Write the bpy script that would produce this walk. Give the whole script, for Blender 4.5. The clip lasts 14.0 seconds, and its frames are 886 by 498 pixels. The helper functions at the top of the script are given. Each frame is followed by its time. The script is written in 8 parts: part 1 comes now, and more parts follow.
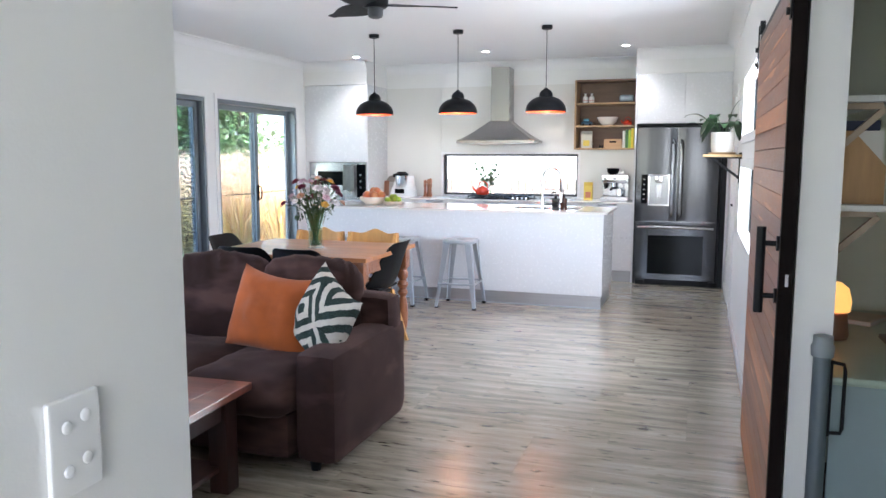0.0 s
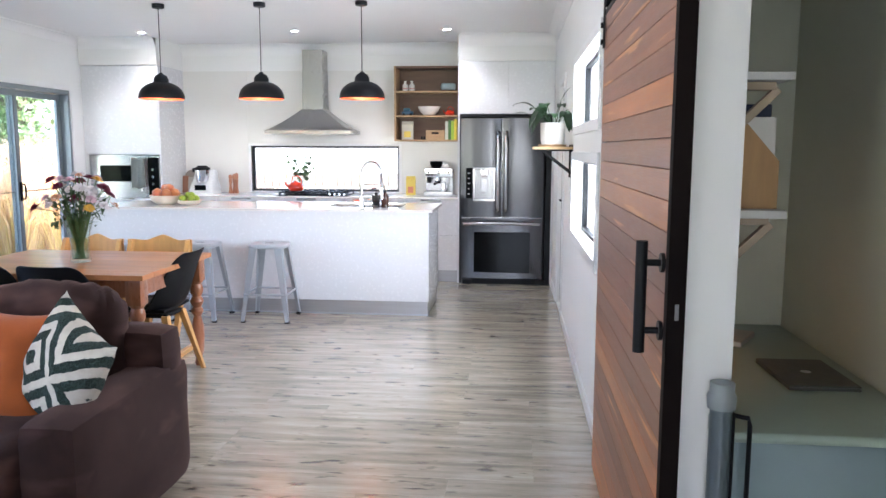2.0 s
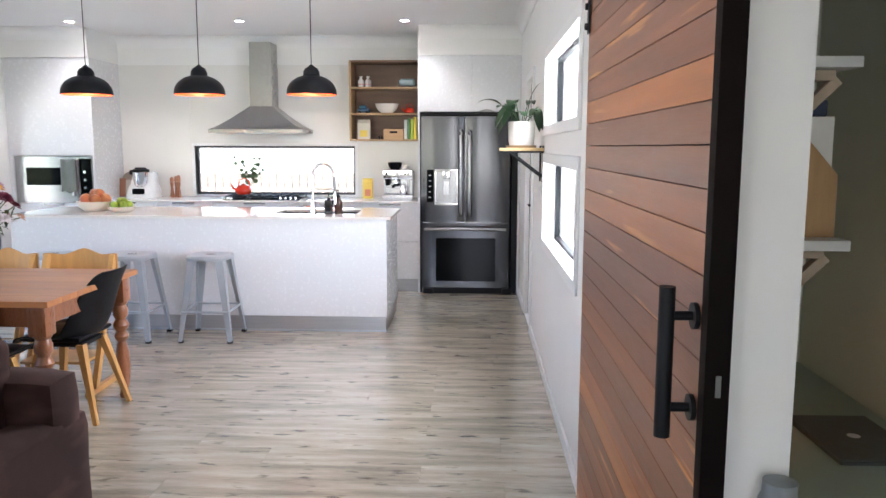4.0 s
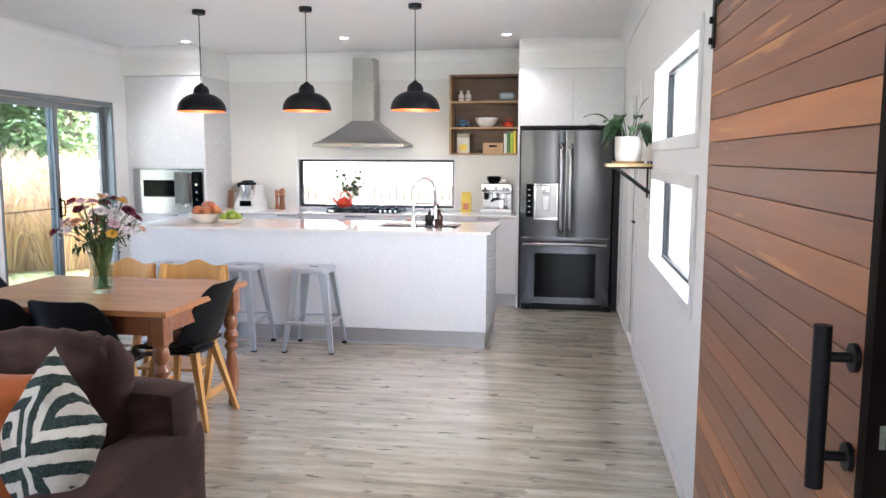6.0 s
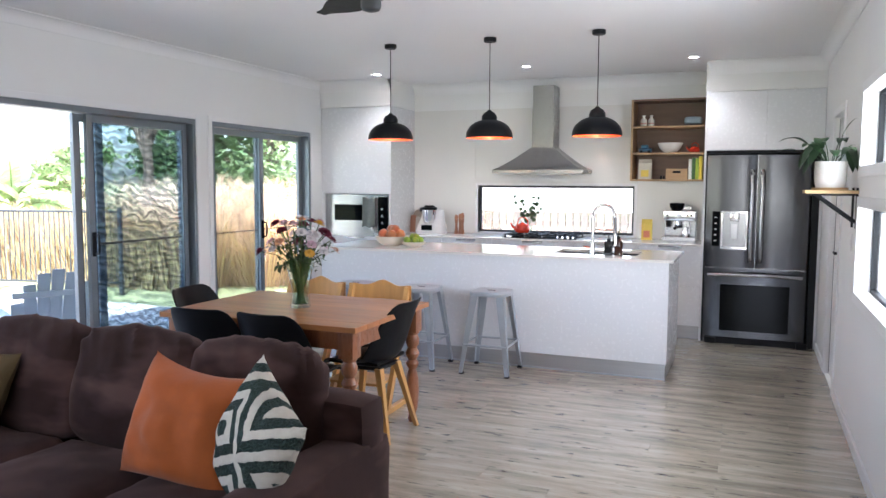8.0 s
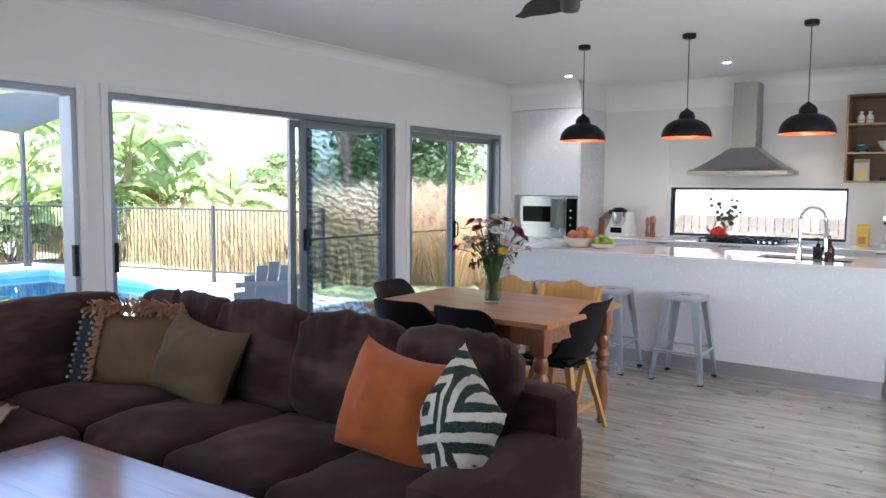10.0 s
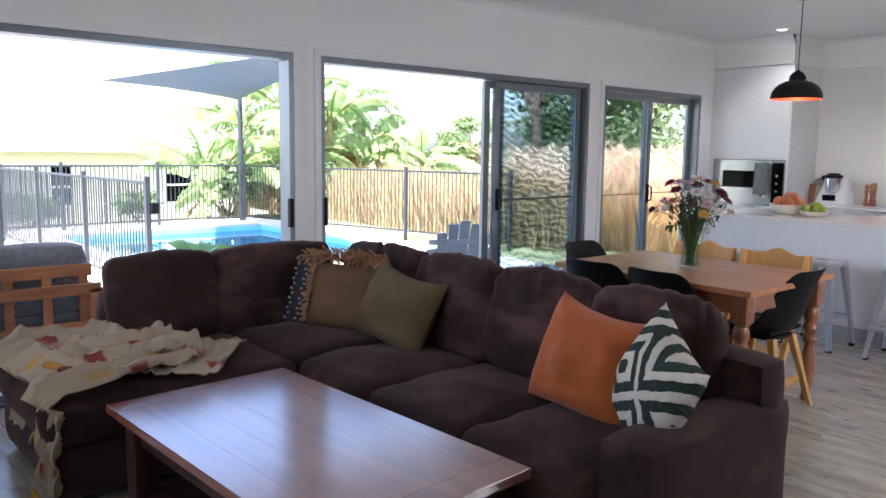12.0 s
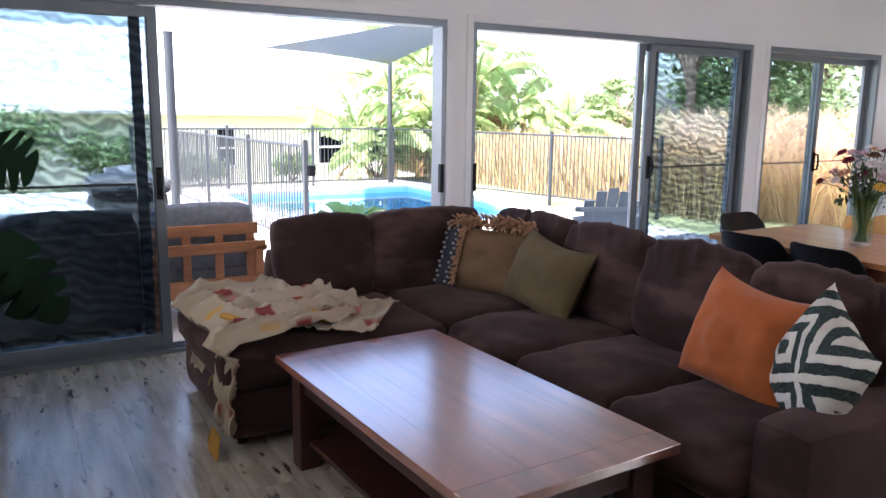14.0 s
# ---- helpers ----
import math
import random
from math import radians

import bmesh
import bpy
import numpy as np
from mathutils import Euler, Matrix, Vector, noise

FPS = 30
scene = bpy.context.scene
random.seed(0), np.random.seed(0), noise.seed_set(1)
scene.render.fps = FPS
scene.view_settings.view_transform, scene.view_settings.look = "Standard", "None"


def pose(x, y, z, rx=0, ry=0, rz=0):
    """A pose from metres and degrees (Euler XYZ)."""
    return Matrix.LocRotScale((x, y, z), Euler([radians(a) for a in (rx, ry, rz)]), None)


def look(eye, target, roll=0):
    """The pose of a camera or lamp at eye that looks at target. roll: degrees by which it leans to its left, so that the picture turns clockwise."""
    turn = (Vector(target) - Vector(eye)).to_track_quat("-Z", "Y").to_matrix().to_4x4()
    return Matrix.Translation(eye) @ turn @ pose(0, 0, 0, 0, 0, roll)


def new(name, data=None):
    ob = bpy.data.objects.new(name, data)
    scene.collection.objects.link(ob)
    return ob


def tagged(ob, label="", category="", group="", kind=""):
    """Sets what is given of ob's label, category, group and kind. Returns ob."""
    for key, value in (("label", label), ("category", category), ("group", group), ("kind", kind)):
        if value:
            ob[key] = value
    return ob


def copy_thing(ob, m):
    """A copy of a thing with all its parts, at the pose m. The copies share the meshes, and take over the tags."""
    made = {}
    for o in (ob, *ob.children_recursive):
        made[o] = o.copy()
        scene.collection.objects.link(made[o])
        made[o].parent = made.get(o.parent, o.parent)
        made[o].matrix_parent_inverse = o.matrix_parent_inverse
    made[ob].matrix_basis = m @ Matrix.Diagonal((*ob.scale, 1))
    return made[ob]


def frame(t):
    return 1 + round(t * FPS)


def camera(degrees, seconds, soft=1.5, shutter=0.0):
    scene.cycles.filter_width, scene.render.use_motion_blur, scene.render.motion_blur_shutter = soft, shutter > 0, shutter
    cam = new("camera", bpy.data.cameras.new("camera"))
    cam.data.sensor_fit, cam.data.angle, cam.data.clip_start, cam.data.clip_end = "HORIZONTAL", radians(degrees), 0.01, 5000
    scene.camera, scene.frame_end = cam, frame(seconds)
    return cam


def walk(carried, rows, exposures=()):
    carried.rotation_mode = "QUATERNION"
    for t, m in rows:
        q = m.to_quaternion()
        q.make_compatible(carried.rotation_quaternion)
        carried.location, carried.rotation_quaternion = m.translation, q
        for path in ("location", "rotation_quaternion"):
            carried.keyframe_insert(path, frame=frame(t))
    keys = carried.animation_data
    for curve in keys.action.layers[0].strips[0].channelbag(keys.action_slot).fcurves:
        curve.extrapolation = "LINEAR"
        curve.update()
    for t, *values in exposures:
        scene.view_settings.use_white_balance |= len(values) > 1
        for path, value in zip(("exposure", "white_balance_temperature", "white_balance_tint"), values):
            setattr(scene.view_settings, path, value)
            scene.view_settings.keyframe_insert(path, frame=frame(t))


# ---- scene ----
cam = camera(60.3, 14.0)
PATH = [
    (0, (0.103, 0.015, 1.46), (-0.528, 1.898, 1.219), 0.1),
    (0.5, (0.046, 0.213, 1.454), (-0.432, 2.14, 1.213), 0.1),
    (1, (0.022, 0.412, 1.455), (-0.317, 2.368, 1.207), 0.1),
    (1.5, (-0.002, 0.607, 1.451), (-0.251, 2.576, 1.199), 0.1),
    (2, (-0.023, 0.786, 1.46), (-0.203, 2.761, 1.2), 0.2),
    (2.5, (-0.01, 0.949, 1.461), (-0.109, 2.929, 1.201), 0.1),
    (2.7, (0.008, 1.023, 1.464), (-0.073, 3.003, 1.198), 0.2),
    (4.8, (-0.099, 1.394, 1.498), (-0.18, 3.375, 1.234), 0.1),
    (5, (-0.105, 1.396, 1.501), (-0.22, 3.376, 1.241), 0.1),
    (5.5, (-0.122, 1.39, 1.505), (-0.333, 3.364, 1.256), 0.1),
    (6, (-0.133, 1.374, 1.512), (-0.449, 3.335, 1.275), 0.2),
    (6.5, (-0.141, 1.359, 1.517), (-0.564, 3.302, 1.299), 0.2),
    (7, (-0.152, 1.356, 1.515), (-0.687, 3.273, 1.318), 0.2),
    (9.5, (-0.171, 1.261, 1.491), (-1.234, 2.947, 1.332), 0.4),
    (10, (-0.179, 1.239, 1.481), (-1.346, 2.855, 1.318), 0.4),
    (10.5, (-0.174, 1.219, 1.467), (-1.439, 2.758, 1.295), 0.5),
    (11, (-0.175, 1.203, 1.458), (-1.526, 2.664, 1.267), 0.6),
    (11.5, (-0.191, 1.179, 1.457), (-1.623, 2.557, 1.233), 0.7),
    (12, (-0.2, 1.166, 1.445), (-1.708, 2.454, 1.187), 0.8),
    (12.5, (-0.19, 1.151, 1.442), (-1.762, 2.351, 1.145), 0.9),
    (13, (-0.182, 1.132, 1.44), (-1.803, 2.256, 1.109), 0.8),
    (13.5, (-0.178, 1.112, 1.454), (-1.842, 2.166, 1.103), 0.8),
    (14, (-0.19, 1.104, 1.471), (-1.896, 2.085, 1.113), 0.8),
]
EXPOSURES = [(0.0, 3.08, 5850, 15), (0.7, 3.20, 5850, 14), (1.6, 3.22, 5900, 16), (2.5, 3.14, 5950, 17), (5.0, 3.06, 6250, 18), (7.0, 2.94, 6100, 17), (9.5, 2.44, 5950, 17), (10.3, 2.38, 5950, 17), (11.2, 2.20, 6000, 18), (12.5, 2.38, 6050, 20), (14.0, 2.48, 6250, 23)]
walk(cam, [(t, look(eye, target, roll)) for t, eye, target, roll in PATH], EXPOSURES)

# ---- world, sun, exposure ----
world = bpy.data.worlds.new("world")
scene.world = world
world.use_nodes = True
wn = world.node_tree
sky = wn.nodes.new("ShaderNodeTexSky")
sky.sky_type, sky.sun_disc = "NISHITA", False
sky.sun_elevation, sky.sun_rotation = radians(60), radians(147)
sky.air_density, sky.dust_density = 1.0, 2.5
wn.links.new(sky.outputs[0], wn.nodes["Background"].inputs[0])
wn.nodes["Background"].inputs[1].default_value = 0.15
sun = new("sun", bpy.data.lights.new("sun", "SUN"))
sun.data.energy, sun.data.angle, sun.data.color = 5.0, radians(1.0), (1.0, 0.95, 0.88)
SUN_AT = Vector((math.cos(radians(60)) * 0.55, -math.cos(radians(60)) * 0.835, math.sin(radians(60))))
sun.matrix_world = look(SUN_AT * 40, (0, 0, 0))


def fill_lamp(x0, x1, y, z0, z1, watts):
    """Fill lamp for sky light, set in an added opening unseen behind the camera."""
    lamp = new("fill_lamp", bpy.data.lights.new("fill_lamp", "AREA"))
    lamp.data.shape, lamp.data.size, lamp.data.size_y = "RECTANGLE", x1 - x0, z1 - z0
    lamp.data.energy, lamp.data.color = watts, (0.97, 0.98, 1.0)
    lamp.matrix_world = look(((x0 + x1) / 2, y, (z0 + z1) / 2), ((x0 + x1) / 2, y + 1, (z0 + z1) / 2))


fill_lamp(-4.2, -1.1, 0.74, 0.85, 2.15, 2.2)
for low, high in ((0.885, 1.385), (1.62, 2.045)):
    lamp = new("slot_window_light", bpy.data.lights.new("slot_window_light", "AREA"))
    lamp.data.shape, lamp.data.size, lamp.data.size_y = "RECTANGLE", high - low - 0.02, 1.58
    lamp.data.energy, lamp.data.color = 4.8, (0.96, 0.98, 1.0)
    lamp.matrix_world = Matrix.Translation((0.537, (4.76 + 6.36) / 2, (low + high) / 2)) @ pose(0, 0, 0, 0, 90, 0)
fill_lamp(-0.4, 1.4, -3.15, 0.7, 2.2, 7.5)


# ---- materials ----
def nodes_of(name):
    m = bpy.data.materials.new(name)
    m.use_nodes = True
    nt = m.node_tree
    return m, nt, nt.nodes["Principled BSDF"]


def rgba(c, k=1.0):
    return (c[0] * k, c[1] * k, c[2] * k, 1.0)


def mat(name, col, rough=0.5, metal=0.0, var=0.12, scale=4.0, bump=0.0, bscale=60.0, stretch=(1, 1, 1), rnd=0.0, coat=0.0, sheen=0.0, trans=0.0, emit=0.0, spec=0.5, col2=None):
    """A surface with variation at two scales, relief and, over repeated pieces, a random tone."""
    m, nt, bsdf = nodes_of(name)
    n, l = nt.nodes, nt.links
    tc = n.new("ShaderNodeTexCoord")
    mp = n.new("ShaderNodeMapping")
    mp.inputs["Scale"].default_value = stretch
    l.new(tc.outputs["Object"], mp.inputs[0])
    big, fine = n.new("ShaderNodeTexNoise"), n.new("ShaderNodeTexNoise")
    big.inputs["Scale"].default_value, fine.inputs["Scale"].default_value = scale, scale * 9
    big.inputs["Detail"].default_value, fine.inputs["Detail"].default_value = 4, 3
    info = n.new("ShaderNodeObjectInfo")
    if rnd:
        big.noise_dimensions = "4D"
        sh = n.new("ShaderNodeMath")
        sh.operation = "MULTIPLY"
        sh.inputs[1].default_value = 40
        l.new(info.outputs["Random"], sh.inputs[0])
        l.new(sh.outputs[0], big.inputs["W"])
    l.new(mp.outputs[0], big.inputs["Vector"])
    l.new(mp.outputs[0], fine.inputs["Vector"])
    ramp = n.new("ShaderNodeMix")
    ramp.data_type = "RGBA"
    ramp.inputs["A"].default_value = rgba(col2 if col2 else col, 1.0 if col2 else 1 - var)
    ramp.inputs["B"].default_value = rgba(col, 1 + var)
    add = n.new("ShaderNodeMath")
    add.operation = "MULTIPLY_ADD"
    l.new(fine.outputs[0], add.inputs[0])
    add.inputs[1].default_value = 0.45
    half = n.new("ShaderNodeMath")
    half.operation = "MULTIPLY_ADD"
    half.inputs[1].default_value, half.inputs[2].default_value = 1.9, -0.68
    l.new(big.outputs[0], half.inputs[0])
    l.new(half.outputs[0], add.inputs[2])
    add.use_clamp = True
    l.new(add.outputs[0], ramp.inputs["Factor"])
    out = ramp.outputs["Result"]
    if rnd:
        hsv = n.new("ShaderNodeHueSaturation")
        mr = n.new("ShaderNodeMapRange")
        mr.inputs["To Min"].default_value, mr.inputs["To Max"].default_value = 1 - rnd, 1 + rnd
        l.new(info.outputs["Random"], mr.inputs["Value"])
        l.new(mr.outputs[0], hsv.inputs["Value"])
        l.new(out, hsv.inputs["Color"])
        out = hsv.outputs[0]
    l.new(out, bsdf.inputs["Base Color"])
    rr = n.new("ShaderNodeMapRange")
    rr.inputs["To Min"].default_value, rr.inputs["To Max"].default_value = max(rough - 0.06, 0.02), min(rough + 0.08, 1)
    l.new(fine.outputs[0], rr.inputs["Value"])
    l.new(rr.outputs[0], bsdf.inputs["Roughness"])
    bsdf.inputs["Metallic"].default_value = metal
    bsdf.inputs["Specular IOR Level"].default_value = spec
    bsdf.inputs["Coat Weight"].default_value = coat
    bsdf.inputs["Sheen Weight"].default_value = sheen
    bsdf.inputs["Transmission Weight"].default_value = trans
    if emit:
        bsdf.inputs["Emission Color"].default_value = rgba(col)
        bsdf.inputs["Emission Strength"].default_value = emit
    if bump:
        bn = n.new("ShaderNodeTexNoise")
        bn.inputs["Scale"].default_value, bn.inputs["Detail"].default_value = bscale, 4
        l.new(mp.outputs[0], bn.inputs["Vector"])
        b = n.new("ShaderNodeBump")
        b.inputs["Strength"].default_value, b.inputs["Distance"].default_value = bump, 0.01
        l.new(bn.outputs[0], b.inputs["Height"])
        l.new(b.outputs[0], bsdf.inputs["Normal"])
    return m


def glass(name, tint=(0.95, 0.98, 0.97), rough=0.0, share=0.9):
    """Clear thin pane: mostly see-through, with a mirror share that grows at glancing angles."""
    m = bpy.data.materials.new(name)
    m.use_nodes = True
    n, l = m.node_tree.nodes, m.node_tree.links
    n.remove(n["Principled BSDF"])
    t, g, mx, f = n.new("ShaderNodeBsdfTransparent"), n.new("ShaderNodeBsdfGlossy"), n.new("ShaderNodeMixShader"), n.new("ShaderNodeLayerWeight")
    pw, ma = n.new("ShaderNodeMath"), n.new("ShaderNodeMath")
    pw.operation, ma.operation = "POWER", "MULTIPLY_ADD"
    pw.inputs[1].default_value, ma.inputs[1].default_value, ma.inputs[2].default_value = 5.0, 0.9, 0.03
    t.inputs[0].default_value = rgba(tint)
    g.inputs["Roughness"].default_value = rough
    l.new(f.outputs["Facing"], pw.inputs[0])
    l.new(pw.outputs[0], ma.inputs[0])
    l.new(ma.outputs[0], mx.inputs[0])
    l.new(t.outputs[0], mx.inputs[1])
    l.new(g.outputs[0], mx.inputs[2])
    l.new(mx.outputs[0], n["Material Output"].inputs[0])
    return m


WALL = mat("wall paint", (0.80, 0.80, 0.79), 0.55, var=0.02, scale=1.5, bump=0.04, bscale=180)
CEIL = mat("ceiling paint", (0.82, 0.82, 0.82), 0.7, var=0.015, scale=1.2)
TRIM = mat("white trim gloss", (0.80, 0.80, 0.80), 0.3, var=0.02)
STUDYW = mat("grey green study wall", (0.66, 0.69, 0.58), 0.6, var=0.03, scale=1.5, bump=0.04, bscale=160)
CABW = mat("white laminate", (0.73, 0.74, 0.76), 0.25, var=0.012)
STONE = mat("engineered stone", (0.80, 0.78, 0.75), 0.08, var=0.05, scale=60)
SPLASH = mat("glass splashback", (0.76, 0.75, 0.72), 0.12, var=0.015)
KICK = mat("brushed kickboard", (0.42, 0.42, 0.43), 0.35, metal=0.6, var=0.05, stretch=(1, 20, 20))
ALU = mat("anodised window frame", (0.22, 0.25, 0.28), 0.38, metal=0.55, var=0.05)
# The next two also paint shade into the door and fridge gaps.
ALUDK = mat("dark window rubber and gap shade", (0.03, 0.035, 0.04), 0.5)
BLACK = mat("black powder coat and gap shade", (0.007, 0.008, 0.010), 0.45, var=0.2, spec=0.22)
BLACKP = mat("black plastic", (0.004, 0.0045, 0.006), 0.45, var=0.15, spec=0.18)
STEEL = mat("brushed stainless", (0.42, 0.42, 0.43), 0.24, metal=1.0, var=0.07, scale=3, stretch=(1, 1, 40))
STEELH = mat("hood stainless", (0.36, 0.355, 0.35), 0.27, metal=1.0, var=0.06, scale=3, stretch=(40, 1, 1))
STEELDK = mat("dark stainless", (0.29, 0.295, 0.30), 0.20, metal=1.0, var=0.08, scale=3, stretch=(40, 40, 1))
CHROME = mat("chrome", (0.75, 0.75, 0.76), 0.07, metal=1.0, var=0.02)
GALV = mat("pale grey painted steel", (0.42, 0.46, 0.50), 0.30, metal=0.35, var=0.08, scale=8)
BLKGLASS = mat("black glass", (0.003, 0.004, 0.005), 0.05, var=0.1, spec=0.08)
PANE = glass("window pane")
VASEG = glass("vase glass", (0.93, 0.97, 0.95), 0.01)
FLOORM = mat("weathered oak vinyl plank", (0.49, 0.445, 0.355), 0.22, var=0.2, scale=2.1, stretch=(1.0, 8, 1), bump=0.04, bscale=12, rnd=0.04, spec=0.9, coat=0.6, col2=(0.19, 0.163, 0.125))
FLOORM.node_tree.nodes["Principled BSDF"].inputs["Coat Roughness"].default_value = 0.22


def darker_spots(m, stretch, scale, lo, hi, tone):
    """Knots, flecks or worn patches: where a stretched noise runs high the surface takes another tone."""
    n, l = m.node_tree.nodes, m.node_tree.links
    bsdf = n["Principled BSDF"]
    old = bsdf.inputs["Base Color"].links[0].from_socket
    tc, mp, nz, mr, mx, info = n.new("ShaderNodeTexCoord"), n.new("ShaderNodeMapping"), n.new("ShaderNodeTexNoise"), n.new("ShaderNodeMapRange"), n.new("ShaderNodeMix"), n.new("ShaderNodeObjectInfo")
    mp.inputs["Scale"].default_value = stretch
    l.new(tc.outputs["Object"], mp.inputs[0])
    l.new(mp.outputs[0], nz.inputs["Vector"])
    nz.noise_dimensions = "4D"
    sh = n.new("ShaderNodeMath")
    sh.operation = "MULTIPLY"
    sh.inputs[1].default_value = 60
    l.new(info.outputs["Random"], sh.inputs[0])
    l.new(sh.outputs[0], nz.inputs["W"])
    nz.inputs["Scale"].default_value, nz.inputs["Detail"].default_value = scale, 3
    mr.inputs["From Min"].default_value, mr.inputs["From Max"].default_value = lo, hi
    l.new(nz.outputs[0], mr.inputs["Value"])
    mx.data_type = "RGBA"
    l.new(mr.outputs[0], mx.inputs["Factor"])
    l.new(old, mx.inputs["A"])
    mx.inputs["B"].default_value = rgba(tone)
    l.new(mx.outputs["Result"], bsdf.inputs["Base Color"])


darker_spots(FLOORM, (1.6, 6.0, 1), 4.2, 0.60, 0.70, (0.075, 0.060, 0.043))
JOINT = mat("dark plank joint", (0.05, 0.043, 0.037), 0.6)
PLANKM = mat("cypress door plank", (0.36, 0.135, 0.060), 0.38, var=0.3, scale=1.6, stretch=(3, 0.7, 12), bump=0.10, bscale=18, rnd=0.16, col2=(0.19, 0.068, 0.034))


def board_tones(m):
    """Boards cut from different trees: each takes one of a few timber tones, and some carry pale sapwood."""
    n, l = m.node_tree.nodes, m.node_tree.links
    info = n.new("ShaderNodeObjectInfo")
    sepc = n.new("ShaderNodeMath")
    sepc.operation = "FRACT"
    mul = n.new("ShaderNodeMath")
    mul.operation = "MULTIPLY"
    mul.inputs[1].default_value = 7.31
    l.new(info.outputs["Random"], mul.inputs[0])
    l.new(mul.outputs[0], sepc.inputs[0])
    for key, tones in (("A", ((0.0, (0.17, 0.060, 0.030)), (0.3, (0.22, 0.078, 0.034)), (0.55, (0.19, 0.076, 0.043)), (0.75, (0.33, 0.112, 0.036)), (0.9, (0.14, 0.050, 0.027)))), ("B", ((0.0, (0.30, 0.105, 0.042)), (0.3, (0.38, 0.135, 0.050)), (0.55, (0.31, 0.125, 0.062)), (0.75, (0.54, 0.195, 0.058)), (0.9, (0.25, 0.088, 0.040))))):
        r = n.new("ShaderNodeValToRGB")
        r.color_ramp.interpolation = "CONSTANT"
        e = r.color_ramp.elements
        e[0].color = (*tones[0][1], 1)
        e[1].position, e[1].color = tones[1][0], (*tones[1][1], 1)
        for p, c in tones[2:]:
            q = e.new(p)
            q.color = (*c, 1)
        l.new(sepc.outputs[0], r.inputs[0])
        for node in n:
            if node.bl_idname == "ShaderNodeMix":
                l.new(r.outputs[0], node.inputs[key])


board_tones(PLANKM)
darker_spots(PLANKM, (1, 0.5, 9), 2.2, 0.64, 0.70, (0.62, 0.27, 0.085))
PLANKM.node_tree.nodes["Principled BSDF"].inputs["Coat Weight"].default_value = 0.12
PLANKM.node_tree.nodes["Principled BSDF"].inputs["Coat Roughness"].default_value = 0.32
DOOREDGE = mat("dark stained door edge", (0.007, 0.004, 0.0035), 0.6, var=0.3, spec=0.08)
SOFA = mat("chocolate microsuede", (0.035, 0.019, 0.017), 0.85, var=0.5, scale=3.0, bump=0.12, bscale=260, sheen=0.16, spec=0.10, col2=(0.021, 0.0115, 0.0105))
darker_spots(SOFA, (1.0, 1.0, 2.6), 2.3, 0.52, 0.66, (0.095, 0.052, 0.046))
SOFA.node_tree.nodes["Principled BSDF"].inputs["Sheen Tint"].default_value = (0.80, 0.55, 0.50, 1)
# Base raised to paint the outdoor glare reflected in the table's top.
TABLE_LIT = mat("dark mahogany", (0.26, 0.075, 0.044), 0.30, var=0.4, scale=2.0, stretch=(1, 10, 10), bump=0.02, bscale=20, rnd=0.05, coat=1.0)
TABLE_LIT.node_tree.nodes["Principled BSDF"].inputs["Coat Roughness"].default_value = 0.17
TABLE_LIT.node_tree.nodes["Principled BSDF"].inputs["Coat IOR"].default_value = 3.1
# Darker mahogany copy paints the shade on legs, aprons and shelf.
TABLE_SHADED = mat("mahogany frame in painted shade", (0.040, 0.013, 0.010), 0.4, var=0.4, scale=2.0, stretch=(10, 10, 1), bump=0.02, bscale=20)
# Plank top toned up, the sky's reflection painted into its base colour.
DINETOP_LIT = mat("honey stained pine", (0.46, 0.185, 0.062), 0.36, var=0.25, scale=1.8, stretch=(1, 9, 9), bump=0.05, bscale=16, rnd=0.08, coat=0.15, spec=0.5)
DINELEG = mat("honey stained pine leg", (0.28, 0.105, 0.045), 0.28, var=0.3, scale=3, stretch=(9, 9, 1), coat=0.25)
BEECH = mat("beech", (0.60, 0.32, 0.10), 0.35, var=0.15, scale=3, stretch=(8, 8, 1), rnd=0.05)
SHELFW = mat("walnut laminate", (0.165, 0.090, 0.055), 0.4, var=0.2, scale=2.5, stretch=(1, 8, 8))
SHELFE = mat("oak shelf edge", (0.42, 0.27, 0.14), 0.45, var=0.2, scale=3)


# ---- building helpers ----
def bx(bm, lo, hi, bevel=0.0, m=None, seg=2):
    c = [(a + b) / 2 for a, b in zip(lo, hi)]
    s = [abs(b - a) for a, b in zip(lo, hi)]
    t = Matrix.Translation(c) @ Matrix.Diagonal((*s, 1))
    vs = bmesh.ops.create_cube(bm, size=1, matrix=t)["verts"]
    if bevel:
        es = list({e for v in vs for e in v.link_edges})
        r = bmesh.ops.bevel(bm, geom=es, offset=bevel, segments=seg, affect="EDGES", profile=0.5)
        vs = list({v for f in r["faces"] for v in f.verts} | {v for v in vs if v.is_valid})
    if m is not None:
        bmesh.ops.transform(bm, matrix=m, verts=vs)
    return bm


def box(lo, hi, bevel=0.0, m=None, seg=2):
    return bx(bmesh.new(), lo, hi, bevel, m, seg)


def rod(bm, p, q, r0, r1=None, seg=12, caps=True):
    p, q = Vector(p), Vector(q)
    d = q - p
    t = Matrix.Translation((p + q) / 2) @ d.to_track_quat("Z", "Y").to_matrix().to_4x4()
    bmesh.ops.create_cone(bm, cap_ends=caps, segments=seg, radius1=r0, radius2=r0 if r1 is None else r1, depth=d.length, matrix=t)
    return bm


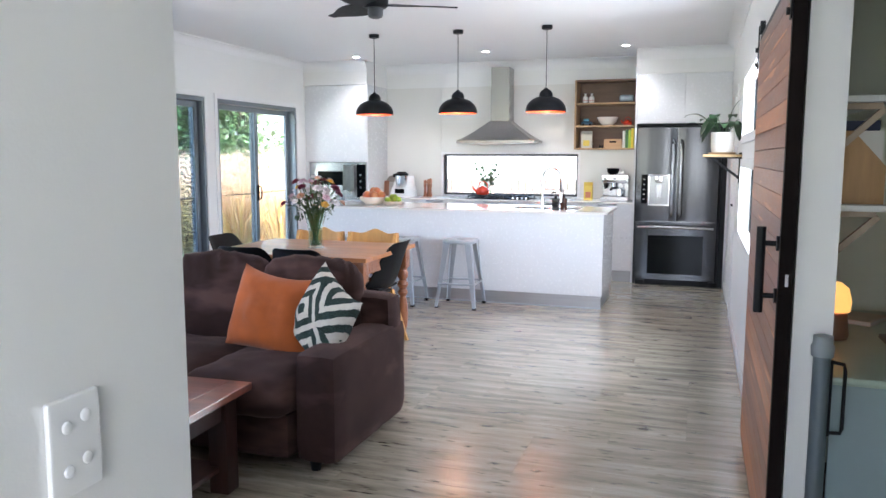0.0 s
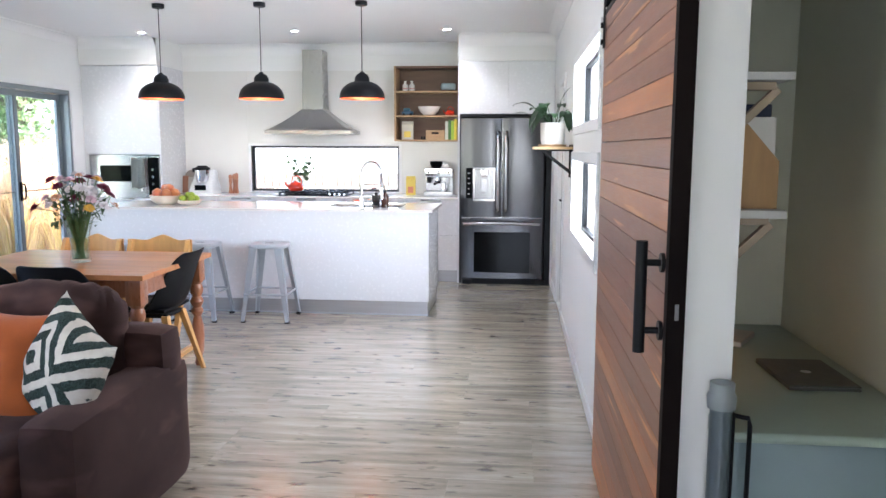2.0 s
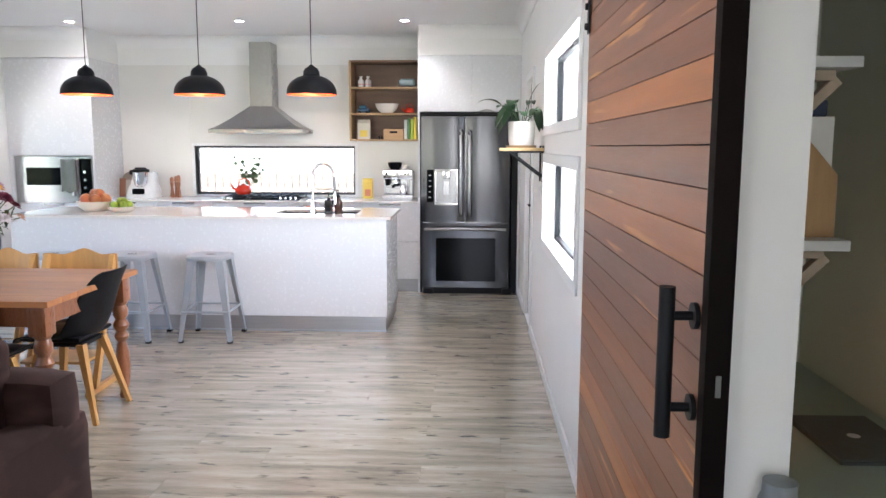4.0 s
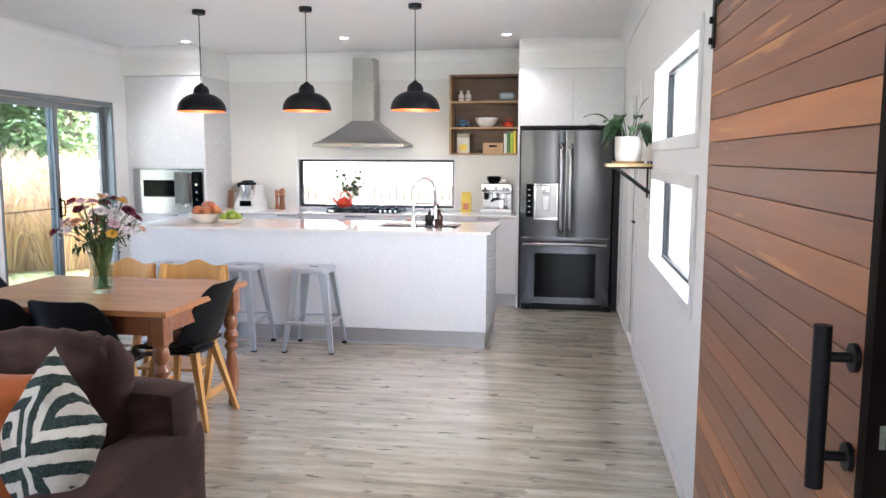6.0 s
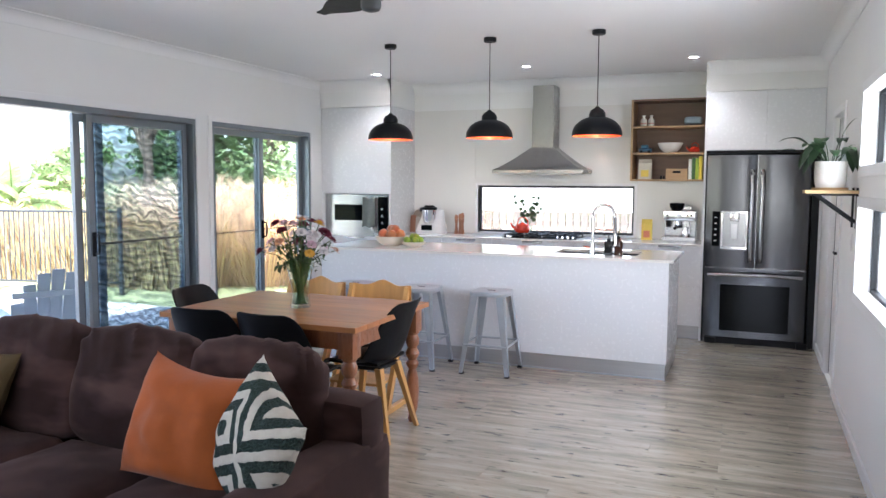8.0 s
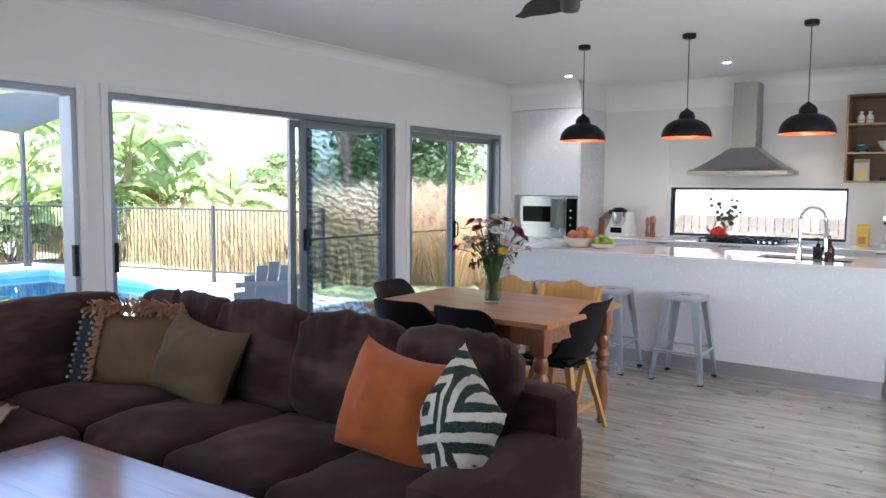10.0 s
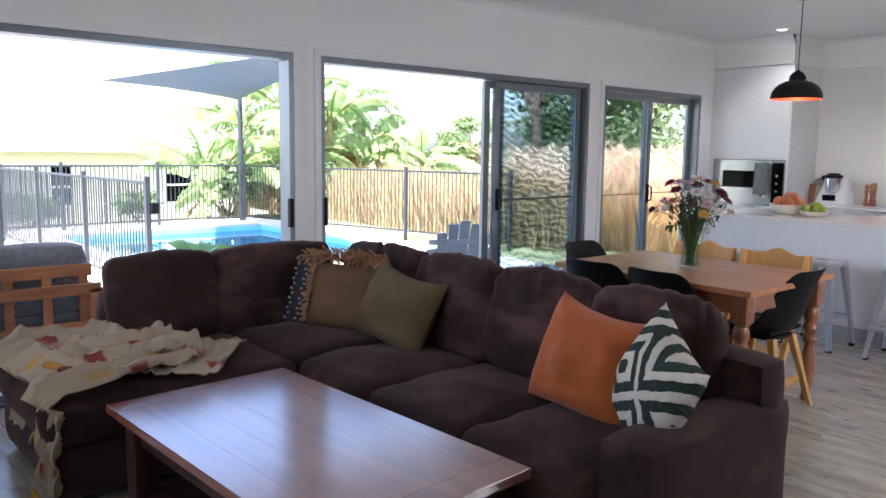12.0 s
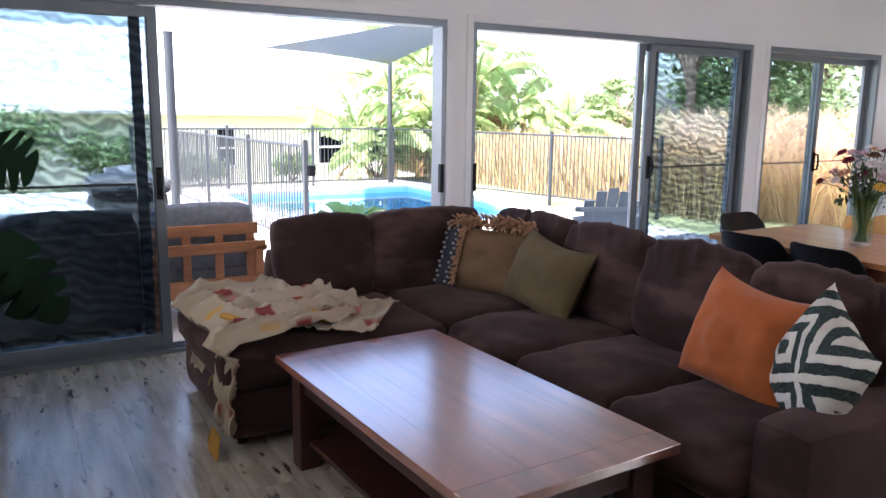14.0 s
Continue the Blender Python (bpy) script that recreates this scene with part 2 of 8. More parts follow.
def lathe(bm, profile, seg=24, m=None, closed=False):
    rings = []
    for r, z in profile:
        rings.append([bm.verts.new((r * math.cos(2 * math.pi * i / seg), r * math.sin(2 * math.pi * i / seg), z)) for i in range(seg)])
    for a, b in zip(rings, rings[1:]):
        for i in range(seg):
            bm.faces.new((a[i], a[(i + 1) % seg], b[(i + 1) % seg], b[i]))
    if closed:
        bm.faces.new(list(reversed(rings[0])))
        bm.faces.new(rings[-1])
    if m is not None:
        bmesh.ops.transform(bm, matrix=m, verts=[v for ring in rings for v in ring])
    return bm


def tube(bm, pts, r, seg=8, r1=None):
    """A round bar bent along the points."""
    pts = [Vector(p) for p in pts]
    rings = []
    up = Vector((0.13, 0.27, 0.95))
    for i, p in enumerate(pts):
        d = (pts[min(i + 1, len(pts) - 1)] - pts[max(i - 1, 0)]).normalized()
        a = d.cross(up)
        if a.length < 0.05:
            a = d.cross(Vector((1, 0, 0)))
        a.normalize()
        b = d.cross(a)
        rr = r if r1 is None else r + (r1 - r) * i / (len(pts) - 1)
        rings.append([bm.verts.new(p + (a * math.cos(2 * math.pi * k / seg) + b * math.sin(2 * math.pi * k / seg)) * rr) for k in range(seg)])
    for x, y in zip(rings, rings[1:]):
        for k in range(seg):
            bm.faces.new((x[k], x[(k + 1) % seg], y[(k + 1) % seg], y[k]))
    bm.faces.new(list(reversed(rings[0])))
    bm.faces.new(rings[-1])
    return bm


def even_normals(me, limit=0.75):
    """Shading normals weighted by face area, so that large flat faces stay flat beside their rounded edges."""
    at = {}
    for f in me.polygons:
        for v in f.vertices:
            at.setdefault(v, []).append((f.normal.copy(), f.area))
    out = []
    for f in me.polygons:
        for v in f.vertices:
            s = Vector((0, 0, 0))
            for n, a in at[v]:
                if n.dot(f.normal) > limit:
                    s += n * a
            out.append(s.normalized() if s.length > 1e-12 else f.normal.copy())
    me.normals_split_custom_set(out)


def part(name, bm, material, parent=None, label="", smooth=True):
    me = bpy.data.meshes.new(name)
    bmesh.ops.recalc_face_normals(bm, faces=bm.faces)
    bm.to_mesh(me)
    bm.free()
    me.materials.append(material)
    if smooth:
        me.shade_smooth()
        me.set_sharp_from_angle(angle=radians(35))
        if len(me.polygons) < 400:
            even_normals(me)
    ob = new(name, me)
    ob.parent = parent
    if label:
        tagged(ob, label)
    return ob


def thing(name, label, category, m=None, group="", kind=""):
    ob = new(name)
    ob.empty_display_size = 0.1
    if m is not None:
        ob.matrix_world = m
    return tagged(ob, label, category, group, kind)


def structure(name, bm, material, label, category, smooth=False):
    return tagged(part(name, bm, material, None, "", smooth), label, category, "", "structure")


def pillow_mesh(w, h, t, seed, n=14, pinch=0.75, sag=0.0):
    """A stuffed cushion standing in the xz plane, w wide, h high, with slack corners and creases."""
    bm = bmesh.new()
    r = random.Random(seed)
    off = Vector((r.uniform(0, 50), r.uniform(0, 50), r.uniform(0, 50)))
    grid = {}
    for side in (1, -1):
        for i in range(n + 1):
            for j in range(n + 1):
                u, v = 2 * i / n - 1, 2 * j / n - 1
                rim = abs(u) == 1 or abs(v) == 1
                if rim and side == -1:
                    grid[side, i, j] = grid[1, i, j]
                    continue
                k = (max(0, 1 - abs(u) ** 2.4) ** 0.55) * (max(0, 1 - abs(v) ** 2.4) ** 0.55)
                tx = u * (1 - 0.11 * (1 - v * v) * abs(u) ** 2 * pinch)
                tz = v * (1 - 0.11 * (1 - u * u) * abs(v) ** 2 * pinch)
                cr = noise.noise(Vector((u * 1.8, v * 1.8, side)) + off) * 0.30 + noise.noise(Vector((u * 5, v * 4, side)) + off) * 0.10
                y = side * t / 2 * k * (1 + cr)
                rc = 1 - 0.07 * u * u * v * v
                tx, tz = tx * rc, tz * rc
                z = (tz + 1) * h / 2 - sag * (1 - u * u) * max(0, v)
                grid[side, i, j] = bm.verts.new((tx * w / 2, y, z))
        for i in range(n):
            for j in range(n):
                q = [grid[side, i, j], grid[side, i + 1, j], grid[side, i + 1, j + 1], grid[side, i, j + 1]]
                bm.faces.new(q if side == -1 else list(reversed(q)))
    return bm


def soft_box(lo, hi, round_r, seed, puff=0.02, n=0.09, wrinkle=0.006, top_only=False, pleat=0.0):
    """An upholstered block with rounded edges, bulging faces and slight wrinkles."""
    lo, hi = Vector(lo), Vector(hi)
    c, s = (lo + hi) / 2, (hi - lo) / 2
    bm = bmesh.new()
    off = Vector((seed * 3.7, seed * 1.3, seed * 2.1))
    cuts = [max(4, int(2 * v / n)) for v in s]
    made = {}

    def vert(key, p):
        if key not in made:
            q = Vector([max(-s[i] + round_r, min(s[i] - round_r, p[i])) for i in range(3)])
            d = p - q
            if d.length > 1e-6:
                p = q + d.normalized() * round_r
            u = Vector([p[i] / s[i] for i in range(3)])
            bulge = [puff * (1 - u[(i + 1) % 3] ** 2) * (1 - u[(i + 2) % 3] ** 2) * u[i] for i in range(3)]
            p = p + Vector(bulge)
            w = noise.noise((p + c) * 4 + off) * wrinkle + noise.noise((p + c) * 11 + off) * wrinkle * 0.5
            if pleat:
                near = max(0.0, u[2]) ** 2
                w += pleat * near * noise.noise(Vector(((p.x + c.x + p.y) * 26, p.z * 4, seed)))
            if d.length > 1e-6:
                p = p + d.normalized() * w
            made[key] = bm.verts.new(p + c)
        return made[key]

    for ax in range(3):
        b, d = (ax + 1) % 3, (ax + 2) % 3
        for sgn in (-1, 1):
            if top_only and ax == 2 and sgn == -1:
                continue
            for i in range(cuts[b]):
                for j in range(cuts[d]):
                    q = []
                    for ii, jj in ((i, j), (i + 1, j), (i + 1, j + 1), (i, j + 1)):
                        k = [0, 0, 0]
                        k[ax], k[b], k[d] = sgn * cuts[ax], 2 * ii - cuts[b], 2 * jj - cuts[d]
                        q.append(vert(tuple(k), Vector([s[a] * k[a] / cuts[a] for a in range(3)])))
                    bm.faces.new(q if sgn == 1 else list(reversed(q)))
    return bm

# ---- the setting ----
XL, XR, YB, H = -4.85, 0.41, 9.72, 2.66


def wall_with_holes(name, axis, at, thick, a0, a1, holes, label, material=WALL, z1=H + 0.1):
    """A wall along x or y; holes are (from, to, bottom, top)."""
    bm = bmesh.new()

    def seg(u0, u1, z0, zt):
        if u1 - u0 < 1e-4 or zt - z0 < 1e-4:
            return
        if axis == "y":
            bx(bm, (at, u0, z0), (at + thick, u1, zt))
        else:
            bx(bm, (u0, at, z0), (u1, at + thick, zt))

    us = sorted({a0, a1, *[h[0] for h in holes], *[h[1] for h in holes]})
    for u0, u1 in zip(us, us[1:]):
        here = sorted([h for h in holes if h[0] <= u0 and h[1] >= u1], key=lambda h: h[2])
        z = -0.12
        for h in here:
            seg(u0, u1, z, h[2])
            z = h[3]
        seg(u0, u1, z, z1)
    return structure(name, bm, material, label, "wall")


DOORS = ((0.88, 3.79), (4.00, 6.91), (7.13, 8.83))
DH = 2.075
wall_with_holes("wall_west", "y", XL - 0.16, 0.16, -3.2, YB + 0.15, [(a, b, 0.0, DH) for a, b in DOORS], "white painted wall with three wide sliding door openings")
HW = (4.76, 6.36)
wall_with_holes("wall_east", "y", XR, 0.12, -0.9, YB + 0.15, [(0.30, 2.70, -0.12, 1.98), (HW[0], HW[1], 0.885, 1.385), (HW[0], HW[1], 1.62, 2.045), (7.40, 8.10, 0.0, 2.04)], "white painted wall with two slot windows and a barn door opening")
WIN = (-3.14, -1.36, 0.955, 1.49)
wall_with_holes("wall_north", "x", YB, 0.15, XL, XR + 0.12, [WIN], "white kitchen wall with a wide splashback window")
# Opening added to let the fill lamp in; no window is known here.
wall_with_holes("wall_living_south", "x", 0.755, 0.11, XL, -0.55, [(-4.2, -1.1, 0.85, 2.15)], "plain white living room wall with an added, unseen opening for fill light")
wall_with_holes("wall_hall_west", "y", -0.67, 0.12, -3.1, 0.755, [], "white painted hall wall beside the entry")
# This opening too is added, only for the hall's fill lamp.
wall_with_holes("wall_hall_south", "x", -3.2, 0.12, -0.67, 3.0, [(-0.4, 1.4, 0.7, 2.2)], "plain white hall wall with an added, unseen opening for fill light")
wall_with_holes("wall_hall_east", "y", 1.6, 0.1, -3.1, -0.9, [], "plain white hall wall")
wall_with_holes("wall_hall_return", "x", -1.0, 0.1, XR, 1.7, [], "plain white hall wall")
wall_with_holes("wall_study_north", "x", 3.96, 0.1, XR + 0.12, 1.20, [], "grey green study nook wall", STUDYW)
wall_with_holes("wall_study_east", "y", 1.08, 0.1, -0.9, 3.96, [], "grey green study nook wall", STUDYW)
structure("ceiling", box((XL - 0.2, -3.3, H), (3.1, YB + 0.2, H + 0.12)), CEIL, "flat white painted plasterboard ceiling", "ceiling")
sub = structure("floor", box((XL, -3.2, -0.12), (3.0, YB, -0.006)), JOINT, "grey brown oak look vinyl plank floor", "floor")

# ---- cornice, skirting, architraves ----
def cornice(name, p, q, inward, drop=0.09):
    """A coved cornice between wall and ceiling from p to q."""
    p, q, n = Vector((*p, 0)), Vector((*q, 0)), Vector((*inward, 0))
    bm = bmesh.new()
    prof = [(0, H - drop), (0.006, H - drop)]
    for i in range(9):
        a = math.pi / 2 * i / 8
        prof.append((drop - (drop - 0.008) * math.cos(a), H - drop + (drop - 0.008) * math.sin(a)))
    prof += [(drop, H - 0.001), (0, H - 0.001)]
    ring = [[bm.verts.new((b + n * d).to_tuple()[:2] + (z,)) for d, z in prof] for b in (p, q)]
    k = len(prof)
    for i in range(k):
        bm.faces.new((ring[0][i], ring[0][(i + 1) % k], ring[1][(i + 1) % k], ring[1][i]))
    return structure(name, bm, CEIL, "white coved plaster cornice at the ceiling", "cornice", True)


cornice("trim", (XL, 0.865), (XL, 9.05), (1, 0))
cornice("trim", (XR, -0.9), (XR, 9.05), (-1, 0))
cornice("trim", (-3.95, YB), (-0.6, YB), (0, -1), 0.12)
cornice("trim", (XL, 9.05), (-3.95, 9.05), (0, -1), 0.12)
cornice("trim", (-0.6, 9.05), (XR, 9.05), (0, -1), 0.12)
for y0, y1 in ((2.72, 7.33), (8.17, 9.0)):
    structure("baseboard", box((XR - 0.014, y0, 0), (XR, y1, 0.075), 0.004), TRIM, "white painted skirting board along the wall", "skirting")
structure("baseboard", box((XL + 0.02, 0.865, 0), (-0.67, 0.879, 0.075), 0.004), TRIM, "white painted skirting board along the wall", "skirting")


def architrave_y(x, y0, y1, z0, z1, side, w=0.055, four=False):
    bm = bmesh.new()
    t = 0.014 * side
    bx(bm, (x, y0 - w, z0 - (w if four else 0)), (x + t, y0, z1 + w), 0.003)
    bx(bm, (x, y1, z0 - (w if four else 0)), (x + t, y1 + w, z1 + w), 0.003)
    bx(bm, (x, y0, z1), (x + t, y1, z1 + w), 0.003)
    if four:
        bx(bm, (x, y0, z0 - w), (x + t, y1, z0), 0.003)
    return structure("trim", bm, TRIM, "white painted timber architrave round an opening", "architrave")


for a, b in DOORS:
    architrave_y(XL, a, b, 0, DH, 1, 0.05)
architrave_y(XR, HW[0], HW[1], 0.885, 1.385, -1, 0.06, True)
architrave_y(XR, HW[0], HW[1], 1.62, 2.045, -1, 0.06, True)
architrave_y(XR, 7.40, 8.10, 0, 2.04, -1, 0.06)
flush = thing("door_1", "closed white flush interior door in the side wall", "door", kind="structure")
part("door_leaf", box((XR + 0.03, 7.415, 0.006), (XR + 0.065, 8.085, 2.03), 0.002), TRIM, flush)
kn = bmesh.new()
rod(kn, (XR + 0.03, 7.48, 1.02), (XR - 0.02, 7.48, 1.02), 0.010)
rod(kn, (XR - 0.02, 7.47, 1.02), (XR - 0.02, 7.58, 1.02), 0.008)
part("door_handle", kn, BLACK, flush, "black lever handle")
# Dark strip stands in for the shade in the door's narrow gap.
part("door_gap", box((XR + 0.028, 8.088, 0.01), (XR + 0.06, 8.098, 2.03)), ALUDK, flush, "dark strip painting the shade in the gap beside the door leaf")


# ---- aluminium windows and sliding doors ----
def slot_window(n, y0, y1, z0, z1):
    w = thing(f"window_{n}", "black framed slot window high in the white side wall", "window", kind="structure")
    x0, x1 = XR + 0.07, XR + 0.11
    fr = bmesh.new()
    f = 0.022
    for lo, hi in (((x0, y0, z0), (x1, y1, z0 + f)), ((x0, y0, z1 - f), (x1, y1, z1)), ((x0, y0, z0 + f), (x1, y0 + f, z1 - f)), ((x0, y1 - f, z0 + f), (x1, y1, z1 - f))):
        bx(fr, lo, hi, 0.003)
    part("window_frame", fr, BLACK, w, "slim black aluminium frame")
    p = part("pane", box((x0 + 0.015, y0 + f, z0 + f), (x0 + 0.021, y1 - f, z1 - f)), PANE, w)
    p.visible_shadow = False
    part("window_sill", box((XR - 0.002, y0, z0 - 0.004), (x0, y1, z0 + 0.004), 0.002), TRIM, w, "white painted sill")


slot_window(1, HW[0], HW[1], 0.885, 1.385)
slot_window(2, HW[0], HW[1], 1.62, 2.045)
sw = thing("window_3", "wide fixed splashback window above the cooktop", "window", kind="structure")
fr = bmesh.new()
x0, x1, z0, z1 = WIN
for lo, hi in (((x0, YB + 0.05, z0), (x1, YB + 0.09, z0 + 0.025)), ((x0, YB + 0.05, z1 - 0.025), (x1, YB + 0.09, z1)), ((x0, YB + 0.05, z0 + 0.025), (x0 + 0.025, YB + 0.09, z1 - 0.025)), ((x1 - 0.025, YB + 0.05, z0 + 0.025), (x1, YB + 0.09, z1 - 0.025))):
    bx(fr, lo, hi, 0.003)
part("window_frame", fr, ALUDK, sw, "slim dark aluminium frame")
p = part("pane", box((x0 + 0.025, YB + 0.065, z0 + 0.025), (x1 - 0.025, YB + 0.071, z1 - 0.025)), PANE, sw)
p.visible_shadow = False
rv = bmesh.new()
for lo, hi in (((x0 - 0.03, YB - 0.008, z0 - 0.012), (x0, YB + 0.05, z1 + 0.03)), ((x1, YB - 0.008, z0 - 0.012), (x1 + 0.03, YB + 0.05, z1 + 0.03)), ((x0, YB - 0.008, z1), (x1, YB + 0.05, z1 + 0.03)), ((x0, YB - 0.008, z0 - 0.012), (x1, YB + 0.05, z0))):
    bx(rv, lo, hi)
part("window_sill", rv, TRIM, sw, "white reveal lining")

def screen_pane(name, clear, dark, ripple):
    """Tinted pane with fine insect mesh; wavering darker and clearer bands paint its moire."""
    m = glass(name, clear)
    n, l = m.node_tree.nodes, m.node_tree.links
    tc, mp, wv, mx = n.new("ShaderNodeTexCoord"), n.new("ShaderNodeMapping"), n.new("ShaderNodeTexWave"), n.new("ShaderNodeMix")
    mp.inputs["Rotation"].default_value = (radians(12), 0, 0)
    l.new(tc.outputs["Object"], mp.inputs[0])
    wv.bands_direction = "Z"
    wv.inputs["Scale"].default_value, wv.inputs["Distortion"].default_value = 5.0, 9.0
    wv.inputs["Detail"].default_value, wv.inputs["Detail Scale"].default_value = 2.0, 1.7
    l.new(mp.outputs[0], wv.inputs["Vector"])
    pw = n.new("ShaderNodeMath")
    pw.operation = "MULTIPLY"
    pw.inputs[1].default_value = ripple
    l.new(wv.outputs["Fac"], pw.inputs[0])
    mx.data_type = "RGBA"
    mx.inputs["A"].default_value, mx.inputs["B"].default_value = rgba(clear), rgba(dark)
    l.new(pw.outputs[0], mx.inputs["Factor"])
    for node in n:
        if node.bl_idname == "ShaderNodeBsdfTransparent":
            l.new(mx.outputs["Result"], node.inputs[0])
    return m


SCREEN = screen_pane("insect screen and tinted pane", (0.60, 0.67, 0.72), (0.27, 0.33, 0.38), 0.65)
HAZE = glass("dusty screened pane", (0.62, 0.68, 0.69), 0.02)


def sliding_door(n, y0, y1, panels, label):
    """panels: (from, to, depth track, glazing, handle at y or None)."""
    d = thing(f"door_{n}", label, "sliding door", kind="structure")
    fr = bmesh.new()
    xo, xi = XL - 0.135, XL + 0.004
    bx(fr, (xo, y0, DH - 0.045), (xi, y1, DH), 0.003)
    bx(fr, (xo, y0, 0.0), (xi, y0 + 0.035, DH - 0.045), 0.003)
    bx(fr, (xo, y1 - 0.035, 0.0), (xi, y1, DH - 0.045), 0.003)
    part("door_frame", fr, ALU, d)
    sill = bmesh.new()
    bx(sill, (xo, y0 + 0.035, -0.02), (xi, y1 - 0.035, 0.022), 0.003)
    for k in (0.03, 0.07, 0.11):
        bx(sill, (xo + k - 0.004, y0 + 0.035, 0.022), (xo + k + 0.004, y1 - 0.035, 0.036))
    part("sill_track", sill, ALU, d)
    for a, b, tr, gl, hy in panels:
        x = XL - 0.125 + tr * 0.042
        st = bmesh.new()
        w = 0.062
        bx(st, (x, a, 0.03), (x + 0.036, a + w, DH - 0.05), 0.003)
        bx(st, (x, b - w, 0.03), (x + 0.036, b, DH - 0.05), 0.003)
        bx(st, (x, a + w, 0.03), (x + 0.036, b - w, 0.03 + 0.085), 0.003)
        bx(st, (x, a + w, DH - 0.05 - 0.06), (x + 0.036, b - w, DH - 0.05), 0.003)
        pn = part("sash", st, ALU, d)
        pane = part("pane", box((x + 0.015, a + w, 0.115), (x + 0.021, b - w, DH - 0.11)), gl, pn)
        pane.visible_shadow = False
        rub = bmesh.new()
        bx(rub, (x + 0.0362, a + w - 0.006, 0.11), (x + 0.038, a + w, DH - 0.108))
        bx(rub, (x + 0.0362, b - w, 0.11), (x + 0.038, b - w + 0.006, DH - 0.108))
        part("seal", rub, ALUDK, pn)
        mark = bmesh.new()
        k = a + w + 0.02
        while k < b - w - 0.03:
            bx(mark, (x + 0.0215, k, 1.015), (x + 0.0225, k + 0.022, 1.028))
            k += 0.03
        part("safety_strip", mark, ALUDK, pn, "thin dotted safety strip on the glass")
        if hy is not None:
            hb = bmesh.new()
            bx(hb, (x + 0.036, hy - 0.018, 0.93), (x + 0.05, hy + 0.018, 1.12), 0.006)
            tube(hb, [(x + 0.05, hy, 0.95), (x + 0.082, hy, 0.955), (x + 0.09, hy, 0.99), (x + 0.09, hy, 1.06), (x + 0.082, hy, 1.095), (x + 0.05, hy, 1.10)], 0.009, 8)
            part("pull_handle", hb, BLACKP, pn, "black plastic pull handle")
    return d


sliding_door(2, *DOORS[0], [(0.92, 1.83, 0, PANE, None), (0.93, 1.915, 1, SCREEN, 1.885)], "grey aluminium sliding door, half open onto the patio")
sliding_door(3, *DOORS[1], [(5.65, 6.87, 0, PANE, None), (5.74, 6.85, 1, SCREEN, 5.775)], "grey aluminium sliding door, half open onto the patio")
sliding_door(4, *DOORS[2], [(7.17, 8.00, 1, HAZE, 7.97), (7.94, 8.79, 0, PANE, None)], "grey aluminium sliding door, closed, with two panes")
for y in (3.76, 4.03):
    ca = thing("door_catch", "black plastic latch keeper on the door jamb", "latch")
    bm = bmesh.new()
    bx(bm, (XL - 0.03, y - 0.012 if y > 3.8 else y - 0.01, 0.90), (XL + 0.01, y + 0.02, 1.10), 0.005)
    part("latch_body", bm, BLACKP, ca)

# ---- kitchen cabinets ----
CY, CT = 9.07, 0.935


def cab_front(parent, lo, hi, handle=None, material=CABW, name="cabinet_door"):
    f = part(name, box(lo, hi, 0.0025), material, parent)
    if handle:
        hx0, hx1, hz = handle
        hb = bmesh.new()
        bx(hb, (hx0, lo[1] - 0.022, hz - 0.004), (hx1, lo[1] + 0.004, hz), 0.001)
        bx(hb, (hx0, lo[1] - 0.022, hz - 0.018), (hx1, lo[1] - 0.019, hz - 0.004), 0.001)
        part("finger_pull", hb, STEEL, f, "brushed metal finger pull")
    return f


def base_cabinet(x0, x1, drawers):
    c = thing("base_cabinet", "white handleless base cabinet under the rear worktop", "cabinet", group="rear base cabinets")
    part("carcass", box((x0 + 0.002, CY + 0.02, 0.13), (x1 - 0.002, YB, CT - 0.022)), CABW, c)
    part("kickboard", box((x0, CY + 0.05, 0.0), (x1, CY + 0.066, 0.13)), KICK, c, "grey brushed metal kickboard")
    zs = [0.133, 0.52, CT - 0.026] if drawers else [0.133, CT - 0.026]
    for a, b in zip(zs, zs[1:]):
        mid = (x0 + x1) / 2
        cab_front(c, (x0 + 0.002, CY, a + 0.002), (x1 - 0.002, CY + 0.019, b - 0.002), (mid - 0.11, mid + 0.11, b + 0.006) if b > 0.6 else None, CABW, "drawer_front" if drawers else "cabinet_door")
    return c


xs = [-3.95, -3.33, -2.75, -1.85, -1.2, -0.62]
for i, (a, b) in enumerate(zip(xs, xs[1:])):
    base_cabinet(a, b, i in (1, 2, 4))
wt = thing("rear_worktop", "polished white stone worktop along the kitchen wall", "worktop")
part("slab", box((-3.95, CY - 0.02, CT - 0.02), (-0.62, YB - 0.0085, CT), 0.003), STONE, wt)
splash = thing("splashback", "pale glossy glass splashback panel on the kitchen wall", "splashback")
for lo, hi in (((-3.95, WIN[0] - 0.03), (CT, 2.36)), ((WIN[1] + 0.03, -0.62), (CT, 2.36)), ((WIN[0] - 0.03, WIN[1] + 0.03), (WIN[3] + 0.03, 2.36))):
    part("panel", box((lo[0] + 0.001, YB - 0.008, hi[0]), (lo[1] - 0.001, YB - 0.001, hi[1])), SPLASH, splash)
bulk = bmesh.new()
bx(bulk, (XL, CY - 0.02, 2.37), (-3.95, YB, H))
structure("wall_bulkhead", bulk, WALL, "white plasterboard bulkhead above the tall cabinet", "bulkhead")
bulk = bmesh.new()
bx(bulk, (-0.62, CY - 0.02, 2.385), (XR, YB, H))
structure("wall_bulkhead", bulk, WALL, "white plasterboard bulkhead above the fridge cabinets", "bulkhead")

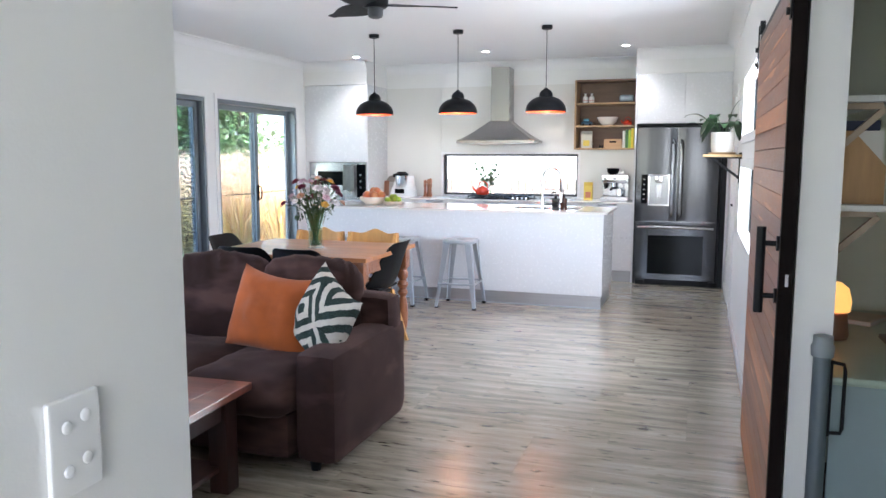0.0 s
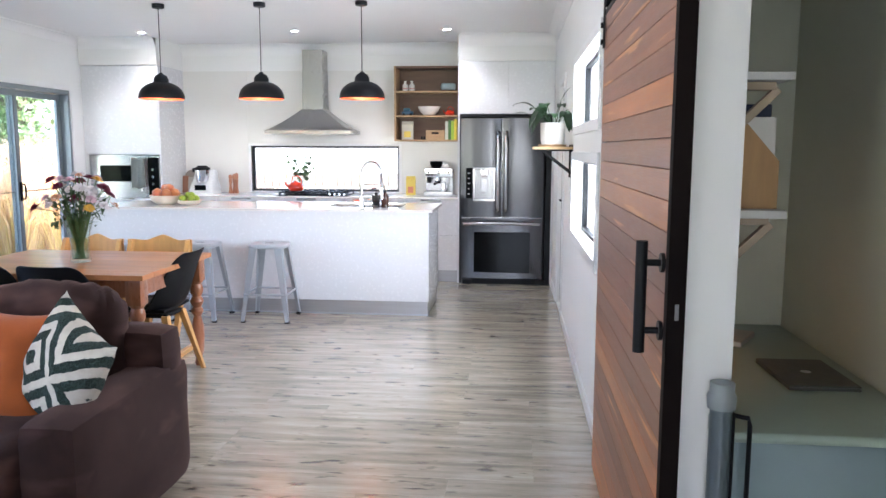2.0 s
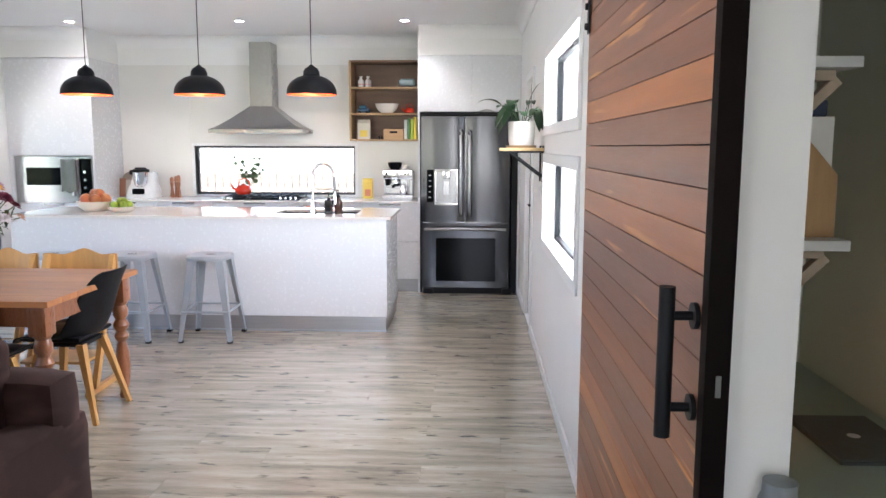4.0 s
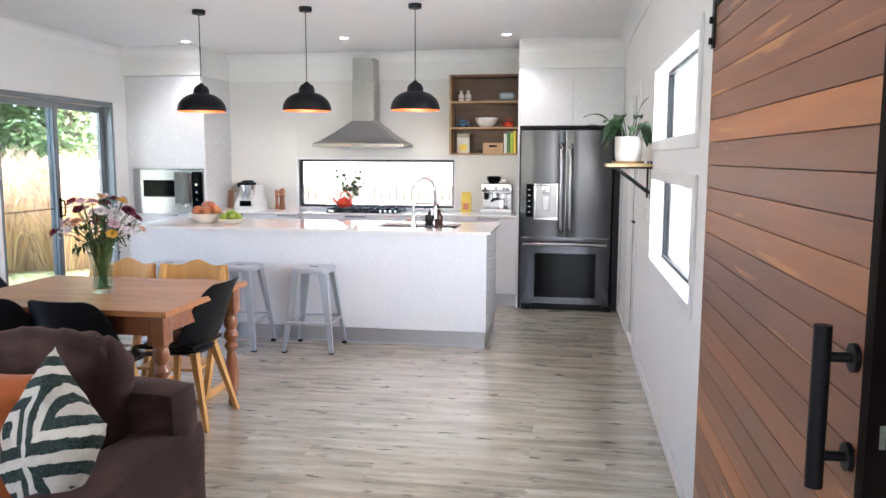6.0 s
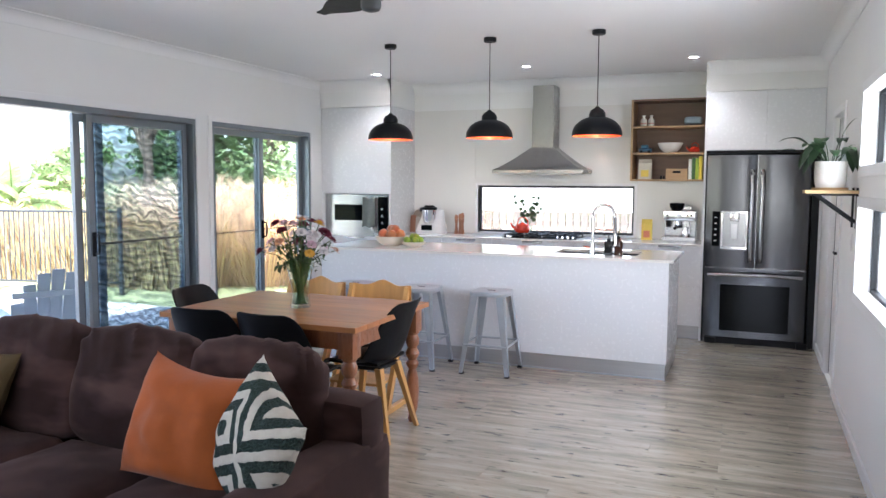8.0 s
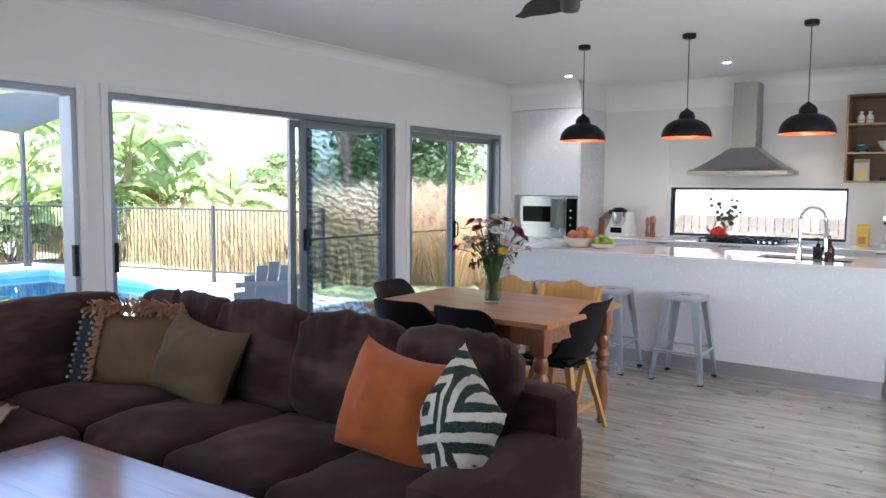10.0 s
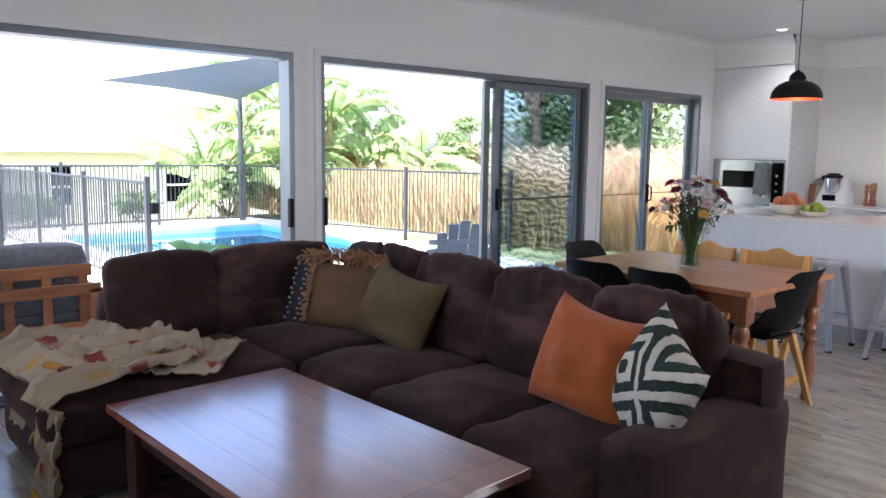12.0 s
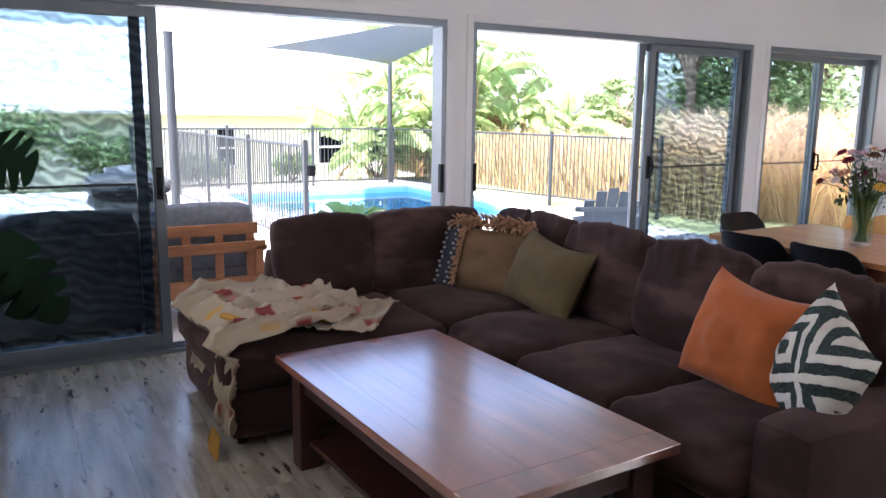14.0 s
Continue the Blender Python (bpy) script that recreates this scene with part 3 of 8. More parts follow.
tall = thing("tall_oven_cabinet", "tall white laminate cabinet housing the built in oven", "cabinet")
bm = bmesh.new()
bx(bm, (XL + 0.002, CY + 0.02, 0.13), (XL + 0.02, YB, 2.368))
bx(bm, (-3.97, CY + 0.0, 0.0), (-3.95, YB, 2.368))
bx(bm, (XL + 0.02, CY + 0.02, 1.385), (-3.97, YB, 2.368))
bx(bm, (XL + 0.02, CY + 0.02, 0.13), (-3.97, YB, 0.90))
part("carcass", bm, CABW, tall)
cab_front(tall, (XL + 0.004, CY, 1.39), (-3.972, CY + 0.019, 2.366))
cab_front(tall, (XL + 0.004, CY, 0.135), (-3.972, CY + 0.019, 0.895), (-4.5, -4.28, 0.90))
part("filler", box((XL + 0.004, CY, 0.90), (-4.80, CY + 0.019, 1.385)), CABW, tall)
part("kickboard", box((XL, CY + 0.05, 0), (-3.97, CY + 0.066, 0.13)), KICK, tall, "grey brushed metal kickboard")

oven = thing("built_in_oven", "wide stainless steel built in oven with black glass", "oven")
part("body", box((-4.79, CY + 0.02, 0.90), (-3.975, CY + 0.5, 1.38)), STEELDK, oven)
part("fascia", box((-4.79, CY - 0.004, 0.905), (-3.975, CY + 0.02, 1.378), 0.003), STEEL, oven)
part("oven_door", box((-4.70, CY - 0.026, 0.935), (-4.13, CY - 0.005, 1.345), 0.004), STEEL, oven)
part("oven_window", box((-4.66, CY - 0.029, 1.085), (-4.19, CY - 0.0262, 1.265), 0.001), BLKGLASS, oven, "black glass oven window")
part("control_panel", box((-4.105, CY - 0.012, 0.93), (-3.985, CY - 0.0045, 1.355), 0.002), BLKGLASS, oven, "black glass control strip")
for z in (1.14, 1.22, 1.06):
    part("knob", rod(bmesh.new(), (-4.045, CY - 0.012, z), (-4.045, CY - 0.034, z), 0.017, 0.015, 16), CHROME, oven, "chrome control knob")
hb = bmesh.new()
rod(hb, (-4.165, CY - 0.055, 0.98), (-4.165, CY - 0.055, 1.32), 0.009)
for z in (1.0, 1.30):
    rod(hb, (-4.165, CY - 0.026, z), (-4.165, CY - 0.055, z), 0.006)
part("handle", hb, CHROME, oven, "vertical chrome bar handle")
TOWEL = mat("grey green towel", (0.16, 0.18, 0.165), 0.95, var=0.2, scale=8, bump=0.3, bscale=160)
tw = thing("tea_towel", "grey green tea towel hung over the oven handle", "towel")
bm = bmesh.new()
N, M = 12, 14
g = [[bm.verts.new((-4.27 + 0.15 * i / N, CY - 0.066 - 0.010 * math.sin(i / N * 9 + j * 0.12) - (0.006 if j > 10 else 0), 1.345 - 0.33 * j / M + 0.01 * math.sin(i * 0.7))) for j in range(M + 1)] for i in range(N + 1)]
for i in range(N):
    for j in range(M):
        bm.faces.new((g[i][j], g[i + 1][j], g[i + 1][j + 1], g[i][j + 1]))
t = part("cloth", bm, TOWEL, tw)
t.modifiers.new("thick", "SOLIDIFY").thickness = 0.006

fs = thing("fridge_surround", "white overhead cabinets and painted dark gap around the fridge", "cabinet")
bm = bmesh.new()
bx(bm, (-0.62, CY - 0.02, 0), (-0.60, YB, 2.384))
part("side_panel", bm, CABW, fs)
# Dark block and black strips paint the shade round the fridge.
part("recess_lining", box((-0.599, CY + 0.3, 0.001), (XR - 0.002, YB, 1.835)), ALUDK, fs, "dark block painting the shade behind the fridge")
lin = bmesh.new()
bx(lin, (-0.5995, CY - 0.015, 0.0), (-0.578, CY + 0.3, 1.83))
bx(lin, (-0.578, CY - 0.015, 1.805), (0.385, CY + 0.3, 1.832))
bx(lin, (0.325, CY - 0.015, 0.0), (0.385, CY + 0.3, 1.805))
part("shadow_gap", lin, BLACK, fs, "black strips painting the shade in the fridge gap")
part("filler_panel", box((0.3855, CY - 0.02, 0.0), (XR - 0.0005, CY, 1.832)), CABW, fs)
part("carcass", box((-0.60, CY + 0.0, 1.833), (XR - 0.002, YB, 2.384)), CABW, fs)
for a, b in ((-0.598, -0.085), (-0.081, XR - 0.004)):
    cab_front(fs, (a, CY - 0.02, 1.836), (b, CY - 0.001, 2.382))

# ---- fridge ----
FY = 8.965
fridge = thing("fridge", "stainless steel french door fridge with ice dispenser", "fridge", Matrix.Translation((-0.046, 0, 0)) @ Matrix.Diagonal((0.945, 1, 1, 1)))
part("cabinet", box((-0.565, FY + 0.07, 0.03), (0.365, FY + 0.38, 1.79), 0.004), STEELDK, fridge)


def curved_door(lo, hi, bow, material, name):
    bm = bmesh.new()
    n = 10
    rows = []
    for i in range(n + 1):
        u = i / n
        x = lo[0] + (hi[0] - lo[0]) * u
        y = lo[1] + bow * (2 * u - 1) ** 4
        rows.append([bm.verts.new((x, y, lo[2])), bm.verts.new((x, y, hi[2])), bm.verts.new((x, hi[1], hi[2])), bm.verts.new((x, hi[1], lo[2]))])
    for a, b in zip(rows, rows[1:]):
        for k in range(4):
            bm.faces.new((a[k], b[k], b[(k + 1) % 4], a[(k + 1) % 4]))
    bm.faces.new(rows[0])
    bm.faces.new(list(reversed(rows[-1])))
    return part(name, bm, material, fridge)


STEELF = mat("dark brushed fridge steel", (0.078, 0.080, 0.085), 0.17, metal=1.0, var=0.16, scale=1.3, stretch=(14, 14, 0.5))
dl = curved_door((-0.567, FY, 0.735), (-0.103, FY + 0.065, 1.785), 0.010, STEELF, "left_door")
dr = curved_door((-0.097, FY, 0.735), (0.367, FY + 0.065, 1.785), 0.010, STEELF, "right_door")
fz = curved_door((-0.567, FY, 0.07), (0.367, FY + 0.065, 0.725), 0.010, STEELF, "freezer_drawer")
part("plinth_grille", box((-0.55, FY + 0.04, 0.0), (0.35, FY + 0.12, 0.066), 0.003), BLACKP, fridge, "black plinth grille")
for px in (-0.54, 0.30):
    part("foot", box((px, FY + 0.015, 0.0), (px + 0.1, FY + 0.06, 0.055), 0.006), BLACKP, fridge, "black levelling foot cover")
for x, door in ((-0.145, dl), (-0.055, dr)):
    hb = bmesh.new()
    pts = [(x, FY - 0.004, 0.80), (x, FY - 0.045, 0.84), (x, FY - 0.055, 1.0), (x, FY - 0.058, 1.2), (x, FY - 0.055, 1.45), (x, FY - 0.045, 1.60), (x, FY - 0.004, 1.64)]
    tube(hb, pts, 0.021, 10)
    part("handle", hb, STEEL, door, "curved steel bar handle")
hb = bmesh.new()
pts = [(-0.53 + 0.86 * i / 12, FY - 0.012 - 0.045 * math.sin(math.pi * i / 12) ** 0.5, 0.675 - 0.012 * (2 * i / 12 - 1) ** 2) for i in range(13)]
tube(hb, pts, 0.019, 10)
part("handle", hb, STEEL, fz, "curved steel bar handle")
part("glass_panel", box((-0.41, FY - 0.004, 0.135), (0.225, FY + 0.012, 0.575), 0.002), BLKGLASS, fz, "large black glossy panel")
bm = bmesh.new()
bx(bm, (-0.425, FY - 0.008, 0.905), (-0.175, FY + 0.02, 0.93), 0.004)
bx(bm, (-0.425, FY - 0.008, 1.245), (-0.175, FY + 0.02, 1.265), 0.004)
bx(bm, (-0.425, FY - 0.008, 0.93), (-0.405, FY + 0.02, 1.245), 0.004)
bx(bm, (-0.195, FY - 0.008, 0.93), (-0.175, FY + 0.02, 1.245), 0.004)
part("dispenser_frame", bm, CHROME, dl, "bright dispenser surround")
part("dispenser_recess", box((-0.405, FY - 0.0035, 0.93), (-0.195, FY + 0.02, 1.245)), STEELDK, dl, "dark dispenser recess")
part("dispenser_spout", box((-0.345, FY - 0.03, 1.17), (-0.255, FY - 0.002, 1.25), 0.012), CHROME, dl, "chrome ice spout")
part("dispenser_paddle", box((-0.335, FY - 0.014, 1.0), (-0.265, FY - 0.002, 1.15), 0.006), STEEL, dl)
part("display_panel", box((-0.505, FY - 0.004, 0.935), (-0.435, FY + 0.012, 1.26), 0.002), BLKGLASS, dl, "black touch display strip")
lab = bmesh.new()
for k in range(5):
    bx(lab, (-0.485, FY - 0.005, 0.98 + k * 0.055), (-0.462, FY - 0.0042, 0.988 + k * 0.055))
tagged(part("display_marks", lab, TRIM, dl), "small white display marks", kind="stuff")

# ---- rangehood ----
hood = thing("rangehood", "stainless steel pyramid rangehood with square flue", "rangehood")
bm = bmesh.new()
hx, hw = -2.31, 0.49
ring = []
for z, w, ya in ((1.625, hw, 9.20), (1.66, hw, 9.20)):
    ring.append([bm.verts.new(c) for c in ((hx - w, ya, z), (hx + w, ya, z), (hx + w, YB - 0.009, z), (hx - w, YB - 0.009, z))])
for i in range(1, 11):
    u = i / 10
    w = hw + (0.125 - hw) * u ** 0.82
    ya = 9.20 + (9.44 - 9.20) * u ** 0.82
    ring.append([bm.verts.new(c) for c in ((hx - w, ya, 1.66 + 0.245 * u), (hx + w, ya, 1.66 + 0.245 * u), (hx + w, YB - 0.009, 1.66 + 0.245 * u), (hx - w, YB - 0.009, 1.66 + 0.245 * u))])
for a, b in zip(ring, ring[1:]):
    for k in range(4):
        bm.faces.new((a[k], a[(k + 1) % 4], b[(k + 1) % 4], b[k]))
bm.faces.new(list(reversed(ring[0])))
part("canopy", bm, STEELH, hood)
part("flue", box((hx - 0.12, 9.45, 1.90), (hx + 0.12, YB - 0.009, 2.32), 0.003), STEELH, hood)
part("flue_cover", box((hx - 0.115, 9.455, 2.32), (hx + 0.115, YB - 0.009, 2.57), 0.003), STEELH, hood)
bm = bmesh.new()
for k in range(5):
    rod(bm, (hx - 0.06 + 0.03 * k, 9.20, 1.643), (hx - 0.06 + 0.03 * k, 9.194, 1.643), 0.007)
part("buttons", bm, CHROME, hood, "row of small round buttons")
part("filter", box((hx - 0.42, 9.25, 1.615), (hx + 0.42, 9.65, 1.6245)), GALV, hood, "aluminium grease filter")

# ---- open shelf unit and what stands on it ----
SX0, SX1, SZ0, SZ1, SY = -1.365, -0.622, 1.545, 2.375, 9.40
sh = thing("open_shelf_unit", "walnut open wall shelf with three tiers", "shelf")
part("back_panel", box((SX0 + 0.02, YB - 0.02, SZ0), (SX1 - 0.02, YB - 0.009, SZ1)), SHELFW, sh)
for a in (SX0, SX1 - 0.02):
    part("side_panel", box((a, SY, SZ0), (a + 0.02, YB - 0.009, SZ1), 0.001), SHELFE if a == SX0 else SHELFW, sh)
part("top_panel", box((SX0 + 0.02, SY, SZ1 - 0.02), (SX1 - 0.02, YB - 0.02, SZ1), 0.001), SHELFW, sh)
ST = [SZ0, 1.815, 2.085]
for z in ST:
    part("shelf_board", box((SX0 + 0.02, SY, z), (SX1 - 0.02, YB - 0.02, z + 0.02), 0.001), SHELFE, sh)
CERAM = mat("white ceramic", (0.78, 0.76, 0.72), 0.2, var=0.04)
for x in (-1.255, -1.18):
    v = thing("small_vase", "small white ceramic bottle on the top shelf", "vase", pose(x, 9.52, ST[2] + 0.02), "pair of ceramic bottles")
    part("bottle", lathe(bmesh.new(), [(0.0, 0), (0.03, 0), (0.034, 0.03), (0.032, 0.07), (0.014, 0.09), (0.013, 0.10), (0.020, 0.115), (0.016, 0.116), (0.01, 0.10)], 18), CERAM, v)
    part("stripe", lathe(bmesh.new(), [(0.0345, 0.028), (0.0345, 0.036)], 18), mat("pink band", (0.6, 0.25, 0.22), 0.4), v, "thin pink band")
BLUEM = mat("pale blue enamel", (0.34, 0.43, 0.47), 0.3, var=0.06)
v = thing("butter_dish", "pale blue enamel dish with a dark rim", "dish", pose(-0.765, 9.52, ST[2] + 0.02))
part("body", box((-0.085, -0.05, 0.012), (0.085, 0.05, 0.09), 0.03, seg=4), BLUEM, v)
part("rim", box((-0.09, -0.055, 0.0), (0.09, 0.055, 0.014), 0.004), BLACKP, v, "dark base rim")
v = thing("serving_bowl", "large white ceramic bowl on the middle shelf", "bowl", pose(-0.985, 9.54, ST[1] + 0.02))
part("bowl", lathe(bmesh.new(), [(0.0, 0), (0.06, 0), (0.065, 0.008), (0.105, 0.045), (0.128, 0.10), (0.122, 0.10), (0.10, 0.05), (0.05, 0.016), (0, 0.014)], 32), CERAM, v)
v = thing("toy_car", "dark blue toy camper on the middle shelf", "ornament", pose(-1.23, 9.52, ST[1] + 0.02))
part("car_body", box((-0.065, -0.03, 0.012), (0.065, 0.03, 0.05), 0.012, seg=3), mat("deep blue paint", (0.03, 0.09, 0.17), 0.3), v)
part("car_roof", box((-0.045, -0.026, 0.048), (0.03, 0.026, 0.085), 0.014, seg=3), mat("teal paint", (0.05, 0.16, 0.24), 0.3), v)
for x in (-0.04, 0.04):
    part("wheel", rod(bmesh.new(), (x, -0.033, 0.014), (x, 0.033, 0.014), 0.014, seg=14), BLACKP, v)
REDM = mat("red enamel", (0.62, 0.045, 0.02), 0.18, var=0.08)


def teapot(name, label, m, r, grp=""):
    v = thing(name, label, "teapot", m, grp)
    part("body", lathe(bmesh.new(), [(0, 0), (r * 0.8, 0), (r, r * 0.3), (r * 0.96, r * 0.65), (r * 0.68, r * 1.0), (r * 0.35, r * 1.08), (0, r * 1.1)], 24), REDM, v)
    part("lid", lathe(bmesh.new(), [(r * 0.36, r * 1.09), (r * 0.25, r * 1.18), (r * 0.06, r * 1.21), (r * 0.10, r * 1.30), (0, r * 1.36)], 16), REDM, v)
    part("spout", tube(bmesh.new(), [(-r * 0.85, 0, r * 0.45), (-r * 1.25, 0, r * 0.7), (-r * 1.5, 0, r * 1.15)], r * 0.17, 10, r * 0.10), REDM, v)
    part("handle", tube(bmesh.new(), [(r * 0.8, 0, r * 0.75), (r * 0.72, 0, r * 1.5), (r * 0.2, 0, r * 1.95), (-r * 0.4, 0, r * 1.75), (-r * 0.62, 0, r * 0.95)], r * 0.07, 8), REDM, v)
    return v


teapot("red_teapot", "small red enamel teapot on the middle shelf", pose(-0.745, 9.52, ST[1] + 0.02), 0.052)
PAPERC = mat("kraft paper", (0.52, 0.42, 0.28), 0.8, var=0.08)
YELP = mat("yellow packet", (0.72, 0.55, 0.10), 0.5, var=0.06)


def packet(name, label, m, w, h, d, material, band):
    v = thing(name, label, "packet", m)
    bm = bmesh.new()
    secs = []
    for z, k in ((0, 1.0), (h * 0.8, 0.95), (h * 0.93, 0.28), (h, 0.22)):
        secs.append([bm.verts.new((sx * w / 2, sy * d / 2 * k, z)) for sx, sy in ((-1, -1), (1, -1), (1, 1), (-1, 1))])
    for a, b in zip(secs, secs[1:]):
        for k in range(4):
            bm.faces.new((a[k], a[(k + 1) % 4], b[(k + 1) % 4], b[k]))
    bm.faces.new(list(reversed(secs[0])))
    bm.faces.new(secs[-1])
    part("bag", bm, material, v, smooth=False)
    part("label_patch", box((-w * 0.3, -d / 2 - 0.002, h * 0.12), (w * 0.3, -d / 2 + 0.003, h * 0.45)), band, v, "printed label patch")
    return v


packet("coffee_packet", "pale kraft paper packet on the bottom shelf", pose(-1.225, 9.50, ST[0] + 0.02), 0.13, 0.205, 0.06, mat("pale paper bag", (0.58, 0.55, 0.47), 0.75), YELP)
v = thing("salt_jars", "three tiny dark jars in a row", "jars", pose(-1.06, 9.47, ST[0] + 0.02))
for k in range(3):
    part("jar", lathe(bmesh.new(), [(0, 0), (0.009, 0), (0.009, 0.025), (0.006, 0.03), (0.006, 0.035), (0, 0.036)], 10, pose(k * 0.027, 0, 0)), BLACKP, v)
v = thing("wooden_box", "small light timber box with a slot handle", "box", pose(-0.905, 9.50, ST[0] + 0.02))
part("box_body", box((-0.105, -0.06, 0), (0.105, 0.06, 0.105), 0.004), mat("pine box", (0.46, 0.29, 0.15), 0.5, stretch=(1, 8, 8)), v)
part("slot", box((-0.04, -0.0615, 0.062), (0.04, -0.0595, 0.083), 0.002), BLACKP, v, "dark hand slot")
for k, (c, hh) in enumerate((((0.62, 0.62, 0.58), 0.20), ((0.06, 0.16, 0.05), 0.215), ((0.35, 0.50, 0.05), 0.21), ((0.75, 0.6, 0.06), 0.23))):
    v = thing("cookbook", ("pale grey", "dark green", "lime green", "yellow")[k] + " cookbook standing upright on the shelf", "book", pose(-0.775 + k * 0.033, 9.50, ST[0] + 0.02), "row of cookbooks")
    cv = mat("book cover", c, 0.45, var=0.05)
    part("cover", box((-0.015, -0.08, 0), (0.015, 0.09, hh), 0.002), cv, v)
    part("page_block", box((-0.012, -0.075, hh - 0.001), (0.012, 0.088, hh + 0.0015)), CERAM, v, "white page edges")

# ---- things on the rear worktop ----
cb = thing("chopping_board", "tall rounded grey chopping board leaning on the wall", "chopping board", pose(-3.845, 9.60, CT, -9))
bm = lathe(bmesh.new(), [(0, -0.008), (0.085, -0.008), (0.088, 0), (0.085, 0.008), (0, 0.008)], 28, pose(0, 0, 0.185, 90))
bx(bm, (-0.088, -0.008, 0.0), (0.088, 0.008, 0.185), 0.002)
part("board", bm, mat("weathered board", (0.25, 0.22, 0.19), 0.6, stretch=(8, 8, 1)), cb)
cb = thing("chopping_board", "narrow brown wooden chopping board leaning on the wall", "chopping board", pose(-3.93, 9.59, CT, -8))
part("board", box((-0.035, -0.01, 0), (0.05, 0.01, 0.2), 0.004), mat("brown board", (0.27, 0.12, 0.07), 0.5, stretch=(8, 8, 1)), cb)
cb = thing("chopping_board", "small pale grey stone serving board", "chopping board", pose(-3.80, 9.55, CT, -7))
part("board", box((-0.065, -0.008, 0), (0.065, 0.008, 0.185), 0.006), mat("pale stone board", (0.38, 0.36, 0.33), 0.5), cb)
mx = thing("food_processor", "white kitchen food processor with steel jug", "appliance", pose(-3.60, 9.42, CT))
WPL = mat("white appliance plastic", (0.74, 0.74, 0.73), 0.25, var=0.03)
bm = bmesh.new()
secs = []
for z, w, d, y in ((0, 0.165, 0.14, 0), (0.03, 0.17, 0.145, 0), (0.10, 0.155, 0.13, 0.01), (0.16, 0.135, 0.10, 0.03), (0.25, 0.125, 0.075, 0.05), (0.275, 0.115, 0.06, 0.05)):
    secs.append([bm.verts.new((math.copysign(abs(math.cos(a)) ** 0.6, math.cos(a)) * w, y + math.copysign(abs(math.sin(a)) ** 0.6, math.sin(a)) * d, z)) for a in [2 * math.pi * k / 24 for k in range(24)]])
for a, b in zip(secs, secs[1:]):
    for k in range(24):
        bm.faces.new((a[k], a[(k + 1) % 24], b[(k + 1) % 24], b[k]))
bm.faces.new(list(reversed(secs[0])))
bm.faces.new(secs[-1])
part("base", bm, WPL, mx)
part("jug", lathe(bmesh.new(), [(0.0, 0.125), (0.06, 0.125), (0.072, 0.16), (0.085, 0.27), (0.085, 0.285)], 28, pose(0, -0.065, 0)), CHROME, mx, "polished steel jug")
part("lid", lathe(bmesh.new(), [(0.088, 0.275), (0.09, 0.30), (0.06, 0.312), (0.055, 0.325), (0, 0.326)], 24, pose(0, -0.065, 0)), BLACKP, mx, "black lid")
part("handle", box((-0.115, -0.09, 0.25), (-0.08, -0.05, 0.30), 0.01), BLACKP, mx, "black side handle")
part("screen", box((-0.065, -0.152, 0.045), (0.065, -0.135, 0.105), 0.004), BLKGLASS, mx, "black touch screen")
for k, x in enumerate((-3.325, -3.285, -3.25)):
    v = thing("pepper_mill", "turned brown wooden pepper mill", "mill", pose(x, 9.50 + 0.02 * (k % 2), CT), "set of wooden mills")
    part("body", lathe(bmesh.new(), [(0, 0), (0.023, 0), (0.023, 0.02), (0.016, 0.07), (0.014, 0.11), (0.021, 0.155), (0.020, 0.165), (0, 0.167)], 16), mat("mill wood", (0.30, 0.12, 0.06), 0.4, rnd=0.2), v)
    part("head", lathe(bmesh.new(), [(0.019, 0.168), (0.022, 0.185), (0.02, 0.205 + 0.01 * k), (0.008, 0.22 + 0.01 * k), (0, 0.222 + 0.01 * k)], 16), mat("mill wood", (0.34, 0.15, 0.08), 0.4, rnd=0.2), v)
hob = thing("gas_cooktop", "black gas cooktop with cast iron trivets", "cooktop")
part("glass_base", box((-2.66, 9.15, CT), (-1.86, 9.62, CT + 0.008), 0.003), BLKGLASS, hob)
for k in range(4):
    x = -2.55 + k * 0.195
    for y in (9.28, 9.48):
        bn = part("burner", lathe(bmesh.new(), [(0.0, CT + 0.008), (0.045, CT + 0.008), (0.045, CT + 0.018), (0.03, CT + 0.025), (0, CT + 0.026)], 18, pose(x, y, 0)), BLACK, hob)
    tv = bmesh.new()
    for y in (9.18, 9.38, 9.58):
        bx(tv, (x - 0.09, y - 0.005, CT + 0.03), (x + 0.09, y + 0.005, CT + 0.042), 0.002)
    for dx in (-0.085, 0, 0.085):
        bx(tv, (x + dx - 0.005, 9.18, CT + 0.03), (x + dx + 0.005, 9.58, CT + 0.042), 0.002)
    for dx in (-0.085, 0.085):
        for y in (9.18, 9.58):
            bx(tv, (x + dx - 0.006, y - 0.006, CT + 0.008), (x + dx + 0.006, y + 0.006, CT + 0.032))
    part("trivet", tv, BLACK, hob, "cast iron trivet")
for k in range(4):
    part("knob", rod(bmesh.new(), (-2.06 + k * 0.055, 9.175, CT + 0.008), (-2.06 + k * 0.055, 9.175, CT + 0.03), 0.016, 0.014, 14), CHROME, hob)
teapot("kettle", "bright red enamel kettle standing on the cooktop", pose(-2.53, 9.46, CT + 0.042), 0.088)
packet("coffee_bag", "yellow coffee bag standing on the rear worktop", pose(-1.19, 9.50, CT), 0.105, 0.215, 0.06, YELP, mat("red print", (0.6, 0.22, 0.12), 0.6))
cm = thing("espresso_machine", "stainless steel espresso machine with bean hopper", "coffee machine", pose(-0.85, 9.40, CT))
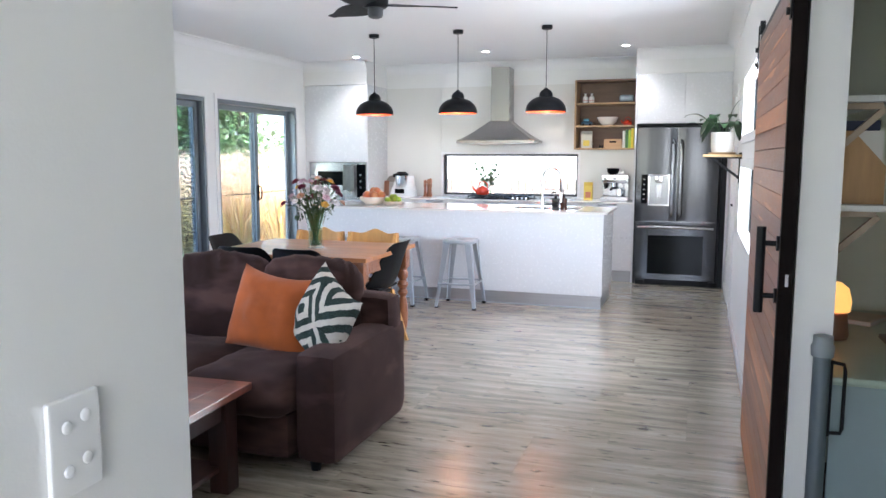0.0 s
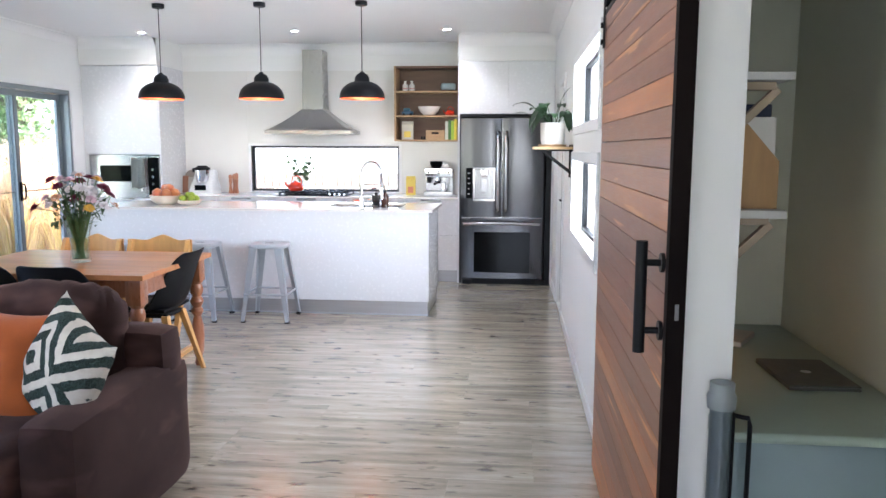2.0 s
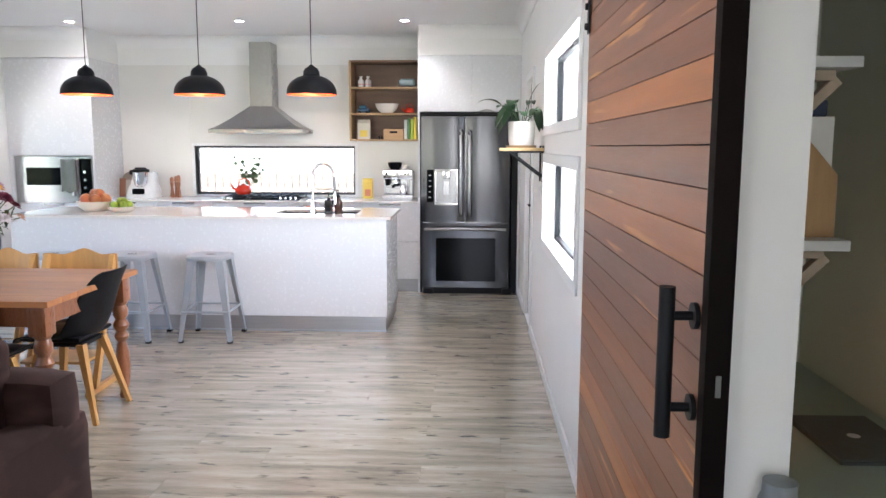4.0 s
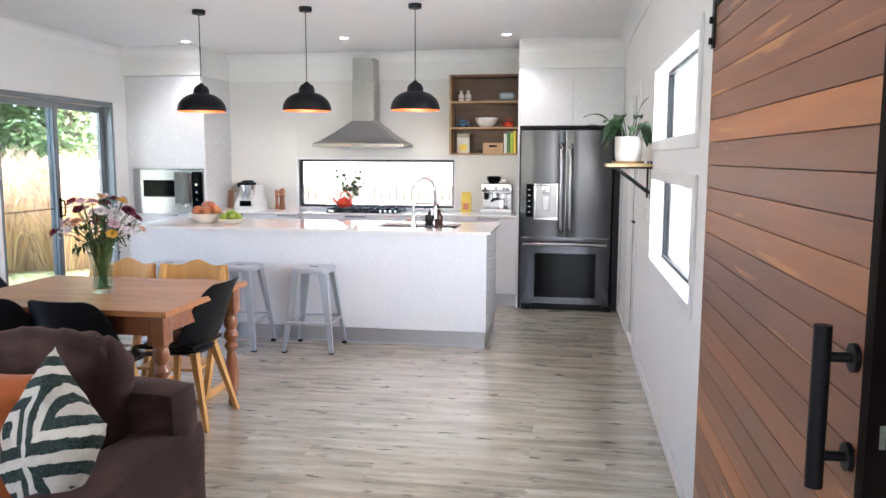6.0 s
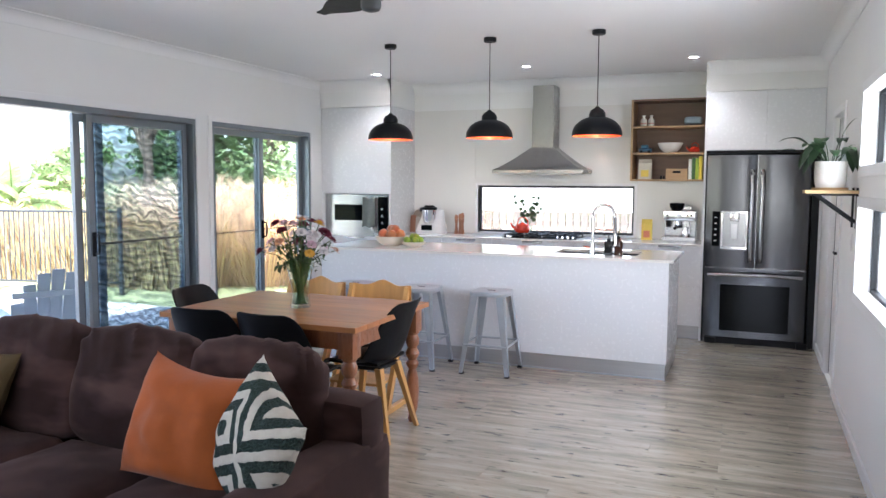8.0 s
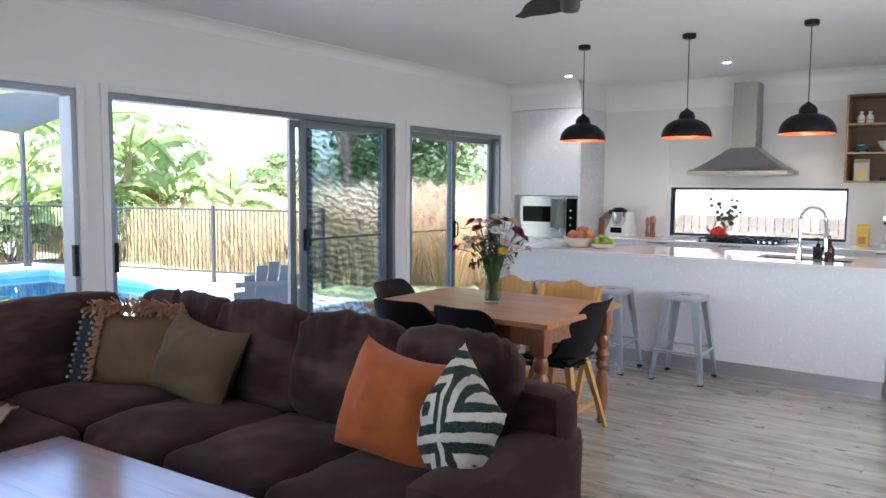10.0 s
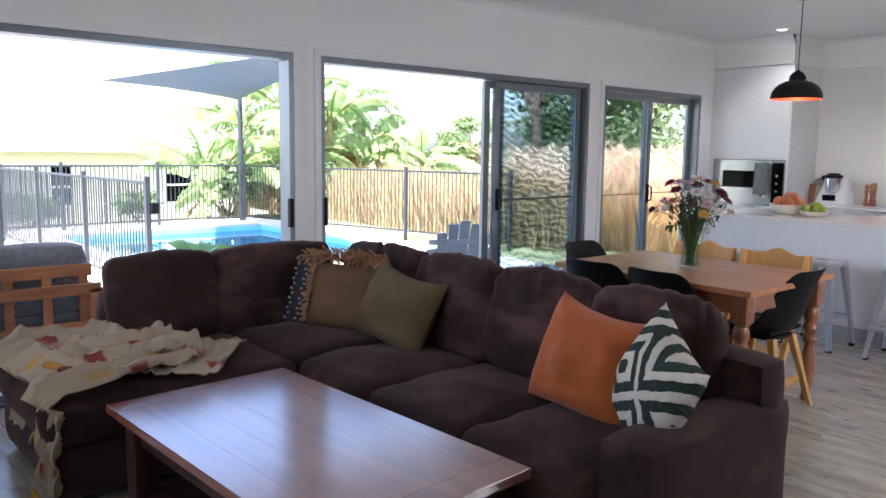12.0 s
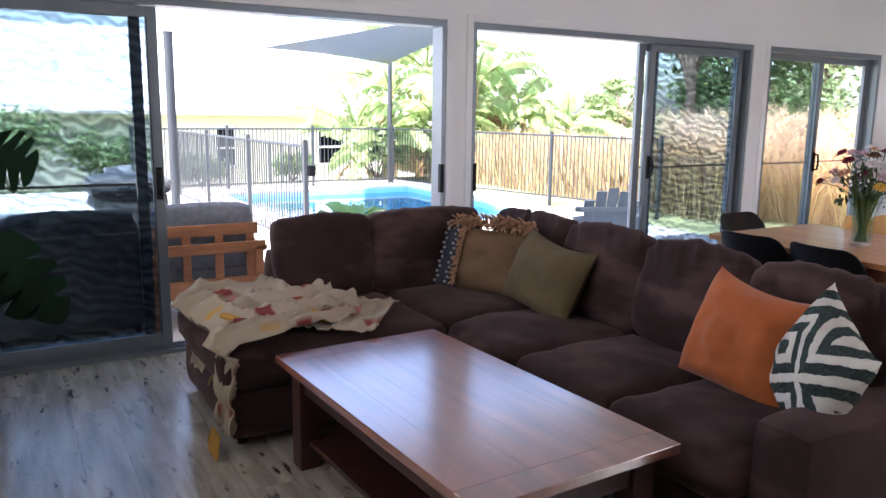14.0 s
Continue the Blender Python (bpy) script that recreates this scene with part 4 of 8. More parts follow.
part("drip_base", box((-0.16, -0.17, 0), (0.16, 0.12, 0.055), 0.006), STEEL, cm)
part("back_tower", box((-0.15, -0.02, 0.055), (0.16, 0.12, 0.30), 0.006), STEEL, cm)
part("head_panel", box((-0.155, -0.15, 0.215), (0.155, -0.02, 0.315), 0.012), CHROME, cm)
part("side_cheek", box((0.12, -0.14, 0.055), (0.162, -0.02, 0.215), 0.006), STEELDK, cm)
part("bean_hopper", lathe(bmesh.new(), [(0.05, 0.315), (0.072, 0.35), (0.075, 0.385), (0.06, 0.39), (0, 0.392)], 20, pose(-0.04, 0.03, 0)), BLKGLASS, cm, "dark bean hopper")
part("group_head", rod(bmesh.new(), (-0.01, -0.10, 0.165), (-0.01, -0.10, 0.215), 0.034, 0.03, 18), CHROME, cm)
pf = bmesh.new()
rod(pf, (-0.01, -0.10, 0.145), (-0.01, -0.10, 0.17), 0.033, 0.036, 18)
rod(pf, (-0.01, -0.13, 0.155), (-0.03, -0.26, 0.145), 0.012, 0.015)
part("portafilter", pf, BLACKP, cm, "black portafilter handle")
part("grind_outlet", rod(bmesh.new(), (-0.105, -0.11, 0.15), (-0.105, -0.11, 0.215), 0.02, 0.026, 14), BLACKP, cm)
part("steam_wand", tube(bmesh.new(), [(0.09, -0.12, 0.22), (0.10, -0.16, 0.19), (0.098, -0.165, 0.09)], 0.006), CHROME, cm)
part("milk_jug", lathe(bmesh.new(), [(0, 0.056), (0.036, 0.056), (0.04, 0.09), (0.032, 0.14), (0.036, 0.15)], 18, pose(0.06, -0.11, 0)), CHROME, cm, "small steel milk jug")
part("pressure_gauge", rod(bmesh.new(), (0.0, -0.15, 0.27), (0.0, -0.156, 0.27), 0.022, seg=18), TRIM, cm, "round white gauge")
for x in (-0.11, 0.08, 0.115):
    part("button", rod(bmesh.new(), (x, -0.15, 0.27), (x, -0.158, 0.27), 0.011, seg=12), BLACKP, cm)
part("cups_on_top", box((0.03, -0.03, 0.315), (0.10, 0.07, 0.36), 0.015, seg=3), CERAM, cm, "cream cup warming on top")

EUC = mat("eucalyptus leaf", (0.07, 0.13, 0.055), 0.5, var=0.2, rnd=0.3)
ev = thing("leaf_sprig", "eucalyptus sprig in a small glass jar by the window", "plant", pose(-2.50, 9.655, CT))
part("jar", lathe(bmesh.new(), [(0, 0), (0.03, 0), (0.03, 0.09), (0.024, 0.10), (0.022, 0.10), (0.027, 0.088), (0.027, 0.006), (0, 0.005)], 18), VASEG, ev)
rg = random.Random(2)
for k in range(7):
    a = -2.6 + k * 0.75
    tip = Vector((0.17 * math.cos(a) - 0.03, -0.05 + 0.03 * math.sin(a), rg.uniform(0.22, 0.44)))
    st_ = part("stem", tube(bmesh.new(), [(0, 0, 0.01), (0.0, -0.01, 0.12), tip], 0.002, 5), EUC, ev)
    for q in range(4):
        u = 0.35 + 0.65 * q / 3
        c = Vector((0.0, -0.01, 0.12)).lerp(tip, u) + Vector((rg.uniform(-0.02, 0.02), 0, rg.uniform(-0.01, 0.015)))
        r_ = rg.uniform(0.016, 0.028)
        bm = lathe(bmesh.new(), [(0, 0.0012), (r_, 0.0), (0, -0.0012)], 12, Matrix.Translation(c) @ pose(0, 0, 0, rg.uniform(40, 110), rg.uniform(-40, 40), 0))
        part("leaf", bm, EUC, st_)

# ---- island ----
IX0, IX1, IY0, IY1 = -3.78, -0.745, 7.335, 8.18
isl = thing("kitchen_island", "white kitchen island with overhanging stone top", "island")
part("front_panel", box((IX0, IY0, 0.125), (IX1 - 0.03, IY0 + 0.02, CT - 0.0205), 0.001), CABW, isl)
part("end_panel", box((IX1 - 0.03, IY0 - 0.002, 0.125), (IX1, IY1, CT - 0.0205), 0.001), CABW, isl)
part("end_panel", box((IX0 - 0.02, IY0 - 0.002, 0.125), (IX0, IY1, CT - 0.0205), 0.001), CABW, isl)
part("rear_doors", box((IX0, IY1 - 0.02, 0.13), (IX1 - 0.03, IY1, CT - 0.0205), 0.001), CABW, isl)
part("carcass", box((IX0 + 0.001, IY0 + 0.021, 0.126), (IX1 - 0.031, IY1 - 0.021, 0.60)), CABW, isl)
part("kickboard", box((IX0 - 0.01, IY0 + 0.012, 0.0), (IX1 - 0.012, IY1 - 0.05, 0.124)), KICK, isl, "grey brushed metal kickboard")
part("floor_bead", box((IX0 - 0.01, IY0 + 0.002, 0.0), (IX1 - 0.004, IY0 + 0.0115, 0.012), 0.002), GALV, isl, "thin pale bead along the floor")
itop = thing("island_worktop", "polished white engineered stone island worktop", "worktop")
SKX0, SKX1, SKY0, SKY1 = -1.72, -1.03, 7.60, 8.02
bm = bmesh.new()
for lo, hi in (((IX0 - 0.05, IY0 - 0.035), (IX1 + 0.035, SKY0)), ((IX0 - 0.05, SKY1), (IX1 + 0.035, IY1 + 0.035)), ((IX0 - 0.05, SKY0), (SKX0, SKY1)), ((SKX1, SKY0), (IX1 + 0.035, SKY1))):
    bx(bm, (*lo, CT - 0.02), (*hi, CT))
bmesh.ops.remove_doubles(bm, verts=bm.verts, dist=1e-5)
part("slab", bm, STONE, itop, smooth=False)
sink = thing("undermount_sink", "stainless steel double bowl sink set in the island", "sink")
for a, b in ((SKX0, -1.37), (-1.35, SKX1)):
    bm = box((a, SKY0, CT - 0.2), (b, SKY1, CT - 0.021))
    top = max(bm.faces, key=lambda f: f.calc_center_median().z)
    bm.faces.remove(top)
    part("bowl", bm, STEEL, sink)
tap = thing("kitchen_tap", "chrome gooseneck kitchen mixer with pull down spray", "tap", pose(-1.375, 7.545, CT))
part("base", lathe(bmesh.new(), [(0, 0), (0.028, 0), (0.028, 0.012), (0.022, 0.02), (0.02, 0.10), (0.0, 0.10)], 18), CHROME, tap)
pts = [(0, 0, 0.09), (0, 0, 0.24)] + [(0.0875 - 0.0875 * math.cos(a), 0.02 * math.sin(a), 0.31 + 0.10 * math.sin(a)) for a in [math.pi * k / 12 for k in range(13)]] + [(0.178, 0.02, 0.23), (0.18, 0.02, 0.16)]
part("gooseneck", tube(bmesh.new(), pts, 0.0135, 12), CHROME, tap)
part("spray_head", rod(bmesh.new(), (0.18, 0.02, 0.17), (0.18, 0.02, 0.08), 0.016, 0.02, 14), CHROME, tap)
part("docking_arm", rod(bmesh.new(), (0.0, 0, 0.205), (0.175, 0.02, 0.205), 0.006), CHROME, tap)
part("lever", tube(bmesh.new(), [(-0.018, 0, 0.06), (-0.06, -0.01, 0.062), (-0.075, -0.012, 0.075)], 0.009), CHROME, tap)
for x, y, c, h, r, sq in ((-1.245, 7.56, (0.012, 0.012, 0.014), 0.115, 0.032, True), (-1.17, 7.585, (0.05, 0.018, 0.012), 0.135, 0.034, False)):
    v = thing("soap_bottle", "square black soap pump bottle by the sink" if sq else "round dark amber soap pump bottle by the sink", "soap bottle", pose(x, y, CT))
    mm = mat("soap bottle", c, 0.12, var=0.1)
    if sq:
        part("bottle", box((-r, -r, 0), (r, r, h), 0.008, seg=3), mm, v)
    else:
        part("bottle", lathe(bmesh.new(), [(0, 0), (r, 0), (r, h * 0.75), (r * 0.45, h * 0.97), (r * 0.4, h), (0, h)], 20), mm, v)
    pm = bmesh.new()
    rod(pm, (0, 0, h), (0, 0, h + 0.02), 0.014, seg=14)
    rod(pm, (0, 0, h + 0.02), (0, 0, h + 0.055), 0.004)
    tube(pm, [(0, 0, h + 0.052), (0, -0.0, h + 0.06), (-0.02, -0.01, h + 0.058), (-0.04, -0.02, h + 0.05)], 0.007)
    part("pump", pm, BLACKP, v)
    part("label", box((-r * 0.6, -r - 0.0012, h * 0.2), (r * 0.6, -r + 0.004, h * 0.55)), BLACKP if sq else mm, v)
BOWLM = mat("cream bowl glaze", (0.70, 0.66, 0.56), 0.3, var=0.05)
APPLE = mat("apple skin", (0.36, 0.075, 0.04), 0.3, var=0.35, scale=18, rnd=0.3, col2=(0.42, 0.22, 0.08))
LIME = mat("lime skin", (0.22, 0.34, 0.03), 0.35, var=0.2, scale=20, rnd=0.2)
for x, y, r, hgt, m, fr_, nfr, lab, cat in ((-3.28, 7.72, 0.155, 0.085, APPLE, 0.048, 9, "cream bowl heaped with red apples on the island", "fruit bowl"), (-3.03, 7.66, 0.115, 0.045, LIME, 0.034, 9, "shallow cream bowl of green limes on the island", "fruit bowl")):
    v = thing("fruit_bowl", lab, cat, pose(x, y, CT))
    part("bowl", lathe(bmesh.new(), [(0, 0), (r * 0.55, 0), (r * 0.85, hgt * 0.4), (r, hgt), (r * 0.96, hgt), (r * 0.8, hgt * 0.45), (r * 0.5, 0.012), (0, 0.01)], 30), BOWLM, v)
    rr = random.Random(int(r * 1000))
    for k in range(nfr):
        ring_r = r * 0.55 if k < 6 else r * 0.22
        a = k * 1.05 + rr.uniform(-0.2, 0.2)
        bm = lathe(bmesh.new(), [(0, -fr_ * 0.82), (fr_ * 0.5, -fr_ * 0.85), (fr_ * 0.9, -fr_ * 0.4), (fr_, 0.1 * fr_), (fr_ * 0.8, fr_ * 0.65), (fr_ * 0.35, fr_ * 0.88), (0, fr_ * 0.72)], 14, pose(ring_r * math.cos(a), ring_r * math.sin(a), hgt + fr_ * (0.35 if k < 6 else 1.2), rr.uniform(-50, 50), rr.uniform(-50, 50), 0))
        part("apple" if m is APPLE else "lime", bm, m, v)

# ---- bar stools ----
stool = thing("bar_stool", "pale grey pressed steel bar stool at the island", "stool", group="bar stools at the island")
bm = bmesh.new()
lo, hi = [], []
prof = [(0.155, 0.622), (0.158, 0.645), (0.15, 0.657), (0.12, 0.660), (0.06, 0.656)]
rings = []
for w, z in prof:
    ringv = []
    for k in range(32):
        a = 2 * math.pi * k / 32
        cx, sy = math.cos(a), math.sin(a)
        f = (abs(cx) ** 5 + abs(sy) ** 5) ** (-1 / 5)
        ringv.append(bm.verts.new((w * f * cx, w * f * sy, z)))
    rings.append(ringv)
for a, b in zip(rings, rings[1:]):
    for k in range(32):
        bm.faces.new((a[k], a[(k + 1) % 32], b[(k + 1) % 32], b[k]))
bm.faces.new(rings[-1])
part("seat", bm, GALV, stool)
part("grip_hole", box((-0.035, -0.010, 0.6565), (0.035, 0.010, 0.6585), 0.0008), BLACKP, stool, "dark slot in the seat")
for sx, sy in ((-1, -1), (1, -1), (-1, 1), (1, 1)):
    bm = bmesh.new()
    top, bot = Vector((sx * 0.135, sy * 0.135, 0.635)), Vector((sx * 0.205, sy * 0.205, 0.012))
    for (ux, uy), (vx, vy) in (((-sx, 0), (0, 0)), ((0, -sy), (0, 0))):
        wT, wB = 0.062, 0.030
        q = [top, top + Vector((ux, uy, 0)) * wT, bot + Vector((ux, uy, 0)) * wB, bot]
        n = Vector((-sx if ux == 0 else 0, -sy if uy == 0 else 0, 0)) * 0.004
        f = [bm.verts.new(p) for p in q] + [bm.verts.new(p + n) for p in q]
        bm.faces.new(f[:4])
        bm.faces.new(list(reversed(f[4:])))
        for k in range(4):
            bm.faces.new((f[k], f[(k + 1) % 4], f[4 + (k + 1) % 4], f[4 + k]))
    lg = part("leg", bm, GALV, stool, smooth=False)
    part("rubber_foot", box((bot.x - (0.034 if sx > 0 else -0.002), bot.y - (0.034 if sy > 0 else -0.002), 0), (bot.x + (0.002 if sx > 0 else 0.034), bot.y + (0.002 if sy > 0 else 0.034), 0.018), 0.002), BLACKP, lg, "black rubber foot")
for a, b in (((-1, -1), (1, -1)), ((1, -1), (1, 1)), ((1, 1), (-1, 1)), ((-1, 1), (-1, -1))):
    bm = rod(bmesh.new(), (a[0] * 0.178, a[1] * 0.178, 0.235), (b[0] * 0.178, b[1] * 0.178, 0.235), 0.009, seg=8)
    part("stretcher", bm, GALV, stool)
for x, y in ((-2.09, 7.11), (-2.70, 7.09), (-3.32, 7.10)):
    if x == -2.09:
        stool.matrix_world = pose(x, y, 0, 0, 0, 1)
    else:
        copy_thing(stool, pose(x, y, 0, 0, 0, 2 if x < -3 else -2))

# ---- pendants, downlights, fan ----
COPPER = mat("orange lacquer inside", (0.80, 0.13, 0.035), 0.3, var=0.05)
pend = thing("pendant_lamp", "black dome pendant lamp with orange inside", "pendant lamp", group="pendant lamps over the island")
R = 0.188
dome = [(R * math.sin(a) ** 0.9, 0.135 * math.cos(a)) for a in [math.pi / 2 * (1 - k / 10) for k in range(9)]]
outer = [(R, -0.012)] + dome + [(0.062, 0.132), (0.060, 0.16), (0.045, 0.185), (0.022, 0.198), (0.012, 0.21), (0.0, 0.21)]
part("shade", lathe(bmesh.new(), [(r, 1.885 + z) for r, z in outer], 40), BLACK, pend)
part("shade_lining", lathe(bmesh.new(), [(r * 0.975, 1.8835 + z) for r, z in [(R, -0.010)] + dome[:-1] + [(0.03, 0.12)]], 40), COPPER, pend, "orange lacquered inside")
BULB = mat("lit bulb", (1.0, 0.60, 0.30), 0.4, emit=3)
part("bulb", lathe(bmesh.new(), [(0, 0), (0.02, 0.005), (0.032, 0.03), (0.028, 0.055), (0.015, 0.08), (0.014, 0.1), (0, 0.1)], 16, pose(0, 0, 1.90)), BULB, pend, "lit warm bulb")
part("cord", rod(bmesh.new(), (0, 0, 2.09), (0, 0, H - 0.02), 0.0035, seg=8), BLACKP, pend)
part("ceiling_rose", lathe(bmesh.new(), [(0, H - 0.035), (0.045, H - 0.035), (0.05, H - 0.028), (0.05, H - 0.0005), (0, H - 0.0005)], 24), BLACK, pend)
for x in (-3.019, -2.144, -1.285):
    m = pose(x, 7.165, 0)
    if x == -3.019:
        pend.matrix_world = m
    else:
        copy_thing(pend, m)
    lp = new("pendant_light", bpy.data.lights.new("pendant_light", "POINT"))
    lp.data.energy, lp.data.color, lp.data.shadow_soft_size = 0.45, (1.0, 0.55, 0.26), 0.03
    lp.location = (x, 7.165, 1.875)
DLM = mat("lit downlight lens", (1.0, 0.95, 0.88), 0.4, emit=14)
dlt = thing("downlight", "small round white recessed ceiling downlight, lit", "downlight", group="kitchen downlights")
part("bezel", lathe(bmesh.new(), [(0.036, H - 0.004), (0.05, H - 0.006), (0.055, H - 0.0005), (0.036, H - 0.0005)], 24), TRIM, dlt)
part("lens", lathe(bmesh.new(), [(0, H - 0.003), (0.036, H - 0.003), (0.036, H - 0.001), (0, H - 0.001)], 20), DLM, dlt)
for x in (-3.92, -2.284, -0.715):
    if x == -3.92:
        dlt.matrix_world = pose(x, 8.68, 0)
    else:
        copy_thing(dlt, pose(x, 8.68, 0))
    lp = new("downlight_lamp", bpy.data.lights.new("downlight_lamp", "SPOT"))
    lp.data.energy, lp.data.color, lp.data.spot_size, lp.data.spot_blend, lp.data.shadow_soft_size = 5, (1.0, 0.96, 0.91), radians(125), 0.6, 0.04
    lp.location = (x, 8.68, H - 0.012)
fan = thing("ceiling_fan", "black three blade ceiling fan at rest", "ceiling fan", pose(-2.01, 4.88, 0.0))
part("canopy", lathe(bmesh.new(), [(0, H - 0.001), (0.075, H - 0.001), (0.07, H - 0.05), (0.03, H - 0.07), (0, H - 0.07)], 24), BLACK, fan)
part("downrod", rod(bmesh.new(), (0, 0, H - 0.07), (0, 0, 2.50), 0.014), BLACK, fan)
part("motor", lathe(bmesh.new(), [(0, 2.565), (0.06, 2.565), (0.088, 2.54), (0.088, 2.465), (0.07, 2.448), (0, 2.447)], 28), BLACK, fan)
part("hub_cap", lathe(bmesh.new(), [(0, 2.449), (0.052, 2.449), (0.052, 2.405), (0.044, 2.388), (0.025, 2.381), (0, 2.380)], 28), mat("dark grey fan cap", (0.06, 0.065, 0.07), 0.45), fan, "dark grey domed hub cap")
for k in range(3):
    bm = bmesh.new()
    rows = []
    for i in range(11):
        u = i / 10
        r = 0.06 + 0.50 * u
        w = 0.045 + 0.055 * math.sin(math.pi * min(1, u * 1.15)) - 0.02 * u
        tw_ = radians(16 - 9 * u)
        row = []
        for sgn in (-1, 1):
            for th in (-0.004, 0.004):
                row.append(bm.verts.new((r, sgn * w * math.cos(tw_) + 0.03 * u * u, 2.470 + sgn * w * math.sin(tw_) + th)))
        rows.append([row[0], row[2], row[3], row[1]])
    for a, b in zip(rows, rows[1:]):
        for q in range(4):
            bm.faces.new((a[q], a[(q + 1) % 4], b[(q + 1) % 4], b[q]))
    bm.faces.new(rows[0])
    bm.faces.new(list(reversed(rows[-1])))
    bmesh.ops.transform(bm, matrix=pose(0, 0, 0, 0, 0, 25 + 120 * k), verts=bm.verts)
    part("blade", bm, BLACK, fan)

# ---- wall shelf with pot plant on the side wall ----
ws = thing("wall_shelf", "small pine wall shelf on black steel brackets", "shelf")
part("board", box((0.12, 6.44, 1.46), (XR, 6.72, 1.48), 0.002), mat("raw pine shelf", (0.55, 0.38, 0.19), 0.5, stretch=(8, 1, 8)), ws)
for y in (6.46, 6.67):
    bm = bmesh.new()
    bx(bm, (XR - 0.012, y, 1.25), (XR, y + 0.025, 1.495), 0.002)
    bx(bm, (0.14, y, 1.447), (XR - 0.012, y + 0.025, 1.4595), 0.002)
    rod(bm, (0.19, y + 0.012, 1.45), (XR - 0.008, y + 0.012, 1.29), 0.010, seg=6)
    part("bracket", bm, BLACK, ws, "black steel bracket")
LEAFD = mat("dark green leaf", (0.022, 0.055, 0.022), 0.32, var=0.3, scale=12, rnd=0.25)
pp = thing("pot_plant", "drooping dark green plant in a white pot", "pot plant", pose(0.265, 6.58, 1.48))
part("saucer", lathe(bmesh.new(), [(0, 0), (0.10, 0), (0.105, 0.016), (0.098, 0.016), (0, 0.008)], 24), SHELFE, pp, "wooden saucer")
part("pot", lathe(bmesh.new(), [(0, 0.01), (0.08, 0.01), (0.088, 0.05), (0.092, 0.175), (0.084, 0.175), (0.082, 0.15), (0, 0.148)], 28), CERAM, pp, "white ceramic pot")


def blade_leaf(bm, base, tip, width, sag, n=7, cup=0.15):
    """A pointed leaf from base to tip that sags in the middle of its run."""
    base, tip = Vector(base), Vector(tip)
    d = tip - base
    side = d.cross(Vector((0, 0, 1)))
    side = side.normalized() if side.length > 1e-4 else Vector((1, 0, 0))
    rows = []
    for i in range(n + 1):
        u = i / n
        p = base + d * u + Vector((0, 0, 4 * sag * u * (1 - u)))
        w = width * (math.sin(math.pi * min(1, 0.06 + u * 0.94)) ** 0.75) / 2
        rows.append([bm.verts.new(p - side * w + Vector((0, 0, cup * w))), bm.verts.new(p), bm.verts.new(p + side * w + Vector((0, 0, cup * w)))])
    for a, b in zip(rows, rows[1:]):
        bm.faces.new((a[0], a[1], b[1], b[0]))
        bm.faces.new((a[1], a[2], b[2], b[1]))


rr = random.Random(5)
for k in range(17):
    a = rr.uniform(0, 6.28) if k > 6 else rr.uniform(2.2, 4.2)
    ln = rr.uniform(0.12, 0.27)
    st = Vector((0.03 * math.cos(a), 0.03 * math.sin(a), 0.15))
    el = st + Vector((0.5 * ln * math.cos(a), 0.5 * ln * math.sin(a), rr.uniform(0.06, 0.15)))
    tp = el + Vector((ln * 0.75 * math.cos(a), ln * 0.75 * math.sin(a), rr.uniform(-0.16, 0.02)))
    if tp.x > 0.13:
        tp.x = 0.13
    bm = tube(bmesh.new(), [st, (st + el) / 2 + Vector((0, 0, 0.02)), el], 0.003, 5)
    blade_leaf(bm, el, tp, rr.uniform(0.05, 0.085), 0.03)
    part("leaf", bm, LEAFD, pp)
for p0, p1, p2 in (((0.02, 0.0, 0.15), (0.06, 0.04, 0.34), (0.14, 0.06, 0.44)), ((0.03, 0.02, 0.15), (0.08, 0.04, 0.23), (0.13, 0.02, 0.27))):
    bm = tube(bmesh.new(), [p0, p1], 0.003, 5)
    blade_leaf(bm, p1, p2, 0.03, 0.02)
    part("leaf", bm, LEAFD, pp)
sp = thing("wall_switch", "white double light switch on the side wall", "switch")
part("plate", box((XR - 0.008, 6.66, 1.10), (XR, 6.735, 1.215), 0.003), TRIM, sp)
part("rocker", box((XR - 0.012, 6.685, 1.145), (XR - 0.008, 6.71, 1.175), 0.001), TRIM, sp)

# ---- sofa ----
sofa = thing("corner_sofa", "chocolate brown microsuede corner sofa with loose cushions", "sofa")
SOFAD = mat("dark sofa piping", (0.02, 0.013, 0.012), 0.9)
part("seat_base", soft_box((-4.28, 3.02, 0.05), (-1.66, 3.86, 0.27), 0.03, 1, 0.004), SOFA, sofa)
part("chaise_base", soft_box((-4.26, 1.86, 0.05), (-3.30, 3.03, 0.27), 0.03, 2, 0.004), SOFA, sofa)
part("back_frame", soft_box((-4.28, 3.70, 0.05), (-1.43, 3.90, 0.72), 0.05, 3, 0.006), SOFA, sofa)
part("side_back_frame", soft_box((-4.28, 2.30, 0.05), (-4.12, 3.72, 0.72), 0.05, 4, 0.006), SOFA, sofa)
part("armrest", soft_box((-1.64, 3.03, 0.04), (-1.42, 3.92, 0.565), 0.045, 5, 0.008, 0.06), SOFA, sofa)
for k, (a, b) in enumerate(((-2.18, -1.64), (-2.76, -2.18), (-3.35, -2.76))):
    part("seat_cushion", soft_box((a + 0.003, 2.93, 0.265), (b - 0.003, 3.62, 0.455), 0.06, 10 + k, 0.030, 0.026, 0.012, False, 0.006), SOFA, sofa)
